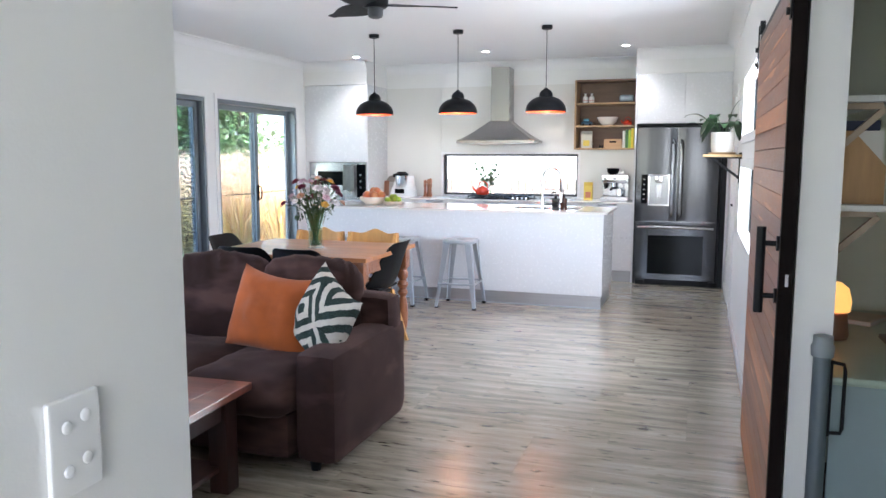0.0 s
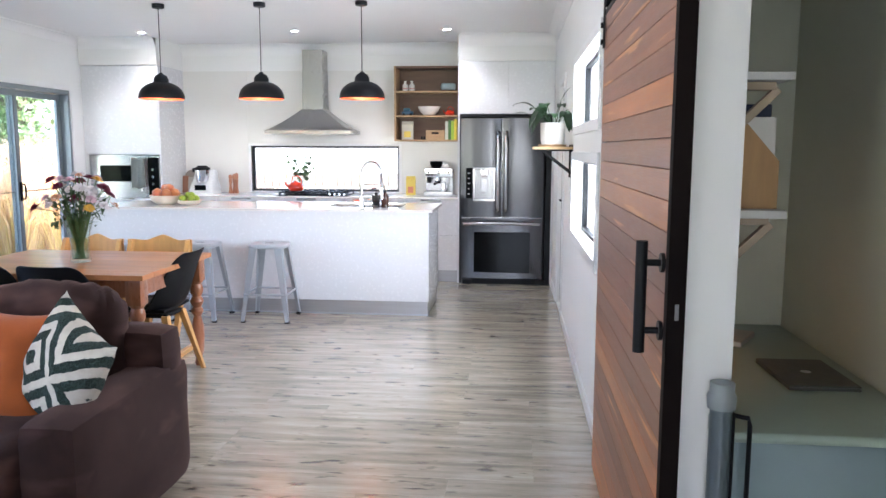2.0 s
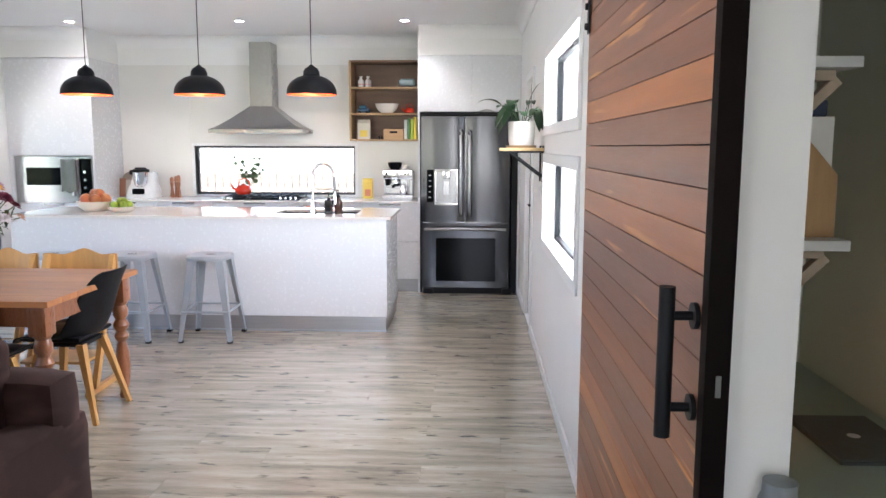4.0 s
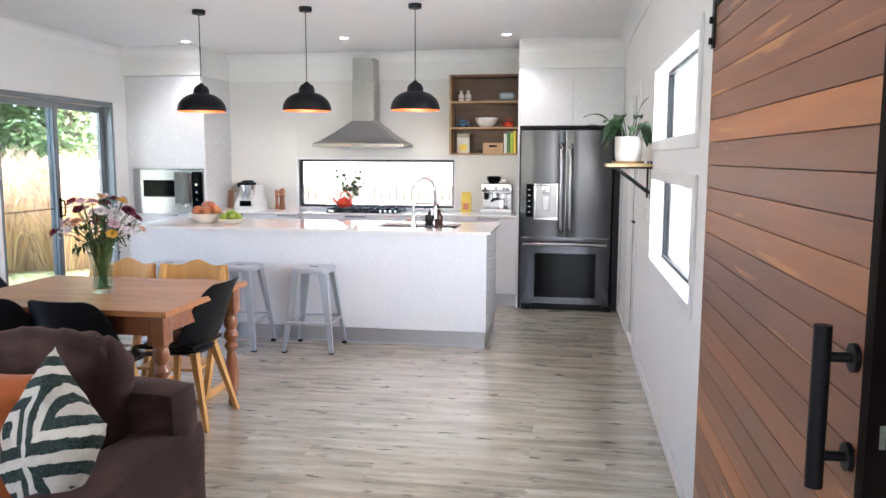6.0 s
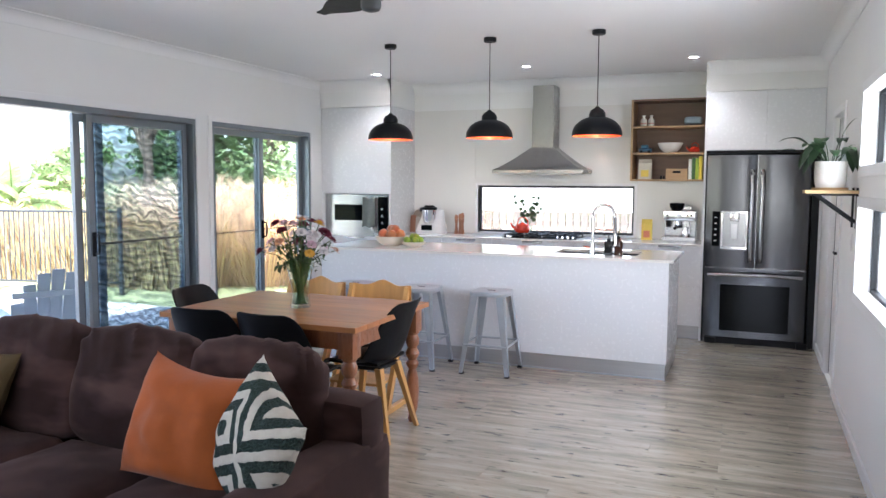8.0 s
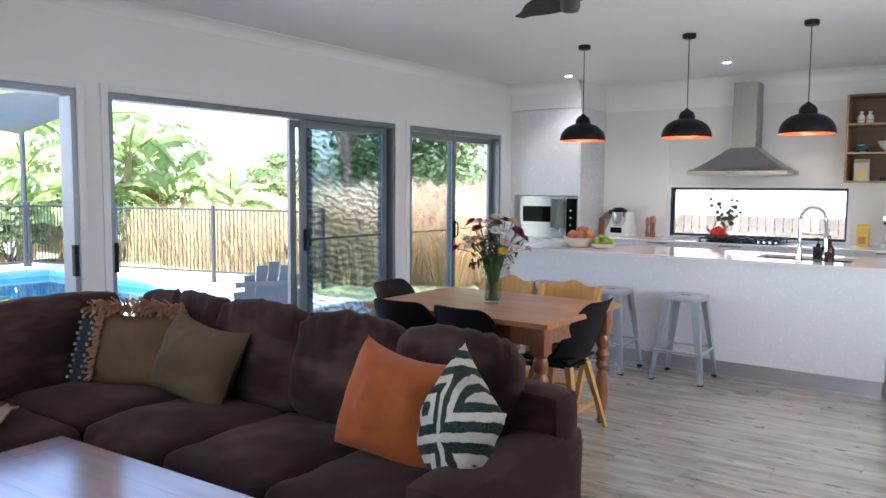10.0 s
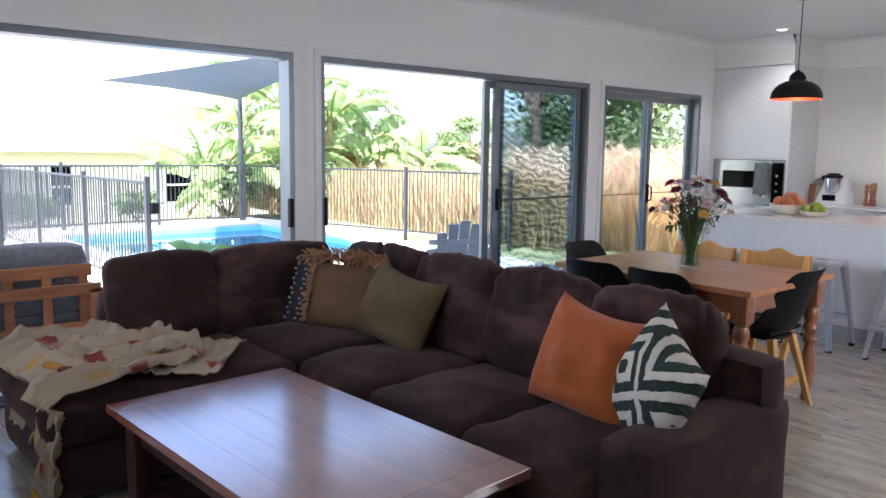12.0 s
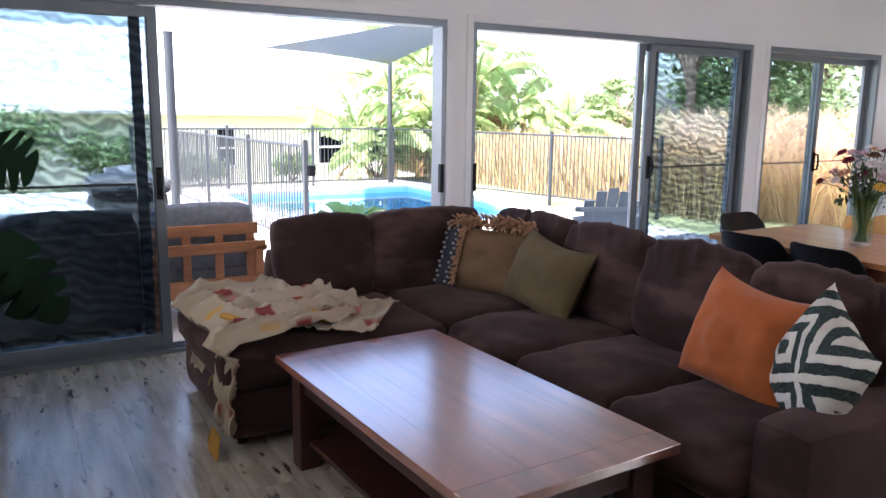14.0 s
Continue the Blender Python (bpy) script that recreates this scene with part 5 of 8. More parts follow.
part("seat_cushion", soft_box((-4.12, 2.93, 0.265), (-3.353, 3.62, 0.455), 0.06, 14, 0.022, 0.05, 0.010), SOFA, sofa)
part("seat_cushion", soft_box((-4.26, 1.83, 0.265), (-3.28, 2.93, 0.455), 0.06, 15, 0.02, 0.05, 0.010), SOFA, sofa)
for k, (a, b) in enumerate(((-2.18, -1.63), (-2.76, -2.18), (-3.35, -2.76), (-4.02, -3.35))):
    bm = soft_box((a - 0.004, -0.09, 0.0), (b + 0.004, 0.09, 0.45), 0.075, 20 + k, 0.034, 0.020, 0.014, False, 0.022)
    bmesh.ops.transform(bm, matrix=pose(0, 3.66, 0.44, -11), verts=bm.verts)
    part("back_cushion", bm, SOFA, sofa)
for k, (a, b) in enumerate(((2.32, 2.86), (2.86, 3.58))):
    bm = soft_box((-0.09, a - 0.002, 0.0), (0.09, b + 0.002, 0.45), 0.05, 30 + k, 0.018, 0.03, 0.014, False, 0.012)
    bmesh.ops.transform(bm, matrix=pose(-4.06, 0, 0.44, 0, -9), verts=bm.verts)
    part("back_cushion", bm, SOFA, sofa)
for x, y in ((-1.55, 3.08), (-1.55, 3.82), (-4.2, 3.82), (-4.2, 1.93), (-3.4, 1.93), (-2.8, 3.1)):
    part("foot", lathe(bmesh.new(), [(0, 0), (0.022, 0), (0.03, 0.052), (0, 0.052)], 12, pose(x, y, 0)), BLACKP, sofa, "short black foot")


# ---- scatter cushions ----
def scatter(name, label, m, w, h, t, material, seed):
    c = thing(name, label, "cushion", m, "scatter cushions on the sofa")
    part("cover", pillow_mesh(w, h, t, seed, 30, 1.0, 0.03), material, c)
    return c


def rug_pattern():
    """Cream cotton with dark green tufted nested diamonds."""
    m, nt, bsdf = nodes_of("tufted diamond fabric")
    n, l = nt.nodes, nt.links
    tc = n.new("ShaderNodeTexCoord")
    sep = n.new("ShaderNodeSeparateXYZ")
    wob = n.new("ShaderNodeTexNoise")
    wob.inputs["Scale"].default_value = 38
    l.new(tc.outputs["Object"], sep.inputs[0])
    l.new(tc.outputs["Object"], wob.inputs["Vector"])

    def op(kind, a, b=None, c=None):
        q = n.new("ShaderNodeMath")
        q.operation = kind
        for i, v in enumerate((a, b, c)):
            if v is None:
                continue
            if isinstance(v, (int, float)):
                q.inputs[i].default_value = v
            else:
                l.new(v, q.inputs[i])
        return q.outputs[0]

    fold = op("PINGPONG", op("ADD", sep.outputs[0], 0.075), 0.145)
    ax = op("ABSOLUTE", fold)
    az = op("ABSOLUTE", op("SUBTRACT", sep.outputs[2], 0.20))
    d = op("ADD", op("ADD", op("MULTIPLY", ax, 1.0), az), op("MULTIPLY", wob.outputs[0], 0.022))
    band = op("SINE", op("MULTIPLY", d, 2 * math.pi / 0.088))
    mask = op("MULTIPLY_ADD", band, 6.0, 0.9)
    cl = n.new("ShaderNodeClamp")
    l.new(mask, cl.inputs[0])
    tuft = n.new("ShaderNodeTexVoronoi")
    tuft.inputs["Scale"].default_value = 130
    l.new(tc.outputs["Object"], tuft.inputs["Vector"])
    green = n.new("ShaderNodeMix")
    green.data_type = "RGBA"
    green.inputs["A"].default_value, green.inputs["B"].default_value = (0.010, 0.022, 0.018, 1), (0.05, 0.085, 0.072, 1)
    l.new(tuft.outputs["Distance"], green.inputs["Factor"])
    cream = n.new("ShaderNodeMix")
    cream.data_type = "RGBA"
    cream.inputs["A"].default_value, cream.inputs["B"].default_value = (0.52, 0.47, 0.40, 1), (0.68, 0.64, 0.56, 1)
    l.new(wob.outputs[0], cream.inputs["Factor"])
    mx = n.new("ShaderNodeMix")
    mx.data_type = "RGBA"
    l.new(cl.outputs[0], mx.inputs["Factor"])
    l.new(cream.outputs["Result"], mx.inputs["A"])
    l.new(green.outputs["Result"], mx.inputs["B"])
    l.new(mx.outputs["Result"], bsdf.inputs["Base Color"])
    bsdf.inputs["Roughness"].default_value = 0.95
    hgt = op("MULTIPLY", cl.outputs[0], op("ADD", 0.6, tuft.outputs["Distance"]))
    b = n.new("ShaderNodeBump")
    b.inputs["Strength"].default_value, b.inputs["Distance"].default_value = 0.9, 0.012
    l.new(hgt, b.inputs["Height"])
    l.new(b.outputs[0], bsdf.inputs["Normal"])
    return m


RUST = mat("rust velvet", (0.43, 0.100, 0.018), 0.8, var=0.2, scale=5, bump=0.12, bscale=220, sheen=0.1)
OLIVE = mat("olive linen", (0.120, 0.080, 0.034), 0.9, var=0.16, scale=6, bump=0.2, bscale=240)
TANF = mat("tan cotton", (0.150, 0.082, 0.038), 0.9, var=0.16, scale=6, bump=0.2, bscale=240)
CHAR = mat("charcoal and white weave", (0.03, 0.032, 0.042), 0.9, var=0.3, scale=10, bump=0.3, bscale=150)
scatter("orange_cushion", "rust orange velvet square scatter cushion", pose(-1.985, 3.34, 0.452, -20, 9, 8), 0.46, 0.46, 0.29, RUST, 3)
scatter("patterned_cushion", "cream cushion with dark green tufted diamonds", pose(-1.735, 3.33, 0.485, -18, 24, -34), 0.42, 0.44, 0.19, rug_pattern(), 8)
scatter("olive_cushion", "olive linen square scatter cushion", pose(-3.25, 3.38, 0.455, -24, 8, 4), 0.53, 0.43, 0.21, OLIVE, 12)
tanc = scatter("fringed_cushion", "tan cushion with tasselled fringe and dark woven band", pose(-3.66, 3.36, 0.455, -24, 0, 27), 0.54, 0.43, 0.19, TANF, 15)
band = pillow_mesh(0.16, 0.40, 0.10, 21, 10, 0.6)
bmesh.ops.transform(band, matrix=pose(-0.235, -0.025, 0.01), verts=band.verts)
part("woven_band", band, CHAR, tanc, "charcoal band with white zigzags")
zig = bmesh.new()
for col in (-0.28, -0.215):
    for k in range(13):
        z = 0.03 + k * 0.028
        q = 0.006 if k % 2 else -0.006
        bx(zig, (col - 0.007 + q, -0.084, z), (col + 0.007 + q, -0.074, z + 0.014), 0.002)
tagged(part("zigzag_stitch", zig, mat("greyed white yarn", (0.30, 0.29, 0.27), 0.95), tanc), "white zigzag stitching", kind="stuff")
rr = random.Random(9)
fr1 = bmesh.new()
for k in range(260):
    x = -0.27 + 0.53 * rr.random()
    z = 0.405 - 0.05 * (x / 0.27) ** 2 * 0.3
    d = Vector((rr.uniform(-0.03, 0.03), rr.uniform(-0.08, 0.02), rr.uniform(-0.045, 0.055)))
    tube(fr1, [(x, -0.005, z), Vector((x, -0.02, z + 0.01)) + d * 0.6, Vector((x, -0.03, z - 0.008)) + d], 0.005, 5)
for k in range(14):
    z = 0.06 + 0.3 * k / 13
    for q in range(6):
        d = Vector((rr.uniform(-0.03, 0.015), rr.uniform(-0.03, 0.0), rr.uniform(-0.04, -0.005)))
        tube(fr1, [(-0.16, -0.08, z), Vector((-0.16, -0.09, z)) + d], 0.005, 5)
part("fringe", fr1, mat("pinkish tan fringe", (0.46, 0.25, 0.14), 0.95, rnd=0.1), tanc, "shaggy tan tassel fringe")

# ---- throw blanket over the chaise ----
def throw_material():
    m, nt, bsdf = nodes_of("cream knitted throw")
    n, l = nt.nodes, nt.links
    tc = n.new("ShaderNodeTexCoord")
    v = n.new("ShaderNodeTexVoronoi")
    v.inputs["Scale"].default_value = 5.0
    v.distance = "CHEBYCHEV"
    l.new(tc.outputs["Object"], v.inputs["Vector"])
    ramp = n.new("ShaderNodeValToRGB")
    e = ramp.color_ramp.elements
    e[0].position, e[0].color = 0.16, (1, 1, 1, 1)
    e[1].position, e[1].color = 0.24, (0, 0, 0, 1)
    l.new(v.outputs["Distance"], ramp.inputs[0])
    pick = n.new("ShaderNodeSeparateColor")
    l.new(v.outputs["Color"], pick.inputs[0])
    col = n.new("ShaderNodeValToRGB")
    ce = col.color_ramp.elements
    ce[0].position, ce[0].color = 0.0, (0.22, 0.035, 0.03, 1)
    ce[1].position, ce[1].color = 1.0, (0.40, 0.325, 0.24, 1)
    for pos, c in ((0.2, (0.45, 0.12, 0.04, 1)), (0.35, (0.52, 0.27, 0.04, 1)), (0.5, (0.5, 0.2, 0.15, 1)), (0.58, (0.40, 0.325, 0.24, 1))):
        q = ce.new(pos)
        q.color = c
    col.color_ramp.interpolation = "CONSTANT"
    l.new(pick.outputs[0], col.inputs[0])
    mx = n.new("ShaderNodeMix")
    mx.data_type = "RGBA"
    mx.inputs["A"].default_value = (0.40, 0.325, 0.24, 1)
    l.new(ramp.outputs[0], mx.inputs["Factor"])
    l.new(col.outputs[0], mx.inputs["B"])
    l.new(mx.outputs["Result"], bsdf.inputs["Base Color"])
    bsdf.inputs["Roughness"].default_value = 0.95
    w = n.new("ShaderNodeTexNoise")
    w.inputs["Scale"].default_value = 170
    l.new(tc.outputs["Object"], w.inputs["Vector"])
    b = n.new("ShaderNodeBump")
    b.inputs["Strength"].default_value = 0.5
    l.new(w.outputs[0], b.inputs["Height"])
    l.new(b.outputs[0], bsdf.inputs["Normal"])
    return m


THROW = throw_material()
thr = thing("throw_blanket", "cream knitted throw with rust motifs draped over the chaise", "blanket", pose(0.08, 0.03, 0))


def drape(path, width, seed, n=60, m=26, fold=0.022, top=0.475, taper=None, dirs=None):
    """Cloth laid along a path of points, with folds that run along it."""
    pts = [Vector(p) for p in path]
    ds = [0]
    for a, b in zip(pts, pts[1:]):
        ds.append(ds[-1] + (b - a).length)
    bm = bmesh.new()
    rows = []
    for i in range(n + 1):
        s = ds[-1] * i / n
        k = max(q for q in range(len(ds) - 1) if ds[q] <= s + 1e-9)
        f = (s - ds[k]) / (ds[k + 1] - ds[k])
        p = pts[k].lerp(pts[k + 1], f)
        tan = (pts[k + 1] - pts[k]).normalized()
        side = Vector(dirs).normalized()
        nor = side.cross(tan).normalized()
        if nor.z < -0.2:
            nor = -nor
        wv = width * (taper(i / n) if taper else 1)
        row = []
        for j in range(m + 1):
            v = 2 * j / m - 1
            q = p + side * (v * wv / 2 + 0.02 * noise.noise(Vector((s * 5, seed, v))))
            hgt = fold * (0.5 + 0.7 * noise.noise(Vector((v * 3.5 + seed, s * 2.0, seed))) + 0.8 * (1 - abs(2 * noise.noise(Vector((v * 2.6 + s * 2, s * 5.0, seed + 3))))) ** 2)
            row.append(bm.verts.new(q + nor * max(0.004, hgt)))
        rows.append(row)
    for a, b in zip(rows, rows[1:]):
        for j in range(m):
            bm.faces.new((a[j], a[j + 1], b[j + 1], b[j]))
    return bm


c1 = drape([(-3.92, 2.50, 0.484), (-3.90, 2.2, 0.488), (-3.86, 1.87, 0.482), (-3.86, 1.80, 0.44), (-3.87, 1.785, 0.30), (-3.90, 1.782, 0.20)], 0.66, 4.0, 90, 48, 0.072, dirs=(1, 0.12, 0), taper=lambda u: 1.0 if u < 0.66 else 1 - (u - 0.66) * 1.3)
t = part("cloth", c1, THROW, thr)
t.modifiers.new("thick", "SOLIDIFY").thickness = 0.008
c2 = drape([(-3.60, 2.42, 0.50), (-3.52, 2.2, 0.52), (-3.44, 1.98, 0.515), (-3.41, 1.84, 0.50), (-3.40, 1.79, 0.44), (-3.395, 1.775, 0.25), (-3.395, 1.775, 0.10)], 0.26, 7.0, 80, 26, 0.042, taper=lambda u: 1.0 if u < 0.4 else max(0.5, 1 - (u - 0.4) * 1.6), dirs=(1, 0.25, 0))
t = part("hanging_end", c2, THROW, thr)
t.modifiers.new("thick", "SOLIDIFY").thickness = 0.008
c3 = drape([(-3.80, 2.64, 0.482), (-3.66, 2.52, 0.486), (-3.52, 2.42, 0.486), (-3.38, 2.30, 0.482)], 0.36, 11.0, 50, 34, 0.028, dirs=(0.75, 1, 0))
t = part("spread_corner", c3, THROW, thr)
t.modifiers.new("thick", "SOLIDIFY").thickness = 0.008
MOT = [mat("rust yarn", (0.30, 0.07, 0.03), 0.95, bump=0.4, bscale=200), mat("mustard yarn", (0.46, 0.24, 0.04), 0.95, bump=0.4, bscale=200), mat("dusty pink yarn", (0.46, 0.19, 0.15), 0.95, bump=0.4, bscale=200), mat("plum yarn", (0.16, 0.03, 0.035), 0.95, bump=0.4, bscale=200)]
rg = random.Random(31)
for k in range(30):
    x, y = rg.uniform(-4.12, -3.50), rg.uniform(1.88, 2.46)
    bm = soft_box((-0.045, -0.022, -0.008), (0.045, 0.022, 0.012), 0.009, k, 0.004, 0.02, 0.005)
    tp = part("motif", bm, MOT[k % 4], thr, ("rust", "mustard", "dusty pink", "plum")[k % 4] + " tufted motif")
    tp.matrix_local = pose(x, y, 0.541 + 0.012 * noise.noise(Vector((x * 5, y * 5, 0))), rg.uniform(-14, 14), rg.uniform(-14, 14), rg.uniform(0, 180))
sq = bmesh.new()
for w, z in ((0.085, 0.0), (0.05, 0.003)):
    bx(sq, (-w, -w * 0.7, -0.004 + z), (w, w * 0.7, 0.004 + z), 0.002)
o = part("square_motif", sq, MOT[0], thr, "rust woven square motif")
o.matrix_local = pose(-3.60, 2.46, 0.515, 0, 0, -38)
ts = bmesh.new()
for k in range(26):
    x = -3.395 + rr.uniform(-0.06, 0.06)
    tube(ts, [(x, 1.768, 0.11), (x + rr.uniform(-0.02, 0.02), 1.755, 0.06), (x + rr.uniform(-0.03, 0.03), 1.75, 0.012)], 0.006, 5)
part("tassel", ts, MOT[1], thr, "mustard yarn tassel")

# ---- coffee table ----
ct = thing("coffee_table", "dark mahogany coffee table with polished plank top", "coffee table")
ct.matrix_world = pose(-2.44, 2.43, 0, 0, 0, 2.8)
X0, X1, Y0, Y1, ZT = -0.725, 0.725, -0.385, 0.385, 0.47
BW = 0.11
for lo, hi in (((X0, Y0), (X0 + BW, Y1)), ((X1 - BW, Y0), (X1, Y1))):
    part("end_board", box((*lo, ZT - 0.034), (*hi, ZT), 0.004, seg=3), TABLE_LIT, ct)
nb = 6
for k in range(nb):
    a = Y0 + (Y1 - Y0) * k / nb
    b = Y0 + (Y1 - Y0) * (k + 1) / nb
    part("top_plank", box((X0 + BW + 0.0002, a, ZT - 0.034), (X1 - BW - 0.0002, b - 0.0001, ZT - 0.0003), 0.0006), TABLE_LIT, ct)
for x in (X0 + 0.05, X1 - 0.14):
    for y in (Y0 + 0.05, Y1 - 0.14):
        part("leg", box((x, y, 0), (x + 0.09, y + 0.09, ZT - 0.034), 0.005), TABLE_SHADED, ct)
part("apron", box((X0 + 0.14, Y0 + 0.07, ZT - 0.14), (X1 - 0.14, Y0 + 0.095, ZT - 0.0345), 0.003), TABLE_SHADED, ct)
part("apron", box((X0 + 0.14, Y1 - 0.095, ZT - 0.14), (X1 - 0.14, Y1 - 0.07, ZT - 0.0345), 0.003), TABLE_SHADED, ct)
part("apron", box((X0 + 0.07, Y0 + 0.14, ZT - 0.14), (X0 + 0.095, Y1 - 0.14, ZT - 0.0345), 0.003), TABLE_SHADED, ct)
part("apron", box((X1 - 0.095, Y0 + 0.14, ZT - 0.14), (X1 - 0.07, Y1 - 0.14, ZT - 0.0345), 0.003), TABLE_SHADED, ct)
part("lower_shelf", box((X0 + 0.09, Y0 + 0.09, 0.10), (X1 - 0.09, Y1 - 0.09, 0.125), 0.004), TABLE_SHADED, ct)

# ---- dining table ----
dt = thing("dining_table", "honey stained pine dining table with turned legs", "dining table")
DX0, DX1, DY0, DY1, DZ = -3.34, -2.05, 4.77, 5.74, 0.76
nb = 7
for k in range(nb):
    a = DY0 + (DY1 - DY0) * k / nb
    b = DY0 + (DY1 - DY0) * (k + 1) / nb
    part("top_plank", box((DX0, a, DZ - 0.03), (DX1, b - 0.0005, DZ), 0.003 if k in (0, nb - 1) else 0.0012), DINETOP_LIT, dt)
for sgn, y in ((1, DY0 + 0.07), (-1, DY1 - 0.07)):
    part("apron", box((DX0 + 0.12, min(y, y + sgn * 0.022), DZ - 0.14), (DX1 - 0.12, max(y, y + sgn * 0.022), DZ - 0.0305), 0.002), DINELEG, dt)
for sgn, x in ((1, DX0 + 0.07), (-1, DX1 - 0.07)):
    part("apron", box((min(x, x + sgn * 0.022), DY0 + 0.12, DZ - 0.14), (max(x, x + sgn * 0.022), DY1 - 0.12, DZ - 0.0305), 0.002), DINELEG, dt)
turn = [(0, 0), (0.024, 0), (0.028, 0.02), (0.022, 0.05), (0.036, 0.10), (0.043, 0.20), (0.038, 0.28), (0.024, 0.34), (0.036, 0.36), (0.042, 0.375), (0.036, 0.39), (0.026, 0.40), (0.040, 0.425), (0.046, 0.44), (0.040, 0.455), (0.028, 0.475), (0.042, 0.50), (0.044, 0.53), (0.034, 0.56), (0.044, 0.575), (0.044, 0.585), (0, 0.585)]
for x in (DX0 + 0.08, DX1 - 0.08):
    for y in (DY0 + 0.08, DY1 - 0.08):
        bm = lathe(bmesh.new(), turn, 20, pose(x, y, 0))
        bx(bm, (x - 0.045, y - 0.045, 0.58), (x + 0.045, y + 0.045, DZ - 0.0305), 0.003)
        part("turned_leg", bm, DINELEG, dt)


# ---- black shell chairs ----
def shell_chair(m, first=None):
    if first is not None:
        return copy_thing(first, m)
    c = thing("dining_chair", "black moulded shell chair on splayed beech legs", "dining chair", m, "black chairs round the table")
    prof = [(0.235, 0.425), (0.22, 0.448), (0.17, 0.452), (0.09, 0.440), (0.0, 0.432), (-0.08, 0.436), (-0.135, 0.462), (-0.17, 0.52), (-0.195, 0.60), (-0.22, 0.69), (-0.25, 0.775), (-0.268, 0.81), (-0.275, 0.822)]
    wid = [0.19, 0.215, 0.225, 0.232, 0.235, 0.235, 0.235, 0.235, 0.232, 0.225, 0.205, 0.18, 0.14]
    crv = [0.01, 0.02, 0.035, 0.045, 0.055, 0.07, 0.095, 0.10, 0.085, 0.065, 0.045, 0.03, 0.02]
    n = 16
    bm = bmesh.new()
    rows = []
    for i, (y, z) in enumerate(prof):
        u = min(1.0, max(0.0, (i - 3.5) / 4.0))
        nr = Vector((0, math.sin(u * math.pi / 2), math.cos(u * math.pi / 2) + 0.12 * u)).normalized()
        row = []
        for j in range(n + 1):
            v = 2 * j / n - 1
            row.append(bm.verts.new(Vector((v * wid[i], y, z)) + nr * crv[i] * abs(v) ** 2.4))
        rows.append(row)
    for a, b in zip(rows, rows[1:]):
        for j in range(n):
            bm.faces.new((a[j], a[j + 1], b[j + 1], b[j]))
    sh_ = part("shell", bm, BLACKP, c)
    md = sh_.modifiers.new("thick", "SOLIDIFY")
    md.thickness, md.offset = 0.009, 0
    md = sh_.modifiers.new("soft", "SUBSURF")
    md.levels = md.render_levels = 1
    part("seat_pad", soft_box((-0.19, -0.13, 0.446), (0.19, 0.20, 0.476), 0.014, 3, 0.006), BLACKP, c, "thin black seat pad")
    part("mount", box((-0.12, -0.11, 0.405), (0.12, 0.13, 0.428), 0.005), BLACK, c, "black steel mount")
    for sx in (-1, 1):
        for sy in (-1, 1):
            bm = bmesh.new()
            top, bot = Vector((sx * 0.115, sy * 0.11 + 0.01, 0.42)), Vector((sx * 0.20, sy * 0.20, 0.0))
            ring = []
            for p, w in ((bot, 0.014), (bot.lerp(top, 0.5), 0.018), (top, 0.024)):
                ring.append([bm.verts.new((p.x + a * w, p.y + b * w * 0.8, p.z)) for a, b in ((-1, -1), (1, -1), (1, 1), (-1, 1))])
            for p, q in zip(ring, ring[1:]):
                for k in range(4):
                    bm.faces.new((p[k], p[(k + 1) % 4], q[(k + 1) % 4], q[k]))
            bm.faces.new(list(reversed(ring[0])))
            bm.faces.new(ring[-1])
            part("leg", bm, BEECH, c)
    return c


ch = shell_chair(pose(-2.985, 4.90, 0, 0, 0, 2))
shell_chair(pose(-2.53, 4.90, 0, 0, 0, -3), ch)
shell_chair(pose(-2.27, 5.39, 0, 0, 0, 90), ch)
shell_chair(pose(-3.36, 5.34, 0, 0, 0, -88), ch)

# ---- beech high chairs on the far side ----
hc = thing("high_chair", "beech adjustable high chair at the dining table", "high chair", group="beech high chairs")
for sx in (-1, 1):
    bm = bmesh.new()
    x = sx * 0.21
    q = [(0.10, 0.03), (0.15, 0.03), (-0.20, 0.80), (-0.25, 0.80)]
    f = [bm.verts.new((x - 0.015, -b, z)) for b, z in q] + [bm.verts.new((x + 0.015, -b, z)) for b, z in q]
    bm.faces.new(list(reversed(f[:4])))
    bm.faces.new(f[4:])
    for k in range(4):
        bm.faces.new((f[k], f[(k + 1) % 4], f[4 + (k + 1) % 4], f[4 + k]))
    part("side_upright", bm, BEECH, hc)
    part("floor_runner", box((x - 0.018, -0.22, 0), (x + 0.018, 0.26, 0.035), 0.004), BEECH, hc)
for z, hgt, y in ((0.70, 0.095, 0.215), (0.56, 0.07, 0.15)):
    bm = bmesh.new()
    n = 16
    rows = []
    for j in range(n + 1):
        v = 2 * j / n - 1
        yy = y + 0.055 * (1 - v * v)
        up = 0.028 * (1 - abs(v)) + 0.012 * math.cos(v * 6.28)
        rows.append([bm.verts.new((v * 0.235, yy, z)), bm.verts.new((v * 0.235, yy, z + hgt + up)), bm.verts.new((v * 0.235, yy + 0.012, z + hgt + up)), bm.verts.new((v * 0.235, yy + 0.012, z))])
    for a, b in zip(rows, rows[1:]):
        for k in range(4):
            bm.faces.new((a[k], b[k], b[(k + 1) % 4], a[(k + 1) % 4]))
    bm.faces.new(rows[0])
    bm.faces.new(list(reversed(rows[-1])))
    part("curved_back", bm, BEECH, hc)
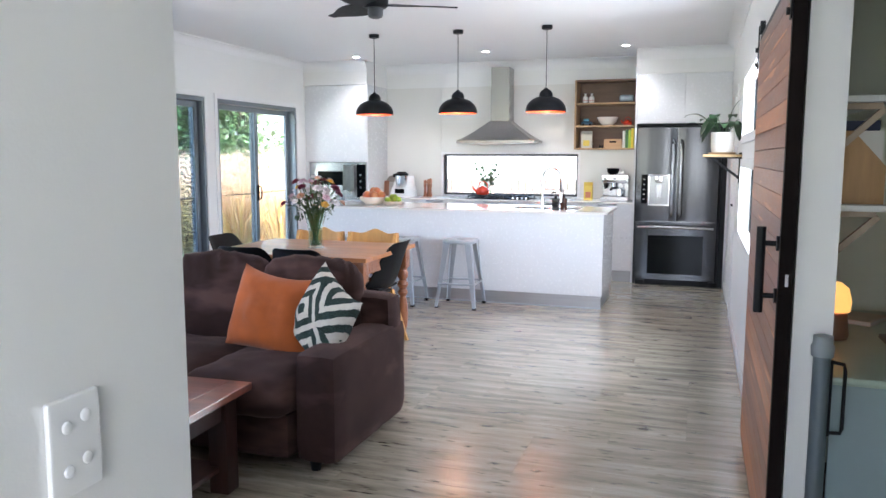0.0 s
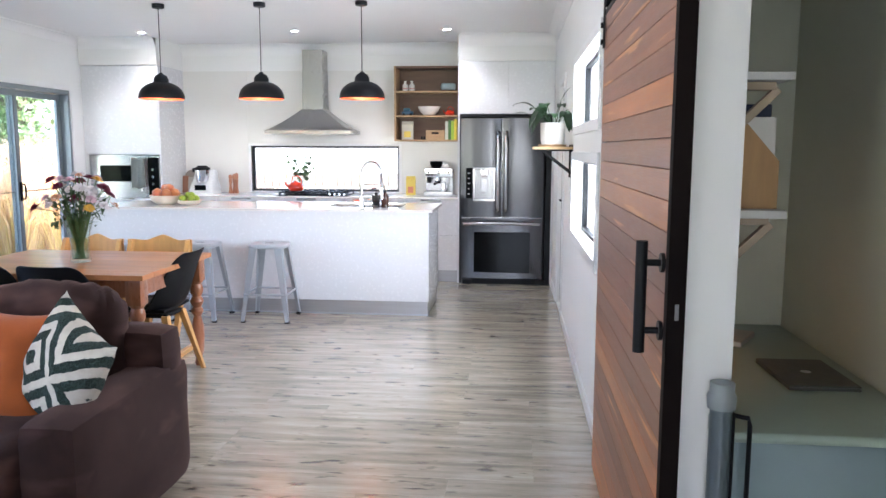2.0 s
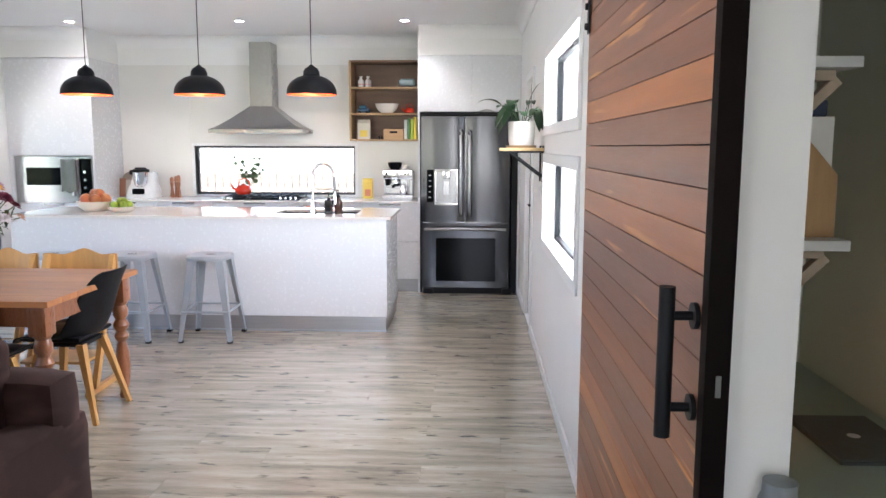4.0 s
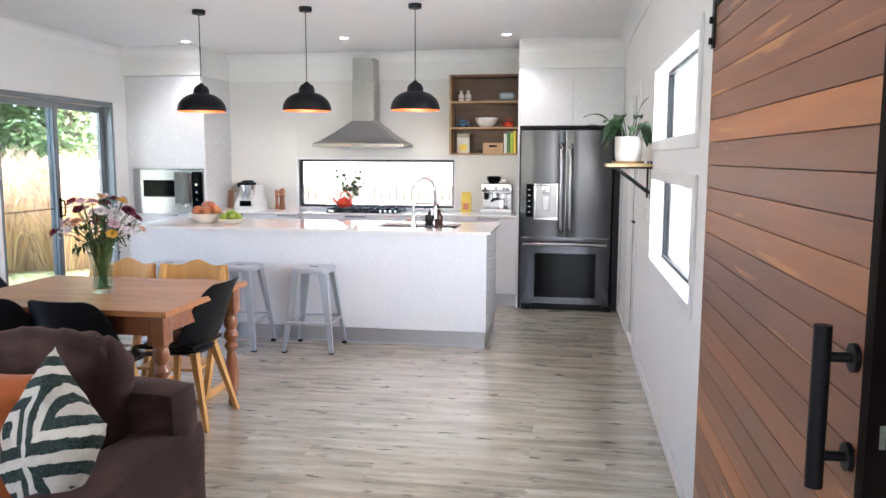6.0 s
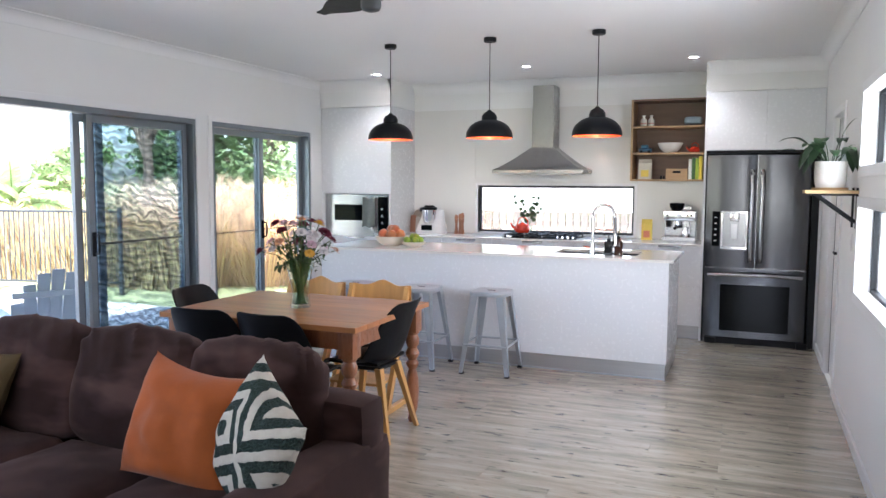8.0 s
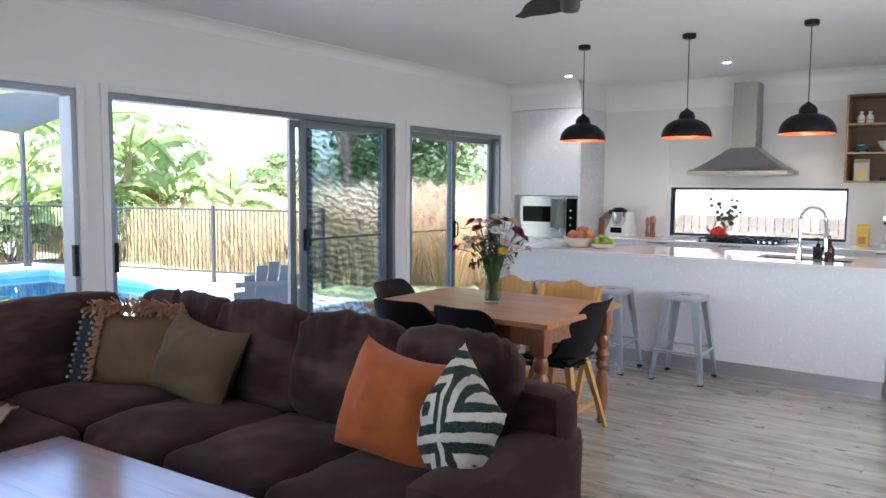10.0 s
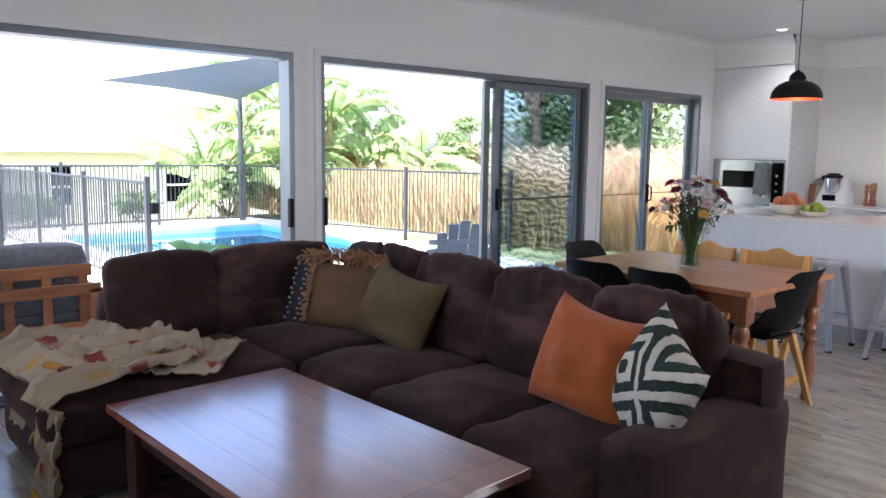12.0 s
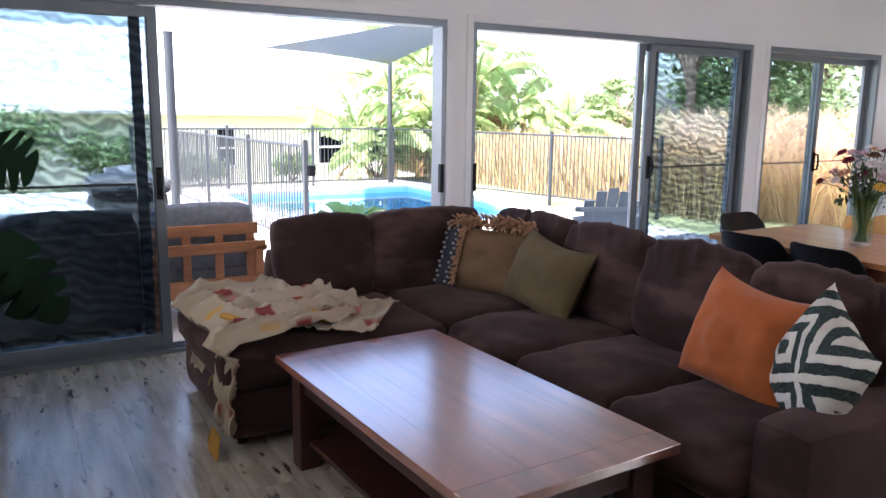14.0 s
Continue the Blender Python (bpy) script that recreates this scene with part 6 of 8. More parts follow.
part("seat_plate", box((-0.195, -0.12, 0.50), (0.195, 0.14, 0.518), 0.004), BEECH, hc)
part("foot_plate", box((-0.195, -0.20, 0.20), (0.195, 0.08, 0.218), 0.004), BEECH, hc)
part("crossbar", rod(bmesh.new(), (-0.2, 0.0, 0.3), (0.2, 0.0, 0.3), 0.006), CHROME, hc, "steel tie rod")
hc.matrix_world = pose(-2.55, 5.83, 0, 0, 0, 2)
copy_thing(hc, pose(-3.07, 5.83, 0, 0, 0, -2))

# ---- vase of flowers ----
vs = thing("flower_vase", "clear glass vase of mixed pink and burgundy flowers", "vase", pose(-2.68, 5.235, DZ))
part("glass", lathe(bmesh.new(), [(0, 0.001), (0.058, 0.001), (0.062, 0.012), (0.056, 0.05), (0.052, 0.10), (0.062, 0.18), (0.09, 0.275), (0.087, 0.275), (0.058, 0.18), (0.047, 0.10), (0.05, 0.05), (0.05, 0.022), (0, 0.02)], 32), VASEG, vs)
part("water", lathe(bmesh.new(), [(0, 0.023), (0.047, 0.023), (0.046, 0.10), (0.052, 0.15), (0, 0.15)], 24), glass("vase water", (0.80, 0.88, 0.80)), vs, "clear water")
STEM = mat("flower stem", (0.06, 0.11, 0.03), 0.5, var=0.3, rnd=0.3)
LEAFG = mat("bouquet leaf", (0.05, 0.095, 0.035), 0.5, var=0.35, scale=14, rnd=0.3)
FLC = [mat("white petal", (0.72, 0.66, 0.66), 0.6, var=0.1), mat("pale pink petal", (0.62, 0.42, 0.48), 0.6, var=0.12), mat("burgundy petal", (0.17, 0.012, 0.04), 0.6, var=0.25), mat("yellow petal", (0.72, 0.42, 0.06), 0.6, var=0.15), mat("peach petal", (0.68, 0.38, 0.24), 0.6, var=0.15)]


def bloom(p, nrm, r, layers, petals, rng):
    bm = bmesh.new()
    rot = Vector(nrm).to_track_quat("Z", "Y").to_matrix().to_4x4()
    for q in range(layers):
        lift = radians(10 + 62 * q / max(1, layers - 1))
        rr_ = r * (1 - 0.45 * q / layers)
        for k in range(petals):
            a = 2 * math.pi * (k + 0.5 * (q % 2)) / petals + rng.uniform(-0.15, 0.15)
            d = Vector((math.cos(a) * math.cos(lift), math.sin(a) * math.cos(lift), math.sin(lift)))
            s = Vector((-math.sin(a), math.cos(a), 0)) * rr_ * 0.26
            b0 = d * rr_ * 0.1
            m1 = d * rr_ * 0.65 + Vector((0, 0, 0.08 * rr_))
            e = d * rr_ + Vector((0, 0, -0.05 * rr_))
            f = [bm.verts.new(c) for c in (b0, m1 - s, e, m1 + s)]
            bm.faces.new(f)
    bmesh.ops.transform(bm, matrix=Matrix.Translation(p) @ rot, verts=bm.verts)
    return bm


rng = random.Random(77)
for k in range(36):
    a = k * 2.399 + rng.uniform(-0.3, 0.3)
    rad = 0.235 * math.sqrt((k + 0.8) / 36)
    z = 0.555 - 0.22 * (rad / 0.235) ** 2 + rng.uniform(-0.04, 0.03)
    p = Vector((rad * math.cos(a), rad * math.sin(a), z))
    b0 = Vector((-0.03 * math.cos(a), -0.03 * math.sin(a), 0.03))
    neck = Vector((0.045 * math.cos(a), 0.045 * math.sin(a), 0.26))
    st = part("stem", tube(bmesh.new(), [b0, neck, neck.lerp(p, 0.55) + Vector((0, 0, 0.02)), p], 0.0028, 5), STEM, vs)
    nrm = Vector((math.cos(a) * rad * 3.2, math.sin(a) * rad * 3.2, 0.8))
    kind = (0, 0, 1, 2, 0, 4, 2, 1, 3)[k % 9] if rad < 0.2 else (0, 3, 1, 2, 0, 4)[k % 6]
    r = {0: 0.036, 1: 0.032, 2: 0.042, 3: 0.034, 4: 0.03}[kind] * rng.uniform(0.85, 1.25)
    part("bloom", bloom(p, nrm, r, 3 if kind != 2 else 4, 11, rng), FLC[kind], vs, ("white", "pale pink", "burgundy", "yellow", "peach")[kind] + " bloom", smooth=False)
lf = bmesh.new()
for k in range(150):
    a = rng.uniform(0, 6.28)
    rad = rng.uniform(0.02, 0.17)
    z = rng.uniform(0.24, 0.44) - 0.05 * rad / 0.17
    b0 = Vector((rad * math.cos(a), rad * math.sin(a), z))
    blade_leaf(lf, b0, b0 + Vector((rng.uniform(-0.06, 0.06), rng.uniform(-0.06, 0.06), rng.uniform(-0.02, 0.06))), rng.uniform(0.012, 0.028), 0.008, 4)
part("foliage", lf, LEAFG, vs, "dense green bouquet foliage", smooth=False)
bb = bmesh.new()
for k in range(120):
    a, rad = rng.uniform(0, 6.28), rng.uniform(0.05, 0.24)
    p = Vector((rad * math.cos(a), rad * math.sin(a), 0.47 - 0.16 * (rad / 0.24) ** 2 + rng.uniform(-0.06, 0.06)))
    bmesh.ops.create_icosphere(bb, subdivisions=1, radius=rng.uniform(0.004, 0.008), matrix=Matrix.Translation(p))
tagged(part("filler_flowers", bb, FLC[0], vs), "tiny white filler flowers", kind="stuff")
lv = bmesh.new()
for k in range(40):
    a = rng.uniform(0, 6.28)
    tube(lv, [(0.03 * math.cos(a + 2), 0.03 * math.sin(a + 2), 0.025), (0.035 * math.cos(a), 0.035 * math.sin(a), 0.16), (0.07 * math.cos(a), 0.07 * math.sin(a), 0.29)], 0.0035, 5)
part("stem_bundle", lv, STEM, vs, "bundle of green stems")

# ---- barn door ----
BX0, BX1, BY0, BY1, BZ0, BZ1 = 0.360, 0.398, 2.662, 4.21, 0.012, 2.03
bd = thing("barn_door", "sliding barn door of reddish timber planks, slid open", "barn door")
part("backing_frame", box((BX0 + 0.018, BY0 + 0.038, BZ0), (BX1, BY1 - 0.002, BZ1)), DOOREDGE, bd, "dark stained backing frame")
part("edge_stile", box((BX0 - 0.003, BY0, BZ0 - 0.004), (BX1 + 0.004, BY0 + 0.037, BZ1 + 0.004), 0.002), DOOREDGE, bd, "dark stained closing edge")
hb = bmesh.new()
HYB, HXB = 2.735, BX0 - 0.056
rod(hb, (HXB, HYB, 0.945), (HXB, HYB, 1.232), 0.0150, seg=20)
for z in (1.002, 1.177):
    rod(hb, (HXB, HYB, z), (BX0 - 0.008, HYB, z), 0.009, seg=14)
    rod(hb, (BX0 - 0.009, HYB, z), (BX0, HYB, z), 0.025, seg=20)
part("pull_handle", hb, BLACK, bd, "black tubular pull handle")
for y in (BY0 + 0.035, BY1 - 0.03):
    bm = bmesh.new()
    bx(bm, (BX0 - 0.009, y - 0.02, 1.89), (BX0 - 0.0035, y + 0.02, 2.10), 0.002)
    hg = part("hanger_strap", bm, BLACK, bd, "black steel hanger strap")
    for z in (1.915, 1.985):
        part("bolt", rod(bmesh.new(), (BX0 - 0.006, y, z), (BX0 - 0.02, y, z), 0.012, seg=6), BLACK, hg)
    part("wheel", rod(bmesh.new(), (BX0 - 0.003, y, 2.093), (BX0 + 0.020, y, 2.093), 0.034, seg=24), BLACK, hg, "black roller wheel")
part("strike_plate", box((BX0 + 0.016, BY0 - 0.0012, 1.045), (BX0 + 0.026, BY0 + 0.001, 1.085)), STEEL, bd, "small steel latch plate")
rail = thing("door_rail", "black steel sliding rail above the barn door", "rail")
part("bar", box((BX0 + 0.004, 0.45, 2.038), (BX0 + 0.012, 4.24, 2.058), 0.001), BLACK, rail)
for k in range(5):
    part("standoff", rod(bmesh.new(), (BX0 + 0.0125, 0.6 + k * 0.88, 2.048), (XR, 0.6 + k * 0.88, 2.048), 0.012, seg=12), BLACK, rail)

# ---- study nook ----
structure("trim", box((XR + 0.0, 2.6985, 0), (XR + 0.12, 2.7025, 1.98)), WALL, "painted end of the wall beside the barn door", "jamb")
SAGE = mat("sage desk laminate", (0.37, 0.45, 0.385), 0.35, var=0.05)
SAGEB = mat("blue grey desk front", (0.25, 0.32, 0.34), 0.45, var=0.05)
dk = thing("built_in_desk", "sage green built in desk in the study nook", "desk")
part("desktop", box((0.532, 2.69, 0.725), (1.078, 3.958, 0.752), 0.012, seg=3), SAGE, dk)
part("front_panel", box((0.54, 2.715, 0.0), (1.078, 2.733, 0.724), 0.002), SAGEB, dk, "blue grey front panel")
lap = thing("laptop", "closed grey aluminium laptop on the desk", "laptop", pose(0.905, 3.215, 0.752, 0, 0, 91))
LAPM = mat("laptop aluminium", (0.13, 0.13, 0.13), 0.4, metal=0.5, var=0.03)
part("base", box((-0.15, -0.105, 0.0), (0.15, 0.105, 0.009), 0.003), LAPM, lap)
part("lid", box((-0.15, -0.105, 0.010), (0.15, 0.105, 0.016), 0.003), LAPM, lap)
part("emblem", rod(bmesh.new(), (0, 0, 0.016), (0, 0, 0.0164), 0.016, seg=18), TRIM, lap, "small bright round emblem")
bk = thing("notebook", "cream notebook lying on the desk", "book", pose(0.79, 3.68, 0.752, 0, 0, -30))
part("cover", box((-0.075, -0.1, 0), (0.075, 0.1, 0.022), 0.004), mat("cream cover", (0.55, 0.47, 0.40), 0.6), bk)
part("pages", box((-0.072, -0.1005, 0.004), (0.0755, 0.097, 0.018)), CERAM, bk)
lmp = thing("desk_lamp", "small glowing amber lamp on the desk", "lamp", pose(0.622, 3.30, 0.752))
part("base", lathe(bmesh.new(), [(0, 0), (0.055, 0), (0.06, 0.02), (0.05, 0.105), (0, 0.109)], 20), SHELFW, lmp)
part("shade", lathe(bmesh.new(), [(0.06, 0.11), (0.064, 0.15), (0.052, 0.20), (0.025, 0.222), (0, 0.225)], 24), mat("lit amber glass", (1.0, 0.50, 0.12), 0.4, emit=0.14), lmp, "glowing amber glass shade")
RAWT = mat("raw bracket timber", (0.42, 0.33, 0.24), 0.6, var=0.2, scale=5)
WSH = mat("white shelf board", (0.72, 0.72, 0.70), 0.4, var=0.03)
for z in (1.277, 1.643):
    s = thing("nook_shelf", "white shelf on raw timber brackets in the nook", "shelf", group="nook shelves")
    part("board", box((0.532, 2.90, z), (0.71, 3.956, z + 0.022), 0.002), WSH, s)
    for y in (2.95, 3.70):
        bm = bmesh.new()
        bx(bm, (0.532, y, z - 0.022), (0.68, y + 0.03, z - 0.0005), 0.002)
        bx(bm, (0.532, y, z - 0.165), (0.554, y + 0.03, z - 0.022), 0.002)
        bx(bm, (-0.011, 0.002, -0.10), (0.011, 0.028, 0.10), 0.002, Matrix.Translation((0.617, y, z - 0.09)) @ pose(0, 0, 0, 0, 45))
        part("bracket", bm, RAWT, s, "raw timber bracket")
mf = thing("magazine_file", "plywood magazine file holding white papers", "magazine file", pose(0.535, 2.955, 1.2995))
bm = bmesh.new()
q = [(0, 0), (0.165, 0), (0.165, 0.13), (0.06, 0.25), (0, 0.25)]
for y in (0.0, 0.085):
    f = [bm.verts.new((a, y, b)) for a, b in q] + [bm.verts.new((a, y + 0.006, b)) for a, b in q]
    bm.faces.new(list(reversed(f[:5])))
    bm.faces.new(f[5:])
    for k in range(5):
        bm.faces.new((f[k], f[(k + 1) % 5], f[5 + (k + 1) % 5], f[5 + k]))
part("sides", bm, mat("ply", (0.44, 0.26, 0.11), 0.5, var=0.15, stretch=(8, 8, 1)), mf, smooth=False)
part("end_wall", box((0.159, 0.006, 0.0), (0.165, 0.085, 0.13)), SHELFE, mf)
part("paper", box((0.01, 0.010, 0.004), (0.155, 0.08, 0.25)), CERAM, mf, "white papers")
part("binder", box((0.03, 0.02, 0.25), (0.145, 0.07, 0.285), 0.004), mat("navy binder", (0.02, 0.03, 0.07), 0.5), mf, "navy binder edge")

# ---- safety gate at the jamb ----
gt = thing("retractable_gate", "grey retractable safety gate tube with black latch", "safety gate", pose(0.497, 2.655, 0))
part("housing", rod(bmesh.new(), (0, 0, 0.03), (0, 0, 0.83), 0.027, seg=24), mat("grey gate tube", (0.11, 0.135, 0.15), 0.35, metal=0.4), gt)
part("cap", lathe(bmesh.new(), [(0.034, 0.83), (0.036, 0.86), (0.03, 0.872), (0.03, 0.895), (0.012, 0.90), (0, 0.90)], 20), mat("grey cap", (0.20, 0.225, 0.235), 0.4), gt, "grey locking cap")
part("foot_cap", rod(bmesh.new(), (0, 0, 0), (0, 0, 0.03), 0.034, seg=20), BLACKP, gt)
bm = bmesh.new()
tube(bm, [(0.02, -0.005, 0.815), (0.062, -0.015, 0.81), (0.066, -0.016, 0.79), (0.066, -0.016, 0.60), (0.062, -0.015, 0.585), (0.03, -0.005, 0.58)], 0.006, 8)
bx(bm, (0.022, -0.014, 0.57), (0.032, 0.006, 0.82), 0.002)
part("latch_handle", bm, BLACKP, gt, "black plastic latch handle")
part("wall_bracket", box((-0.02, 0.02, 0.76), (0.03, 0.043, 0.80), 0.003), mat("grey bracket", (0.4, 0.43, 0.45), 0.4), gt)

# ---- switch plate in the hall ----
sp = thing("light_switch", "white four gang light switch on the hall wall", "light switch")
part("plate", box((-0.55, 0.622, 1.085), (-0.541, 0.697, 1.198), 0.004), TRIM, sp)
for y, z in ((0.646, 1.165), (0.673, 1.172), (0.646, 1.115), (0.673, 1.122)):
    part("button", lathe(bmesh.new(), [(0.0, 0.0025), (0.0055, 0.0025), (0.007, 0.0015), (0.0075, 0.0)], 16, Matrix.Translation((-0.541, y, z)) @ pose(0, 0, 0, 0, 90)), TRIM, sp, "small round push button")

# ---- monstera by the door ----
LEAFM = mat("deep green monstera leaf", (0.006, 0.016, 0.008), 0.7, var=0.3, scale=10, spec=0.04)
mo = thing("monstera", "dark split leaf monstera in a pot", "pot plant", pose(-3.6, 0.93, 0))
part("pot", lathe(bmesh.new(), [(0, 0), (0.045, 0), (0.058, 0.24), (0.052, 0.24), (0.048, 0.21), (0, 0.21)], 24), BLACKP, mo, "slim dark planter")


def split_leaf(bm, base, tip, width, droop, cuts=5):
    base, tip = Vector(base), Vector(tip)
    ax = tip - base
    side = ax.cross(Vector((1.0, 0.1, 0.1))).normalized()
    n = cuts * 4
    mid = [base + ax * (i / n) + Vector((0, 0, droop * math.sin(math.pi * i / n))) for i in range(n + 1)]
    mv = [bm.verts.new(p) for p in mid]
    for sgn in (-1, 1):
        ed = []
        for i in range(n + 1):
            u = i / n
            w = width / 2 * (math.sin(math.pi * min(1, 0.12 + 0.88 * u)) ** 0.6)
            if i % 4 == 3 and 0.15 < u < 0.92:
                w *= 0.30
            ed.append(bm.verts.new(mid[i] + side * sgn * w + ax.normalized() * w * 0.35))
        for i in range(n):
            bm.faces.new((mv[i], mv[i + 1], ed[i + 1], ed[i]))


for k, (el, tp, w) in enumerate((((0.0, 0.07, 1.29), (0.03, 0.275, 1.21), 0.24), ((0.02, 0.11, 0.98), (0.06, 0.33, 0.60), 0.22), ((-0.03, 0.09, 0.96), (0.0, 0.21, 0.62), 0.22), ((-0.15, 0.02, 1.1), (-0.36, 0.06, 1.2), 0.2), ((0.0, 0.05, 1.15), (0.05, 0.06, 1.45), 0.2))):
    bm = tube(bmesh.new(), [(0.01 * k, 0, 0.2), (el[0] * 0.6, el[1] * 0.6, 0.7), el], 0.006, 6)
    split_leaf(bm, el, tp, w, 0.02)
    part("leaf", bm, LEAFM, mo, smooth=False)

# ---- outside materials ----
def leafy(name, col, rough=0.5, rnd=0.35, glow=0.45):
    """A leaf that lets some light through; tone varies leaf by leaf."""
    m, nt, bsdf = nodes_of(name)
    n, l = nt.nodes, nt.links
    geo = n.new("ShaderNodeNewGeometry")
    hsv = n.new("ShaderNodeHueSaturation")
    hsv.inputs["Color"].default_value = rgba(col)
    mr = n.new("ShaderNodeMapRange")
    mr.inputs["To Min"].default_value, mr.inputs["To Max"].default_value = 1 - rnd, 1 + rnd
    l.new(geo.outputs["Random Per Island"], mr.inputs["Value"])
    l.new(mr.outputs[0], hsv.inputs["Value"])
    hm = n.new("ShaderNodeMapRange")
    hm.inputs["To Min"].default_value, hm.inputs["To Max"].default_value = 0.47, 0.53
    l.new(geo.outputs["Random Per Island"], hm.inputs["Value"])
    l.new(hm.outputs[0], hsv.inputs["Hue"])
    l.new(hsv.outputs[0], bsdf.inputs["Base Color"])
    bsdf.inputs["Roughness"].default_value = rough
    tr = n.new("ShaderNodeBsdfTranslucent")
    l.new(hsv.outputs[0], tr.inputs[0])
    mx = n.new("ShaderNodeMixShader")
    mx.inputs[0].default_value = glow
    l.new(bsdf.outputs[0], mx.inputs[1])
    l.new(tr.outputs[0], mx.inputs[2])
    l.new(mx.outputs[0], n["Material Output"].inputs[0])
    return m


GRASS = mat("lawn", (0.22, 0.24, 0.12), 0.9, var=0.35, scale=1.2, bump=0.5, bscale=60)
PAVE = mat("pale pool paving", (0.60, 0.57, 0.53), 0.7, var=0.10, scale=2.5, bump=0.1, bscale=40)
POOLT = mat("blue pool lining", (0.20, 0.52, 0.70), 0.4, var=0.15, scale=3)
LEAFB = leafy("banana leaf", (0.33, 0.43, 0.19), 0.35, 0.3, 0.55)
LEAFD = leafy("dry banana leaf", (0.40, 0.27, 0.12), 0.8, 0.3, 0.4)
BSTEM = mat("banana stem", (0.24, 0.20, 0.10), 0.7, var=0.3)
LEAFT = leafy("tree leaf", (0.25, 0.34, 0.15), 0.5, 0.4, 0.55)
LEAFS = leafy("shrub leaf", (0.17, 0.25, 0.11))
REED = leafy("dry reed", (0.44, 0.35, 0.20), 0.8, 0.4, 0.3)
PLUME = leafy("russet plume", (0.80, 0.58, 0.42), 0.9, 0.35, 0.4)
STRAW = leafy("straw coloured grass", (0.66, 0.50, 0.30), 0.8, 0.35, 0.4)
BARK = mat("bark", (0.12, 0.09, 0.065), 0.9, var=0.4, scale=6, bump=0.6, bscale=20)
FENCEM = mat("charcoal fence paint", (0.03, 0.038, 0.045), 0.45)

# ---- ground, paving, pool ----
PX0, PX1, PY0, PY1 = -14.6, -9.6, 4.6, 8.5
bm = bmesh.new()
gx = [-900, -300, -80, -40, -30, -26, -22, -18, PX0, PX1, 5, 20, 60, 300, 900]
gy = [-900, -300, -80, -20, -4, PY0, PY1, 12, 18, 30, 80, 300, 900]


def ground_z(x):
    return -0.24 if x > -17.9 else (-0.24 - 1.0 * min(1.0, (-17.9 - x) / 8.0))


gv = {(i, j): bm.verts.new((x, y, ground_z(x))) for i, x in enumerate(gx) for j, y in enumerate(gy)}
for i in range(len(gx) - 1):
    for j in range(len(gy) - 1):
        if gx[i] == PX0 and gy[j] == PY0:
            continue
        bm.faces.new((gv[i, j], gv[i + 1, j], gv[i + 1, j + 1], gv[i, j + 1]))
structure("ground", bm, GRASS, "green lawn and garden ground around the house", "ground")
bm = bmesh.new()
PO = 0.004
for lo, hi in (((-16.2, -3), (PX0, 9.3)), ((PX1, -3), (XL - 0.17, 9.3)), ((PX0, -3), (PX1, PY0)), ((PX0, PY1), (PX1, 9.3))):
    bx(bm, (*lo, -0.30), (*hi, -0.15))
structure("pavement", bm, PAVE, "pale stone paving around the pool and patio", "paving")
pool = thing("swimming_pool", "rectangular swimming pool with clear blue water", "swimming pool", kind="structure")
bm = box((PX0 + 0.005, PY0 + 0.005, -1.5), (PX1 - 0.005, PY1 - 0.005, -0.152))
bm.faces.remove(max(bm.faces, key=lambda f: f.calc_center_median().z))
part("pool_shell", bm, POOLT, pool)
part("water_surface", box((PX0 + 0.008, PY0 + 0.008, -0.24), (PX1 - 0.008, PY1 - 0.008, -0.238)), glass("pool water", (0.72, 0.92, 0.97), 0.02), pool, "still blue water")
bm = bmesh.new()
w = 0.3
for lo, hi in (((PX0 - w, PY0 - w), (PX1 + w, PY0)), ((PX0 - w, PY1), (PX1 + w, PY1 + w)), ((PX0 - w, PY0), (PX0, PY1)), ((PX1, PY0), (PX1 + w, PY1))):
    bx(bm, (*lo, -0.149), (*hi, -0.11), 0.008)
part("coping", bm, mat("pale coping stone", (0.58, 0.56, 0.52), 0.6), pool, "pale stone coping")


# ---- pool fence ----
def fence(p, q, label, step=1.9, bar=0.085, base=-0.15, gate=False):
    f = thing("pool_fence", label, "fence", group="pool fences")
    p, q = Vector((*p, base)), Vector((*q, base))
    d = q - p
    n = max(1, round(d.length / step))
    for k in range(n + 1):
        c = p + d * k / n
        part("post", box((c.x - 0.027, c.y - 0.027, base - 0.09), (c.x + 0.027, c.y + 0.027, base + 1.27), 0.004), FENCEM, f)
    for z in (base + 0.10, base + 1.20):
        part("rail", rod(bmesh.new(), p + Vector((0, 0, z - base)), q + Vector((0, 0, z - base)), 0.017, seg=6), FENCEM, f)
    me = None
    k = bar
    u = d.normalized()
    while k < d.length:
        c = p + u * k
        if me is None:
            me = part("bar", rod(bmesh.new(), (0, 0, 0.10), (0, 0, 1.20), 0.009, seg=6), FENCEM, f)
            ob, me = me, me.data
        else:
            ob = new("bar", me)
            ob.parent = f
        ob.location = (c.x, c.y, base)
        k += bar
    return f


fence((-15.6, 8.63), (-9.2, 10.32), "charcoal vertical bar pool fence beside the reeds")
fence((-15.6, 3.2), (-15.6, 8.55), "charcoal vertical bar pool fence before the neighbour")
g = fence((-8.45, 4.05), (-14.3, 3.75), "charcoal vertical bar pool fence with a gate")
part("gate_latch", box((-8.52, 4.06, 0.72), (-8.36, 4.14, 0.84), 0.01), BLACKP, g, "black gate latch")


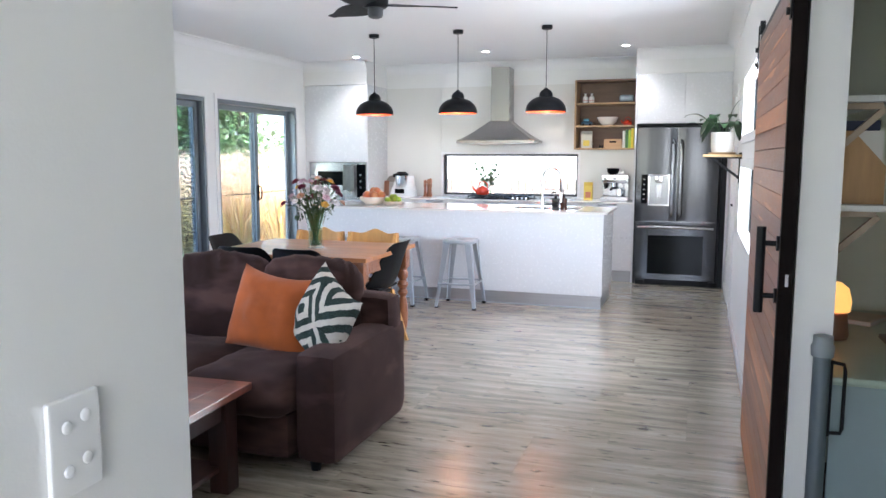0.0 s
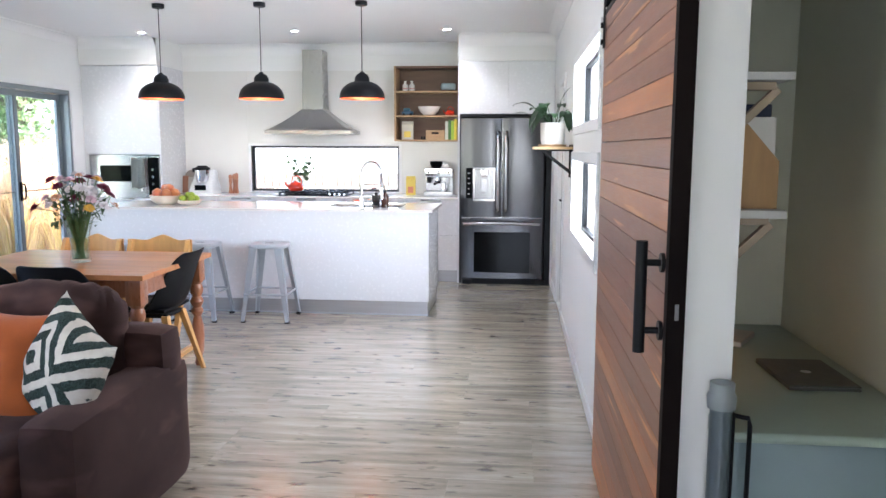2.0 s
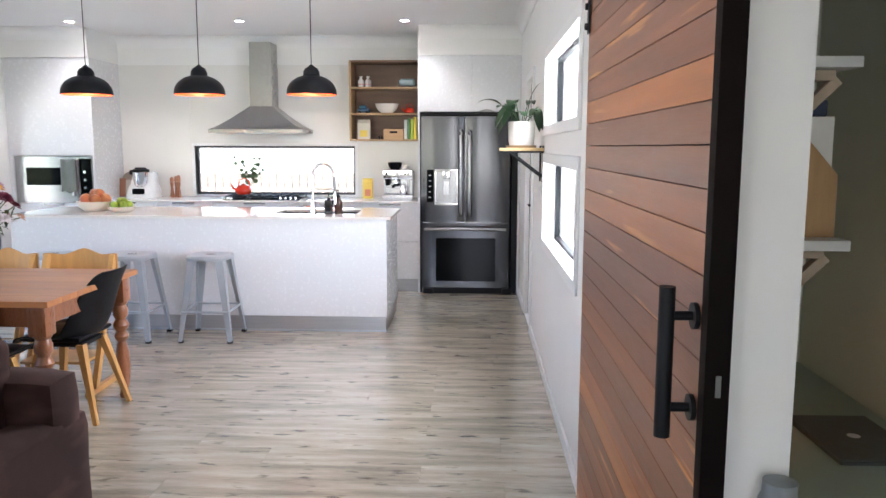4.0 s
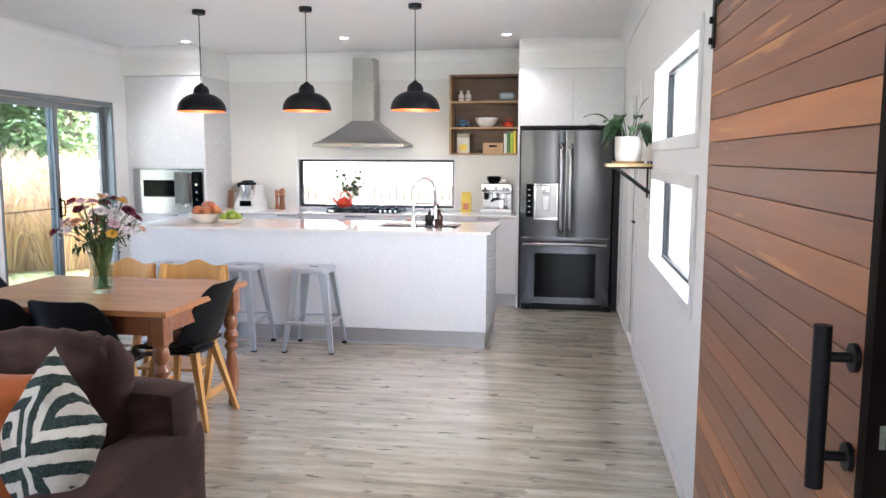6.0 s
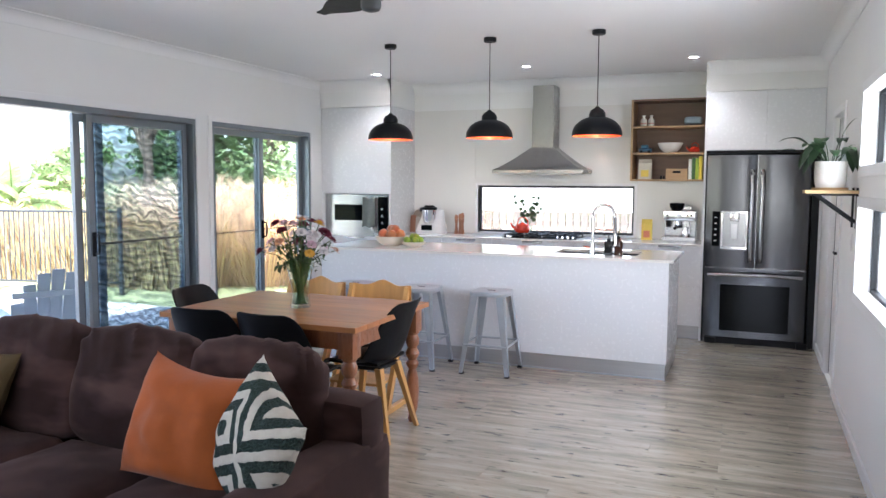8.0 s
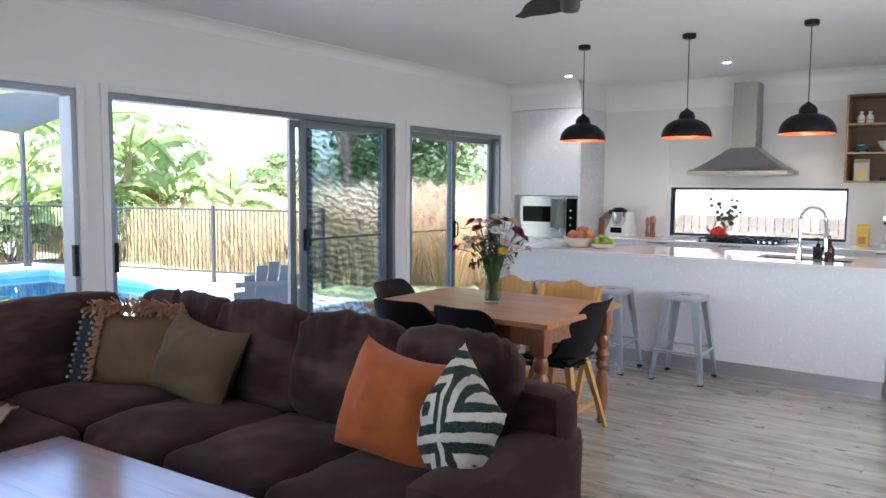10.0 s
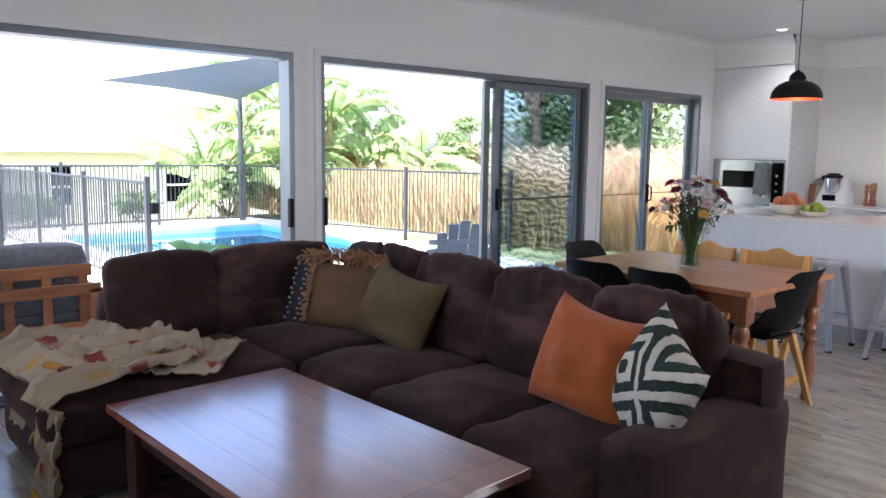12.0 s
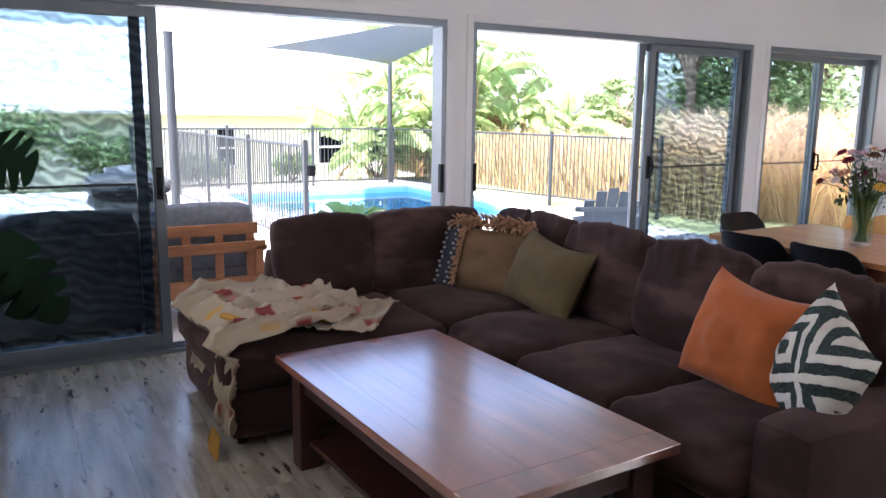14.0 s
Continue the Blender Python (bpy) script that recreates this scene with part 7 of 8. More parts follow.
# ---- plants ----
def leaf_cloud(bm, centre, radii, count, size, rng, hollow=0.55):
    c = Vector(centre)
    for _ in range(count):
        d = Vector((rng.gauss(0, 1), rng.gauss(0, 1), rng.gauss(0, 1))).normalized()
        r = rng.uniform(hollow, 1.0) * (0.8 + 0.35 * noise.noise(d * 2.3 + c))
        p = c + Vector((d.x * radii[0] * r, d.y * radii[1] * r, d.z * radii[2] * r))
        a = Vector((rng.gauss(0, 1), rng.gauss(0, 1), rng.gauss(0, 0.7))).normalized()
        b = a.cross(d).normalized() if a.cross(d).length > 0.01 else Vector((1, 0, 0))
        s = size * rng.uniform(0.6, 1.3)
        v = [bm.verts.new(p - a * s), bm.verts.new(p + b * s * 0.42), bm.verts.new(p + a * s), bm.verts.new(p - b * s * 0.42)]
        bm.faces.new(v)


def tree(x, y, h, spread, seed, label, leaf=LEAFT, base=-0.24, size=0.13, count=2600):
    rng = random.Random(seed)
    t = thing("tree", label, "tree", pose(x, y, base))
    bm = bmesh.new()
    tube(bm, [(0, 0, 0), (0.06, 0.03, h * 0.3), (-0.05, 0.05, h * 0.6)], 0.13, 8, 0.07)
    cr = bmesh.new()
    for k in range(9):
        a = rng.uniform(0, 6.28)
        rr_ = spread * rng.uniform(0.25, 0.75)
        tip = Vector((rr_ * math.cos(a), rr_ * math.sin(a), h * rng.uniform(0.5, 0.95)))
        tube(bm, [(0, 0.03, h * rng.uniform(0.3, 0.55)), tip * 0.6 + Vector((0, 0, h * 0.25)), tip], 0.05, 6, 0.015)
        leaf_cloud(cr, tip, (spread * 0.45, spread * 0.45, h * 0.2), count // 9, size, rng, 0.2)
    part("trunk", bm, BARK, t)
    part("crown", cr, leaf, t, smooth=False)
    return t


def banana(x, y, h, seed, base=-0.4, n=13):
    rng = random.Random(seed)
    t = thing("banana_plant", "tall banana plant with broad torn leaves", "banana plant", pose(x, y, base), "banana plants behind the pool")
    top = Vector((rng.uniform(-0.2, 0.2), rng.uniform(-0.2, 0.2), h * 0.6))
    part("trunk", tube(bmesh.new(), [(0, 0, 0), top * 0.5 + Vector((0.05, 0.02, 0)), top], 0.13, 10, 0.07), BSTEM, t)
    for k in range(n):
        a = k * 2.399 + rng.uniform(-0.4, 0.4)
        dead = k >= n - 2
        ln = rng.uniform(1.7, 2.6) * (0.6 + 0.1 * h)
        el = radians(-35 if dead else rng.uniform(15, 82))
        fall = radians(70 if dead else rng.uniform(60, 125))
        segs = 16
        p = top.copy() - Vector((0, 0, 0.3 * rng.random() + (0.5 if dead else 0)))
        pts, dirs = [p.copy()], []
        out = Vector((math.cos(a), math.sin(a), 0))
        for i in range(segs):
            e = el - fall * (i / segs) ** 1.3
            d = out * math.cos(e) + Vector((0, 0, math.sin(e)))
            p = p + d * ln / segs
            pts.append(p.copy())
            dirs.append(d)
        dirs.append(dirs[-1])
        bm = bmesh.new()
        tube(bm, pts, 0.03, 5, 0.006)
        roll = rng.uniform(-1.1, 1.1)
        flat = Vector((-math.sin(a), math.cos(a), 0))
        for sgn in (-1, 1):
            fold = rng.uniform(0.15, 0.7)
            for i in range(3, segs):
                nor = dirs[i].cross(flat)
                side = (flat * math.cos(roll) + nor * math.sin(roll))
                up = dirs[i].cross(side)
                u = i / segs
                w = 0.31 * math.sin(math.pi * (0.06 + 0.92 * u)) ** 0.55
                if rng.random() < 0.12:
                    w *= rng.uniform(0.4, 0.8)
                s = side * sgn * math.cos(fold) * w - Vector((0, 0, 1)) * math.sin(fold) * w * 0.8 + dirs[i] * w * 0.3
                gap = rng.uniform(0.0, 0.5) if rng.random() < 0.65 else 0.0
                b0, b1 = pts[i], pts[i + 1]
                e0, e1 = b0 + s, b1 + s * rng.uniform(0.88, 1.0) + (b0 - b1) * gap
                m0, m1 = b0.lerp(e0, 0.5) + up * 0.03, b1.lerp(e1, 0.5) + up * 0.03
                v = [bm.verts.new(q) for q in (b0, b1, m1, m0, e1, e0)]
                bm.faces.new((v[0], v[1], v[2], v[3]))
                bm.faces.new((v[3], v[2], v[4], v[5]))
        part("leaf", bm, LEAFD if dead else LEAFB, t, "dry drooping leaf" if dead else "", smooth=False)
    return t


for x, y, h, s in ((-17.8, 9.6, 3.9, 1), (-17.0, 11.4, 4.4, 2), (-18.6, 13.0, 4.3, 3), (-16.8, 13.2, 3.3, 4), (-17.4, 8.4, 2.3, 5), (-18.4, 10.8, 5.0, 6), (-16.9, 14.8, 2.4, 7), (-16.7, 10.3, 2.6, 8), (-17.2, 12.4, 2.4, 9), (-17.0, 9.1, 1.6, 10)):
    banana(x, y, h, s)
tree(-21.0, 20.4, 2.9, 1.6, 11, "small round leafy tree beyond the reeds")
tree(-13.0, 17.0, 4.2, 2.4, 12, "leafy green tree behind the garden bed")
tree(-10.0, 15.5, 4.8, 2.6, 13, "leafy green tree behind the garden bed")
tree(-7.6, 16.5, 5.2, 2.8, 14, "leafy green tree behind the garden bed")
tree(-7.2, 24.5, 5.0, 3.0, 15, "leafy green tree behind the kitchen")
tree(-11.3, 13.1, 6.6, 2.9, 16, "leafy tree with a thick brown trunk beyond the reeds", LEAFS, -0.24, 0.13, 4200)


def tuft(name, label, x, y, r, count, hgt, material, seed, cat="plant", plume=False, base=-0.24):
    rng = random.Random(seed)
    t = thing(name, label, cat, pose(x, y, base))
    bm = bmesh.new()
    for _ in range(count):
        a, rr_ = rng.uniform(0, 6.28), r * math.sqrt(rng.random()) * 0.5
        p = Vector((rr_ * math.cos(a), rr_ * math.sin(a), 0))
        hh = hgt * rng.uniform(0.6, 1.05)
        o = Vector((math.cos(a), math.sin(a), 0)) * r * rng.uniform(0.3, 1.0)
        w = 0.012 if not plume else 0.004
        sd = Vector((-math.sin(a), math.cos(a), 0)) * w
        m_ = p + o * 0.45 + Vector((0, 0, hh * 0.72))
        e = p + o * (1.1 if plume else 1.0) + Vector((0, 0, hh * 1.0))
        v = [bm.verts.new(q) for q in (p - sd * 0.5, p + sd * 0.5, m_ + sd, e, m_ - sd)]
        bm.faces.new(v)
        if plume:
            tip = e + o * 0.35 + Vector((rng.uniform(-0.05, 0.05), rng.uniform(-0.05, 0.05), hh * rng.uniform(-0.06, 0.08)))
            for q in range(5):
                f0 = m_.lerp(e, 0.35 + 0.13 * q)
                f1 = e.lerp(tip, 0.25 + 0.18 * q) + Vector((rng.gauss(0, 0.025), rng.gauss(0, 0.025), rng.gauss(0, 0.025)))
                bm.faces.new([bm.verts.new(c) for c in (f0, f0.lerp(f1, 0.5) + sd * 2, f1)])
    part("blades", bm, material, t, smooth=False)
    return t


for k, (x, y) in enumerate(((-8.7, 11.9), (-8.0, 12.3), (-7.4, 12.8), (-6.8, 13.2), (-6.1, 13.5), (-9.4, 12.1), (-10.0, 12.7))):
    tuft("fountain_grass", "clump of straw coloured fountain grass beside the lawn", x, y, 1.0, 420, 1.1, STRAW, 30 + k)
    tuft("grass_plumes", "feathery russet seed plumes of fountain grass", x, y, 1.3, 300, 1.75, PLUME, 50 + k, plume=True)
for k, (x, y) in enumerate(((-3.3, 12.0), (-2.4, 11.6), (-1.7, 12.2), (-3.9, 12.6))):
    tuft("grass_plumes", "feathery russet plumes outside the splashback window", x, y, 0.9, 420, 1.0, PLUME, 70 + k, plume=True)
rng = random.Random(4)
bm = bmesh.new()
for _ in range(11000):
    x, y = rng.uniform(-20.5, -8.4), rng.uniform(10.8, 12.8)
    hh = rng.uniform(0.9, 1.35) + 0.18 * noise.noise(Vector((x * 0.9, y, 0)))
    lean = Vector((rng.gauss(0, 0.24), rng.gauss(0, 0.24), 0))
    a = rng.uniform(0, 3.14)
    sd = Vector((math.cos(a), math.sin(a), 0)) * rng.uniform(0.004, 0.011)
    p = Vector((x, y, -0.24))
    v = [bm.verts.new(q) for q in (p - sd, p + sd, p + lean * 0.6 + sd + Vector((0, 0, hh * 0.75)), p + lean + Vector((0, 0, hh)), p + lean * 0.6 - sd + Vector((0, 0, hh * 0.75)))]
    bm.faces.new(v)
tagged(part("reed_bed", bm, REED, None, "", False), "dense bed of dry tan reeds behind the fence", "reeds", "", "stuff")
for k, (x, y, r, h) in enumerate(((-17.2, 1.2, 1.3, 2.0), (-17.4, 3.0, 1.1, 1.5), (-17.2, 4.8, 0.7, 0.8), (-17.6, 7.0, 0.6, 0.7), (-17.3, -0.8, 1.3, 2.1), (-17.0, -3.0, 1.3, 1.9), (-17.0, 8.9, 1.1, 1.7), (-16.6, 10.6, 1.2, 1.9), (-17.6, 12.2, 1.3, 2.0), (-8.8, 14.6, 1.6, 2.9), (-6.8, 15.0, 1.7, 3.1), (-6.4, 15.6, 1.4, 2.5), (-10.6, 14.4, 1.5, 2.5), (-12.8, 14.4, 1.4, 2.0))):
    s = thing("shrub", "dense green garden shrub behind the pool fence", "shrub", pose(x, y, -0.24), "shrubs behind the fence")
    bm = bmesh.new()
    for q in range(5):
        rod(bm, (0, 0, 0), (r * 0.5 * math.cos(q * 1.3), r * 0.5 * math.sin(q * 1.3), h * 0.6), 0.02, 0.008, 6)
    part("stems", bm, BARK, s)
    bm = bmesh.new()
    rg = random.Random(90 + k)
    for q in range(5):
        leaf_cloud(bm, (r * 0.45 * math.cos(q * 1.3), r * 0.45 * math.sin(q * 1.3), h * rg.uniform(0.45, 0.7)), (r * 0.55, r * 0.55, h * 0.42), 330, 0.075, rg, 0.25)
    part("leaves", bm, LEAFS, s, smooth=False)

# ---- neighbour's house ----
nh = thing("neighbour_house", "low cream house with a pale metal roof", "house")
CREAM = mat("cream render", (0.66, 0.63, 0.56), 0.8, var=0.05, bump=0.1, bscale=60)
ROOFM = mat("pale metal roofing", (0.62, 0.63, 0.64), 0.4, var=0.04, scale=2)
bm = bmesh.new()
for a, b, hole in ((-16, 7.2, 0), (7.2, 7.9, 1), (7.9, 10.75, 0), (10.75, 11.75, 1), (11.75, 15, 0)):
    if hole:
        bx(bm, (-26.2, a, -1.4), (-26, b, -0.50))
        bx(bm, (-26.2, a, 0.86), (-26, b, 1.45))
    else:
        bx(bm, (-26.2, a, -1.4), (-26, b, 1.45))
bx(bm, (-34, -16, -1.4), (-33.8, 15, 1.45))
bx(bm, (-33.8, 14.8, -1.4), (-26.2, 15, 1.45))
part("wall", bm, CREAM, nh, smooth=False)
bm = bmesh.new()
v = [bm.verts.new(q) for q in ((-25.3, -17, 1.30), (-25.3, 15.8, 1.30), (-30, 11.5, 4.2), (-30, -12, 4.2), (-34.7, -17, 1.30), (-34.7, 15.8, 1.30))]
for f in ((0, 1, 2, 3), (1, 5, 2), (5, 4, 3, 2), (4, 0, 3)):
    bm.faces.new([v[i] for i in f])
rf = part("roof", bm, ROOFM, nh, smooth=False)
rf.modifiers.new("thick", "SOLIDIFY").thickness = 0.08
for k in range(40):
    y = -16.5 + k * 0.8
    if y < 11:
        part("rib", rod(bmesh.new(), (-25.3, y, 1.33), (-29.9, max(-12, min(11, y)), 4.2), 0.018, seg=5), ROOFM, rf)
part("gutter", box((-25.42, -17, 1.22), (-25.28, 15.8, 1.34), 0.02), mat("cream gutter", (0.6, 0.57, 0.5), 0.5), nh)
for a, b in ((7.2, 7.9), (10.75, 11.75)):
    wn_ = part("window", box((-26.12, a, -0.50), (-26.08, b, 0.86)), BLKGLASS, nh, "dark glazed window")
    fm = bmesh.new()
    for lo, hi in (((a, -0.50), (a + 0.06, 0.86)), ((b - 0.06, -0.50), (b, 0.86)), ((a, -0.50), (b, -0.44)), ((a, 0.80), (b, 0.86)), ((a, 0.10), (b, 0.17))):
        bx(fm, (-26.06, lo[0], lo[1]), (-25.98, hi[0], hi[1]))
    part("window_frame", fm, TRIM, wn_, "white window frame")

# ---- neighbour behind the kitchen ----
nr = thing("rear_house", "house with a broad pale grey roof behind the kitchen", "house")
part("wall", box((-6.2, 17.0, -0.3), (6.0, 23.0, 1.2)), CREAM, nr)
bm = bmesh.new()
v = [bm.verts.new(q) for q in ((-6.8, 16.3, 0.95), (6.8, 16.3, 0.95), (3.4, 20, 3.6), (-2.6, 20, 3.6), (-6.8, 23.7, 0.95), (6.8, 23.7, 0.95))]
for f in ((0, 1, 2, 3), (1, 5, 2), (5, 4, 3, 2), (4, 0, 3)):
    bm.faces.new([v[i] for i in f])
part("roof", bm, mat("weathered metal roofing", (0.27, 0.265, 0.26), 0.5, var=0.12, scale=2), nr, smooth=False)
bf = thing("boundary_fence", "weathered grey paling fence behind the kitchen", "fence")
me = None
for k in range(90):
    x = -9.0 + k * 0.14
    if me is None:
        ob = part("paling", box((-0.062, 0, 0), (0.062, 0.016, 1.25)), mat("weathered paling", (0.17, 0.145, 0.135), 0.85, rnd=0.2), bf)
        me = ob.data
    else:
        ob = new("paling", me)
        ob.parent = bf
    ob.location = (x, 15.0, -0.24)
for z in (0.05, 0.75):
    part("rail", box((-9.1, 15.017, z), (3.6, 15.06, z + 0.08)), BARK, bf)

# ---- patio roof, outdoor fans, shade sail ----
pr = thing("patio_roof", "white lined patio roof along the house", "roof", kind="structure")
part("soffit", box((-6.5, -1.0, 2.72), (XL - 0.16, 9.4, 2.82)), CEIL, pr)
part("fascia", box((-6.56, -1.0, 2.66), (-6.50, 9.4, 2.86), 0.004), ALU, pr, "grey fascia beam")
for y in (-0.9, 7.35):
    part("post", box((-6.56, y - 0.05, -0.15), (-6.46, y + 0.05, 2.66), 0.004), ALU, pr)
WFAN = mat("pale fan paint", (0.62, 0.62, 0.62), 0.4)
of = thing("patio_fan", "pale grey ceiling fan under the patio roof", "ceiling fan", pose(-5.85, 2.6, 0.02), "patio fans")
part("downrod", rod(bmesh.new(), (0, 0, 2.50), (0, 0, 2.72), 0.014), WFAN, of)
part("motor", lathe(bmesh.new(), [(0, 2.53), (0.09, 2.52), (0.10, 2.46), (0.06, 2.41), (0, 2.40)], 20), WFAN, of)
for k in range(4):
    bm = box((0.09, -0.06, 2.45), (0.62, 0.06, 2.462), 0.003)
    bmesh.ops.transform(bm, matrix=pose(0, 0, 0, 0, 0, 90 * k + 20), verts=bm.verts)
    part("blade", bm, WFAN, of)
copy_thing(of, pose(-5.85, 5.25, 0.02))
SAILM = mat("grey shade cloth", (0.10, 0.115, 0.13), 0.8, var=0.06, bump=0.1, bscale=200)
sl = thing("shade_sail", "dark grey triangular shade sail over the pool", "shade sail")
A, B, C = Vector((-13.05, 4.92, 2.45)), Vector((-15.75, 8.60, 2.45)), Vector((-6.54, 6.3, 2.70))
cen = (A + B + C) / 3 + Vector((0, 0, -0.10))
bm = bmesh.new()
n = 14
vv = {}
for i in range(n + 1):
    for j in range(n + 1 - i):
        a, b = i / n, j / n
        c = 1 - a - b
        p = A * a + B * b + C * c
        pull = 27 * a * b * c
        edge = (a * b + b * c + a * c)
        p = p.lerp((A + B + C) / 3, 0.55 * edge * (1 - pull) * 0.8) + Vector((0, 0, -0.12 * pull))
        vv[i, j] = bm.verts.new(p)
for i in range(n):
    for j in range(n - i):
        bm.faces.new((vv[i, j], vv[i + 1, j], vv[i, j + 1]))
        if i + j < n - 1:
            bm.faces.new((vv[i + 1, j], vv[i + 1, j + 1], vv[i, j + 1]))
part("cloth", bm, SAILM, sl)
for p in ((-15.8, 8.66, 2.5), (-8.95, 2.72, 2.24)):
    po = thing("sail_post", "dark steel shade sail post by the pool", "post", pose(p[0], p[1], -0.15), "sail posts")
    part("pole", rod(bmesh.new(), (0, 0, 0), (0, 0, p[2] + 0.15), 0.05, seg=14), FENCEM, po)
    part("cap", rod(bmesh.new(), (0, 0, p[2] + 0.15), (0, 0, p[2] + 0.17), 0.055, seg=14), FENCEM, po)
part("stay_wire", rod(bmesh.new(), A, (-13.2, 4.6, 2.45), 0.008, seg=6), STEEL, sl)

# ---- patio furniture ----
PALEB = mat("pale blue plastic", (0.40, 0.48, 0.56), 0.45, var=0.04)
ad = thing("garden_chair", "pale blue slatted garden chair on the patio", "garden chair", pose(-5.85, 6.12, -0.15, 0, 0, 62))
for k in range(7):
    v = k - 3
    a = radians(v * 2.2)
    bm = box((-0.049, -0.006 + 0.004 * (k % 2), 0), (0.049, 0.006 + 0.004 * (k % 2), 0.72 - 0.032 * v * v), 0.004)
    bmesh.ops.transform(bm, matrix=Matrix.Translation((v * 0.082, -0.24, 0.28)) @ pose(0, 0, 0, 22, 0, 0) @ pose(0, 0, 0, 0, math.degrees(a), 0), verts=bm.verts)
    part("back_slat", bm, PALEB, ad)
for k, (z, w) in enumerate(((0.42, 0.29), (0.72, 0.34))):
    part("back_rail", box((-w, -0.30 - 0.40 * (z - 0.28), z), (w, -0.275 - 0.40 * (z - 0.28), z + 0.05), 0.006), PALEB, ad)
for k in range(6):
    part("seat_slat", box((-0.25, -0.22 + k * 0.085, 0.30 + k * 0.012), (0.25, -0.145 + k * 0.085, 0.318 + k * 0.012), 0.005), PALEB, ad)
for sx in (-1, 1):
    part("armrest", box((sx * 0.33 - 0.06, -0.32, 0.52), (sx * 0.33 + 0.06, 0.34, 0.545), 0.01), PALEB, ad)
    part("leg", box((sx * 0.30 - 0.02, 0.22, 0), (sx * 0.30 + 0.02, 0.32, 0.52), 0.005), PALEB, ad)
    part("leg", box((sx * 0.30 - 0.02, -0.34, 0), (sx * 0.30 + 0.02, -0.24, 0.52), 0.005), PALEB, ad)
OUTW = mat("oiled outdoor timber", (0.40, 0.16, 0.065), 0.45, var=0.25, stretch=(8, 1, 8), rnd=0.12)
GREYC = mat("grey patterned outdoor fabric", (0.17, 0.18, 0.195), 0.9, var=0.25, scale=22, bump=0.2, bscale=200)
os_ = thing("outdoor_armchair", "timber slatted outdoor armchair with grey wave patterned cushions", "outdoor chair", pose(-6.0, 0, -0.15))
SY0, SY1 = 1.98, 2.74
part("top_rail", box((0.10, SY0, 0.68), (0.13, SY1, 0.765), 0.005, pose(0, 0, 0)), OUTW, os_)
part("mid_rail", box((0.14, SY0, 0.55), (0.17, SY1 + 0.05, 0.63), 0.005), OUTW, os_)
part("low_rail", box((0.12, SY0, 0.22), (0.15, SY1, 0.36), 0.005), OUTW, os_)
y = SY1 - 0.06
while y > SY0:
    part("back_slat", box((0.115, y - 0.03, 0.36), (0.137, y + 0.03, 0.70), 0.004), OUTW, os_)
    y -= 0.235
part("seat_frame", box((-0.62, SY0, 0.22), (0.115, SY1, 0.30), 0.005), OUTW, os_)
for x in (-0.60, 0.10):
    for yy in (SY0 + 0.0, SY1 - 0.0):
        part("leg", box((x, yy - 0.03, 0), (x + 0.07, yy + 0.03, 0.56), 0.004), OUTW, os_)
part("armrest", box((-0.64, SY1 - 0.03, 0.56), (0.17, SY1 + 0.06, 0.595), 0.005), OUTW, os_)
for a, b in ((SY0 + 0.02, SY1 - 0.02),):
    bc = soft_box((-0.10, a, 0.42), (0.09, b, 0.90), 0.06, 41, 0.02, 0.08, 0.006)
    part("back_cushion", bc, GREYC, os_, "grey wave patterned back cushion")
    part("seat_cushion", soft_box((-0.62, a, 0.30), (0.08, b, 0.43), 0.04, 43, 0.01, 0.1, 0.004), GREYC, os_)
WICK = mat("charcoal woven resin", (0.022, 0.024, 0.028), 0.55, var=0.35, scale=30, bump=0.5, bscale=120)
DKCUSH = mat("dark grey outdoor fabric", (0.035, 0.038, 0.043), 0.9, var=0.25, scale=12, bump=0.2, bscale=200)
wk = thing("wicker_sofa", "charcoal woven outdoor sofa with dark cushions", "outdoor sofa", pose(-6.0, 0, -0.15))
part("back_panel", box((0.06, -0.75, 0.06), (0.12, 1.90, 0.74), 0.015, seg=3), WICK, wk)
part("seat_base", box((-0.70, -0.75, 0.06), (0.06, 1.90, 0.30), 0.015, seg=3), WICK, wk)
part("armrest", box((-0.70, 1.90, 0.06), (0.12, 1.96, 0.60), 0.012, seg=3), WICK, wk)
for a, b in ((-0.73, 0.14), (0.15, 1.02), (1.03, 1.88)):
    part("back_cushion", soft_box((-0.12, a, 0.42), (0.075, b, 0.88), 0.06, 44, 0.02, 0.08, 0.006), DKCUSH, wk)
    part("seat_cushion", soft_box((-0.68, a, 0.30), (0.05, b, 0.43), 0.04, 45, 0.01, 0.1, 0.004), DKCUSH, wk)
for x in (-0.66, 0.08):
    for yy in (-0.7, 1.86):
        part("foot", rod(bmesh.new(), (x, yy, 0), (x, yy, 0.06), 0.02), BLACKP, wk)
fp = thing("broadleaf_plant", "broad leaved green pot plant on the patio", "pot plant", pose(-6.55, 3.80, -0.15))
part("pot", lathe(bmesh.new(), [(0, 0), (0.13, 0), (0.18, 0.36), (0.165, 0.36), (0.15, 0.32), (0, 0.32)], 24), CERAM, fp, "white patio pot")
LEAFP = leafy("broad patio leaf", (0.13, 0.24, 0.06), 0.35, 0.3, 0.4)
rng = random.Random(6)
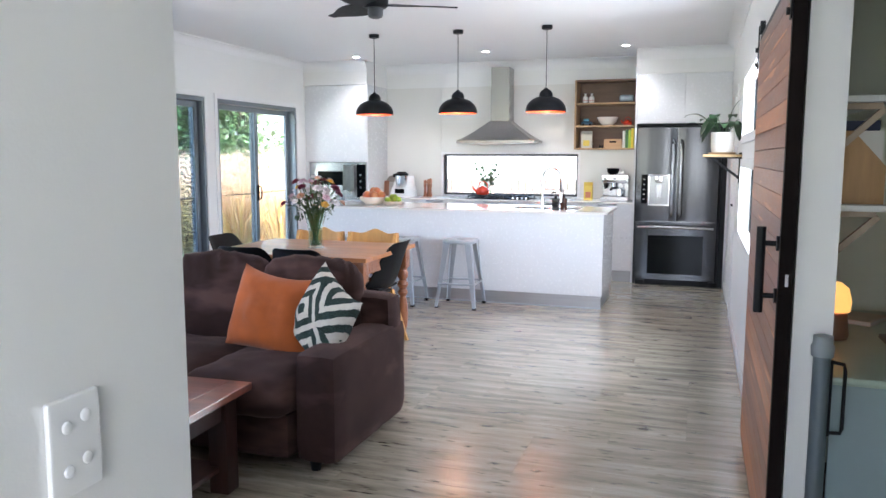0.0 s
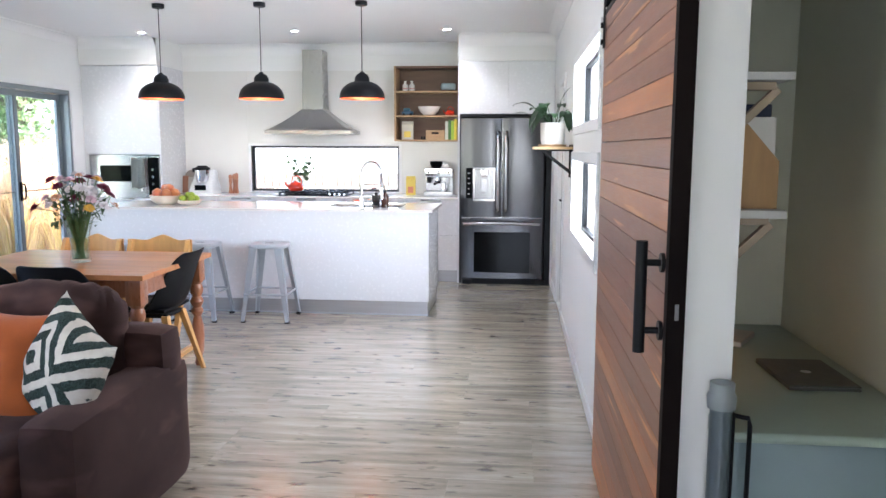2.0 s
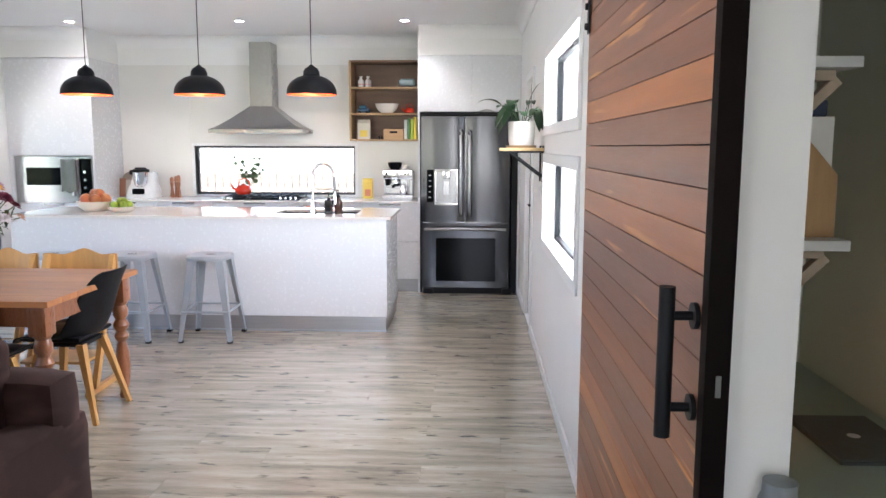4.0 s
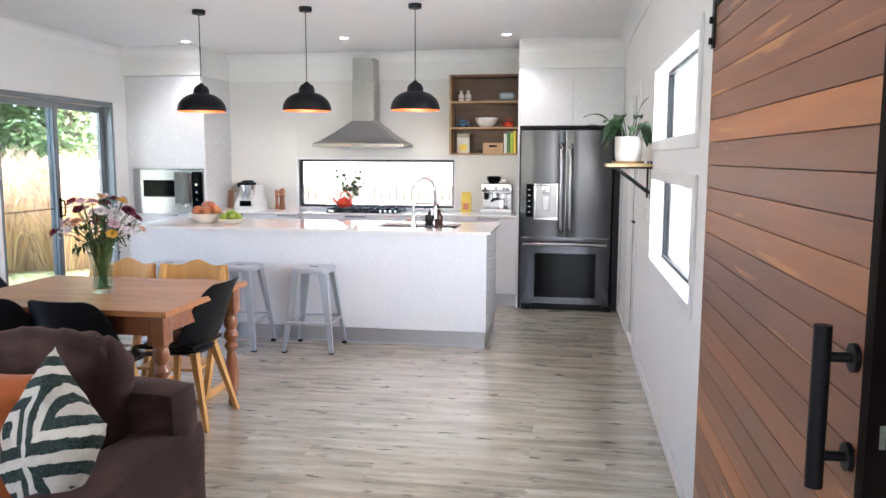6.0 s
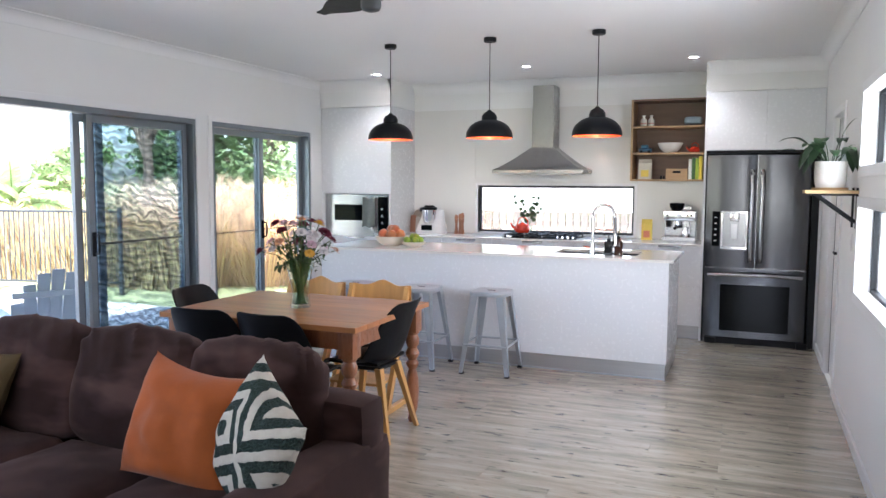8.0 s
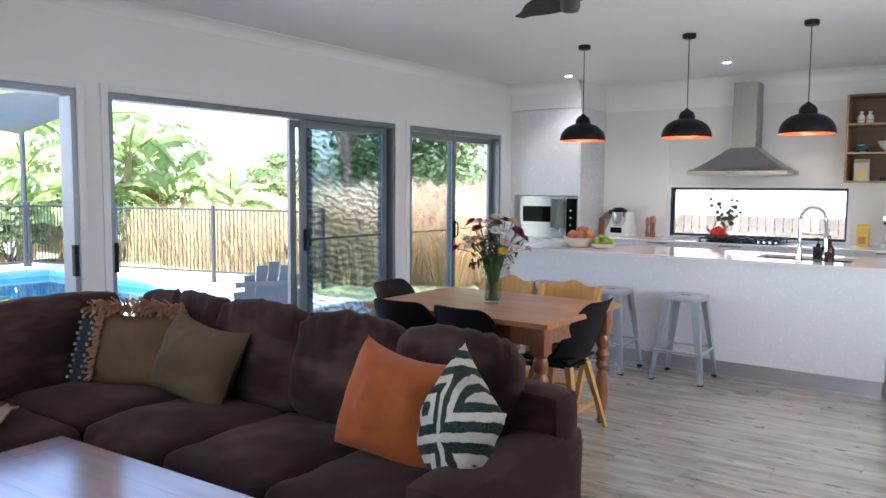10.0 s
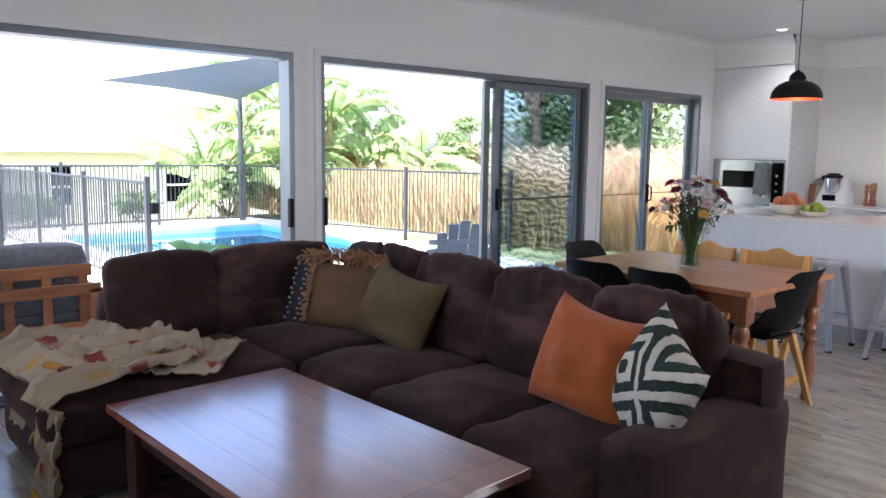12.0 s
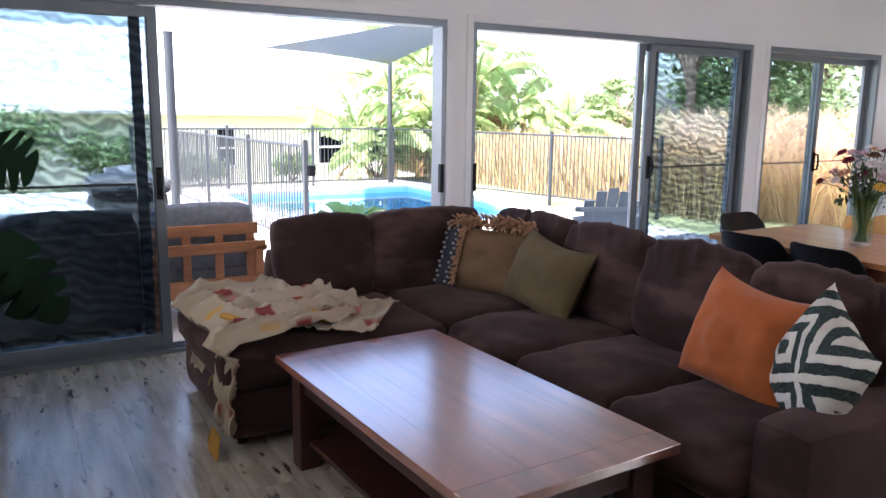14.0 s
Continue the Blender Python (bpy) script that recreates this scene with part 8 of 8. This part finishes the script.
for k in range(15):
    a = k * 2.399
    st = Vector((0.03 * math.cos(a), 0.03 * math.sin(a), 0.33))
    el = Vector((0.11 * math.cos(a), 0.11 * math.sin(a), 0.50 + 0.012 * k))
    tp = el + Vector((rng.uniform(0.22, 0.34) * math.cos(a), rng.uniform(0.22, 0.34) * math.sin(a), rng.uniform(-0.05, 0.10)))
    bm = tube(bmesh.new(), [st, el], 0.008, 6)
    blade_leaf(bm, el, tp, rng.uniform(0.17, 0.24), 0.05, 9, 0.3)
    part("leaf", bm, LEAFP, fp)
wc = thing("white_lounger", "white reclining chair beside the pool fence", "garden chair", pose(-9.0, 2.45, -0.15, 0, 0, -35))
WHT = mat("white outdoor frame", (0.72, 0.72, 0.70), 0.45)
part("backrest", box((-0.28, -0.012, 0.35), (0.28, 0.012, 1.0), 0.006, pose(0, 0, 0) @ Matrix.Translation((0, -0.1, 0)) @ pose(0, 0, 0, 14)), WHT, wc)
part("seat", box((-0.28, -0.2, 0.33), (0.28, 0.45, 0.37), 0.008), WHT, wc)
for x in (-0.25, 0.25):
    for y in (-0.15, 0.4):
        part("leg", rod(bmesh.new(), (x, y, 0), (x, y, 0.34), 0.018), WHT, wc)
otb = thing("outdoor_table", "long pale outdoor table under the patio roof", "table", pose(-7.2, 0.75, -0.15))
part("tabletop", box((-0.45, -1.0, 0.70), (0.45, 1.0, 0.74), 0.006), WHT, otb)
for x in (-0.38, 0.32):
    for y in (-0.92, 0.86):
        part("leg", box((x, y, 0), (x + 0.06, y + 0.06, 0.70), 0.004), WHT, otb)
bq = thing("barbecue", "charcoal grey covered barbecue on the patio", "barbecue", pose(-7.6, 2.05, -0.15))
part("cabinet", soft_box((-0.28, -0.32, 0.04), (0.28, 0.32, 0.86), 0.04, 8, 0.01, 0.1), mat("charcoal cover", (0.06, 0.065, 0.07), 0.7), bq)
part("lid", soft_box((-0.30, -0.34, 0.84), (0.30, 0.34, 1.0), 0.06, 9, 0.02, 0.1), mat("charcoal cover", (0.07, 0.075, 0.08), 0.6), bq)
for x in (-0.22, 0.22):
    part("castor", rod(bmesh.new(), (x, -0.3, 0.03), (x, 0.3, 0.03), 0.03, seg=12), BLACKP, bq)

# No house is known here; the added pale wall brightens the slot windows' outlook.
sn = thing("side_house", "added pale wall that whitens the outlook of the slot windows", "house")
part("wall", box((6.1, 3.0, -0.3), (6.4, 46.0, 2.4)), CREAM, sn)
part("eave", box((6.0, 2.6, 2.4), (9.5, 46.4, 2.52)), ROOFM, sn, "pale eave slab on the added wall")

# ---- planks of the barn door and the floor ----
rng = random.Random(21)
PITCH = 0.0783
heights = [(BZ0, 0.069)]
while heights[-1][0] + heights[-1][1] < BZ1 - PITCH / 2:
    z = heights[-1][0] + heights[-1][1]
    heights.append((z, min(PITCH, BZ1 - z)))
shared = {}
for z, h in heights:
    key = round(h, 4)
    if key not in shared:
        ob = part("plank", box((0, 0, 0.0008), (0.0175, BY1 - BY0 - 0.038, h - 0.0008), 0.0022), PLANKM, bd)
        shared[key] = ob.data
    else:
        ob = new("plank", shared[key])
        ob.parent = bd
    ob.location = (BX0, BY0 + 0.0375, z)

PW, PL = 0.182, 1.52
half = {}


def floor_plank(x0, x1, y0, y1):
    key = (round(x1 - x0, 3), round(y1 - y0, 3))
    if key not in half:
        ob = part("plank", box((0, 0, -0.006), (x1 - x0 - 0.0005, y1 - y0 - 0.0005, 0.0), 0.0006, seg=1), FLOORM, sub)
        half[key] = ob.data
    else:
        ob = new("plank", half[key])
        ob.parent = sub
    ob.location = (x0, y0, 0)


row = 0
y = 0.745
while y < 9.2:
    x = XL - rng.choice((0.0, 0.38, 0.76, 1.14))
    while x < XR + 0.12:
        a, b = max(x, XL), min(x + PL, XR if y > 2.7 or y < 0.3 else XR + 0.12)
        if b - a > 0.02:
            floor_plank(a, b, y, y + PW)
        x += PL
    y += PW
    row += 1
rest = bmesh.new()
y = 0.745 - PW
while y > -3.1:
    x = -0.55
    while x < 1.6:
        bx(rest, (x, y, -0.006), (min(x + PL, 1.6) - 0.0012, y + PW - 0.0012, 0.0))
        x += PL
    y -= PW
bx(rest, (XR + 0.12, 0.80, -0.006), (1.16, 3.8, 0.0))
tagged(part("plank_rest", rest, FLOORM, sub, "", False), "", "", "", "stuff")
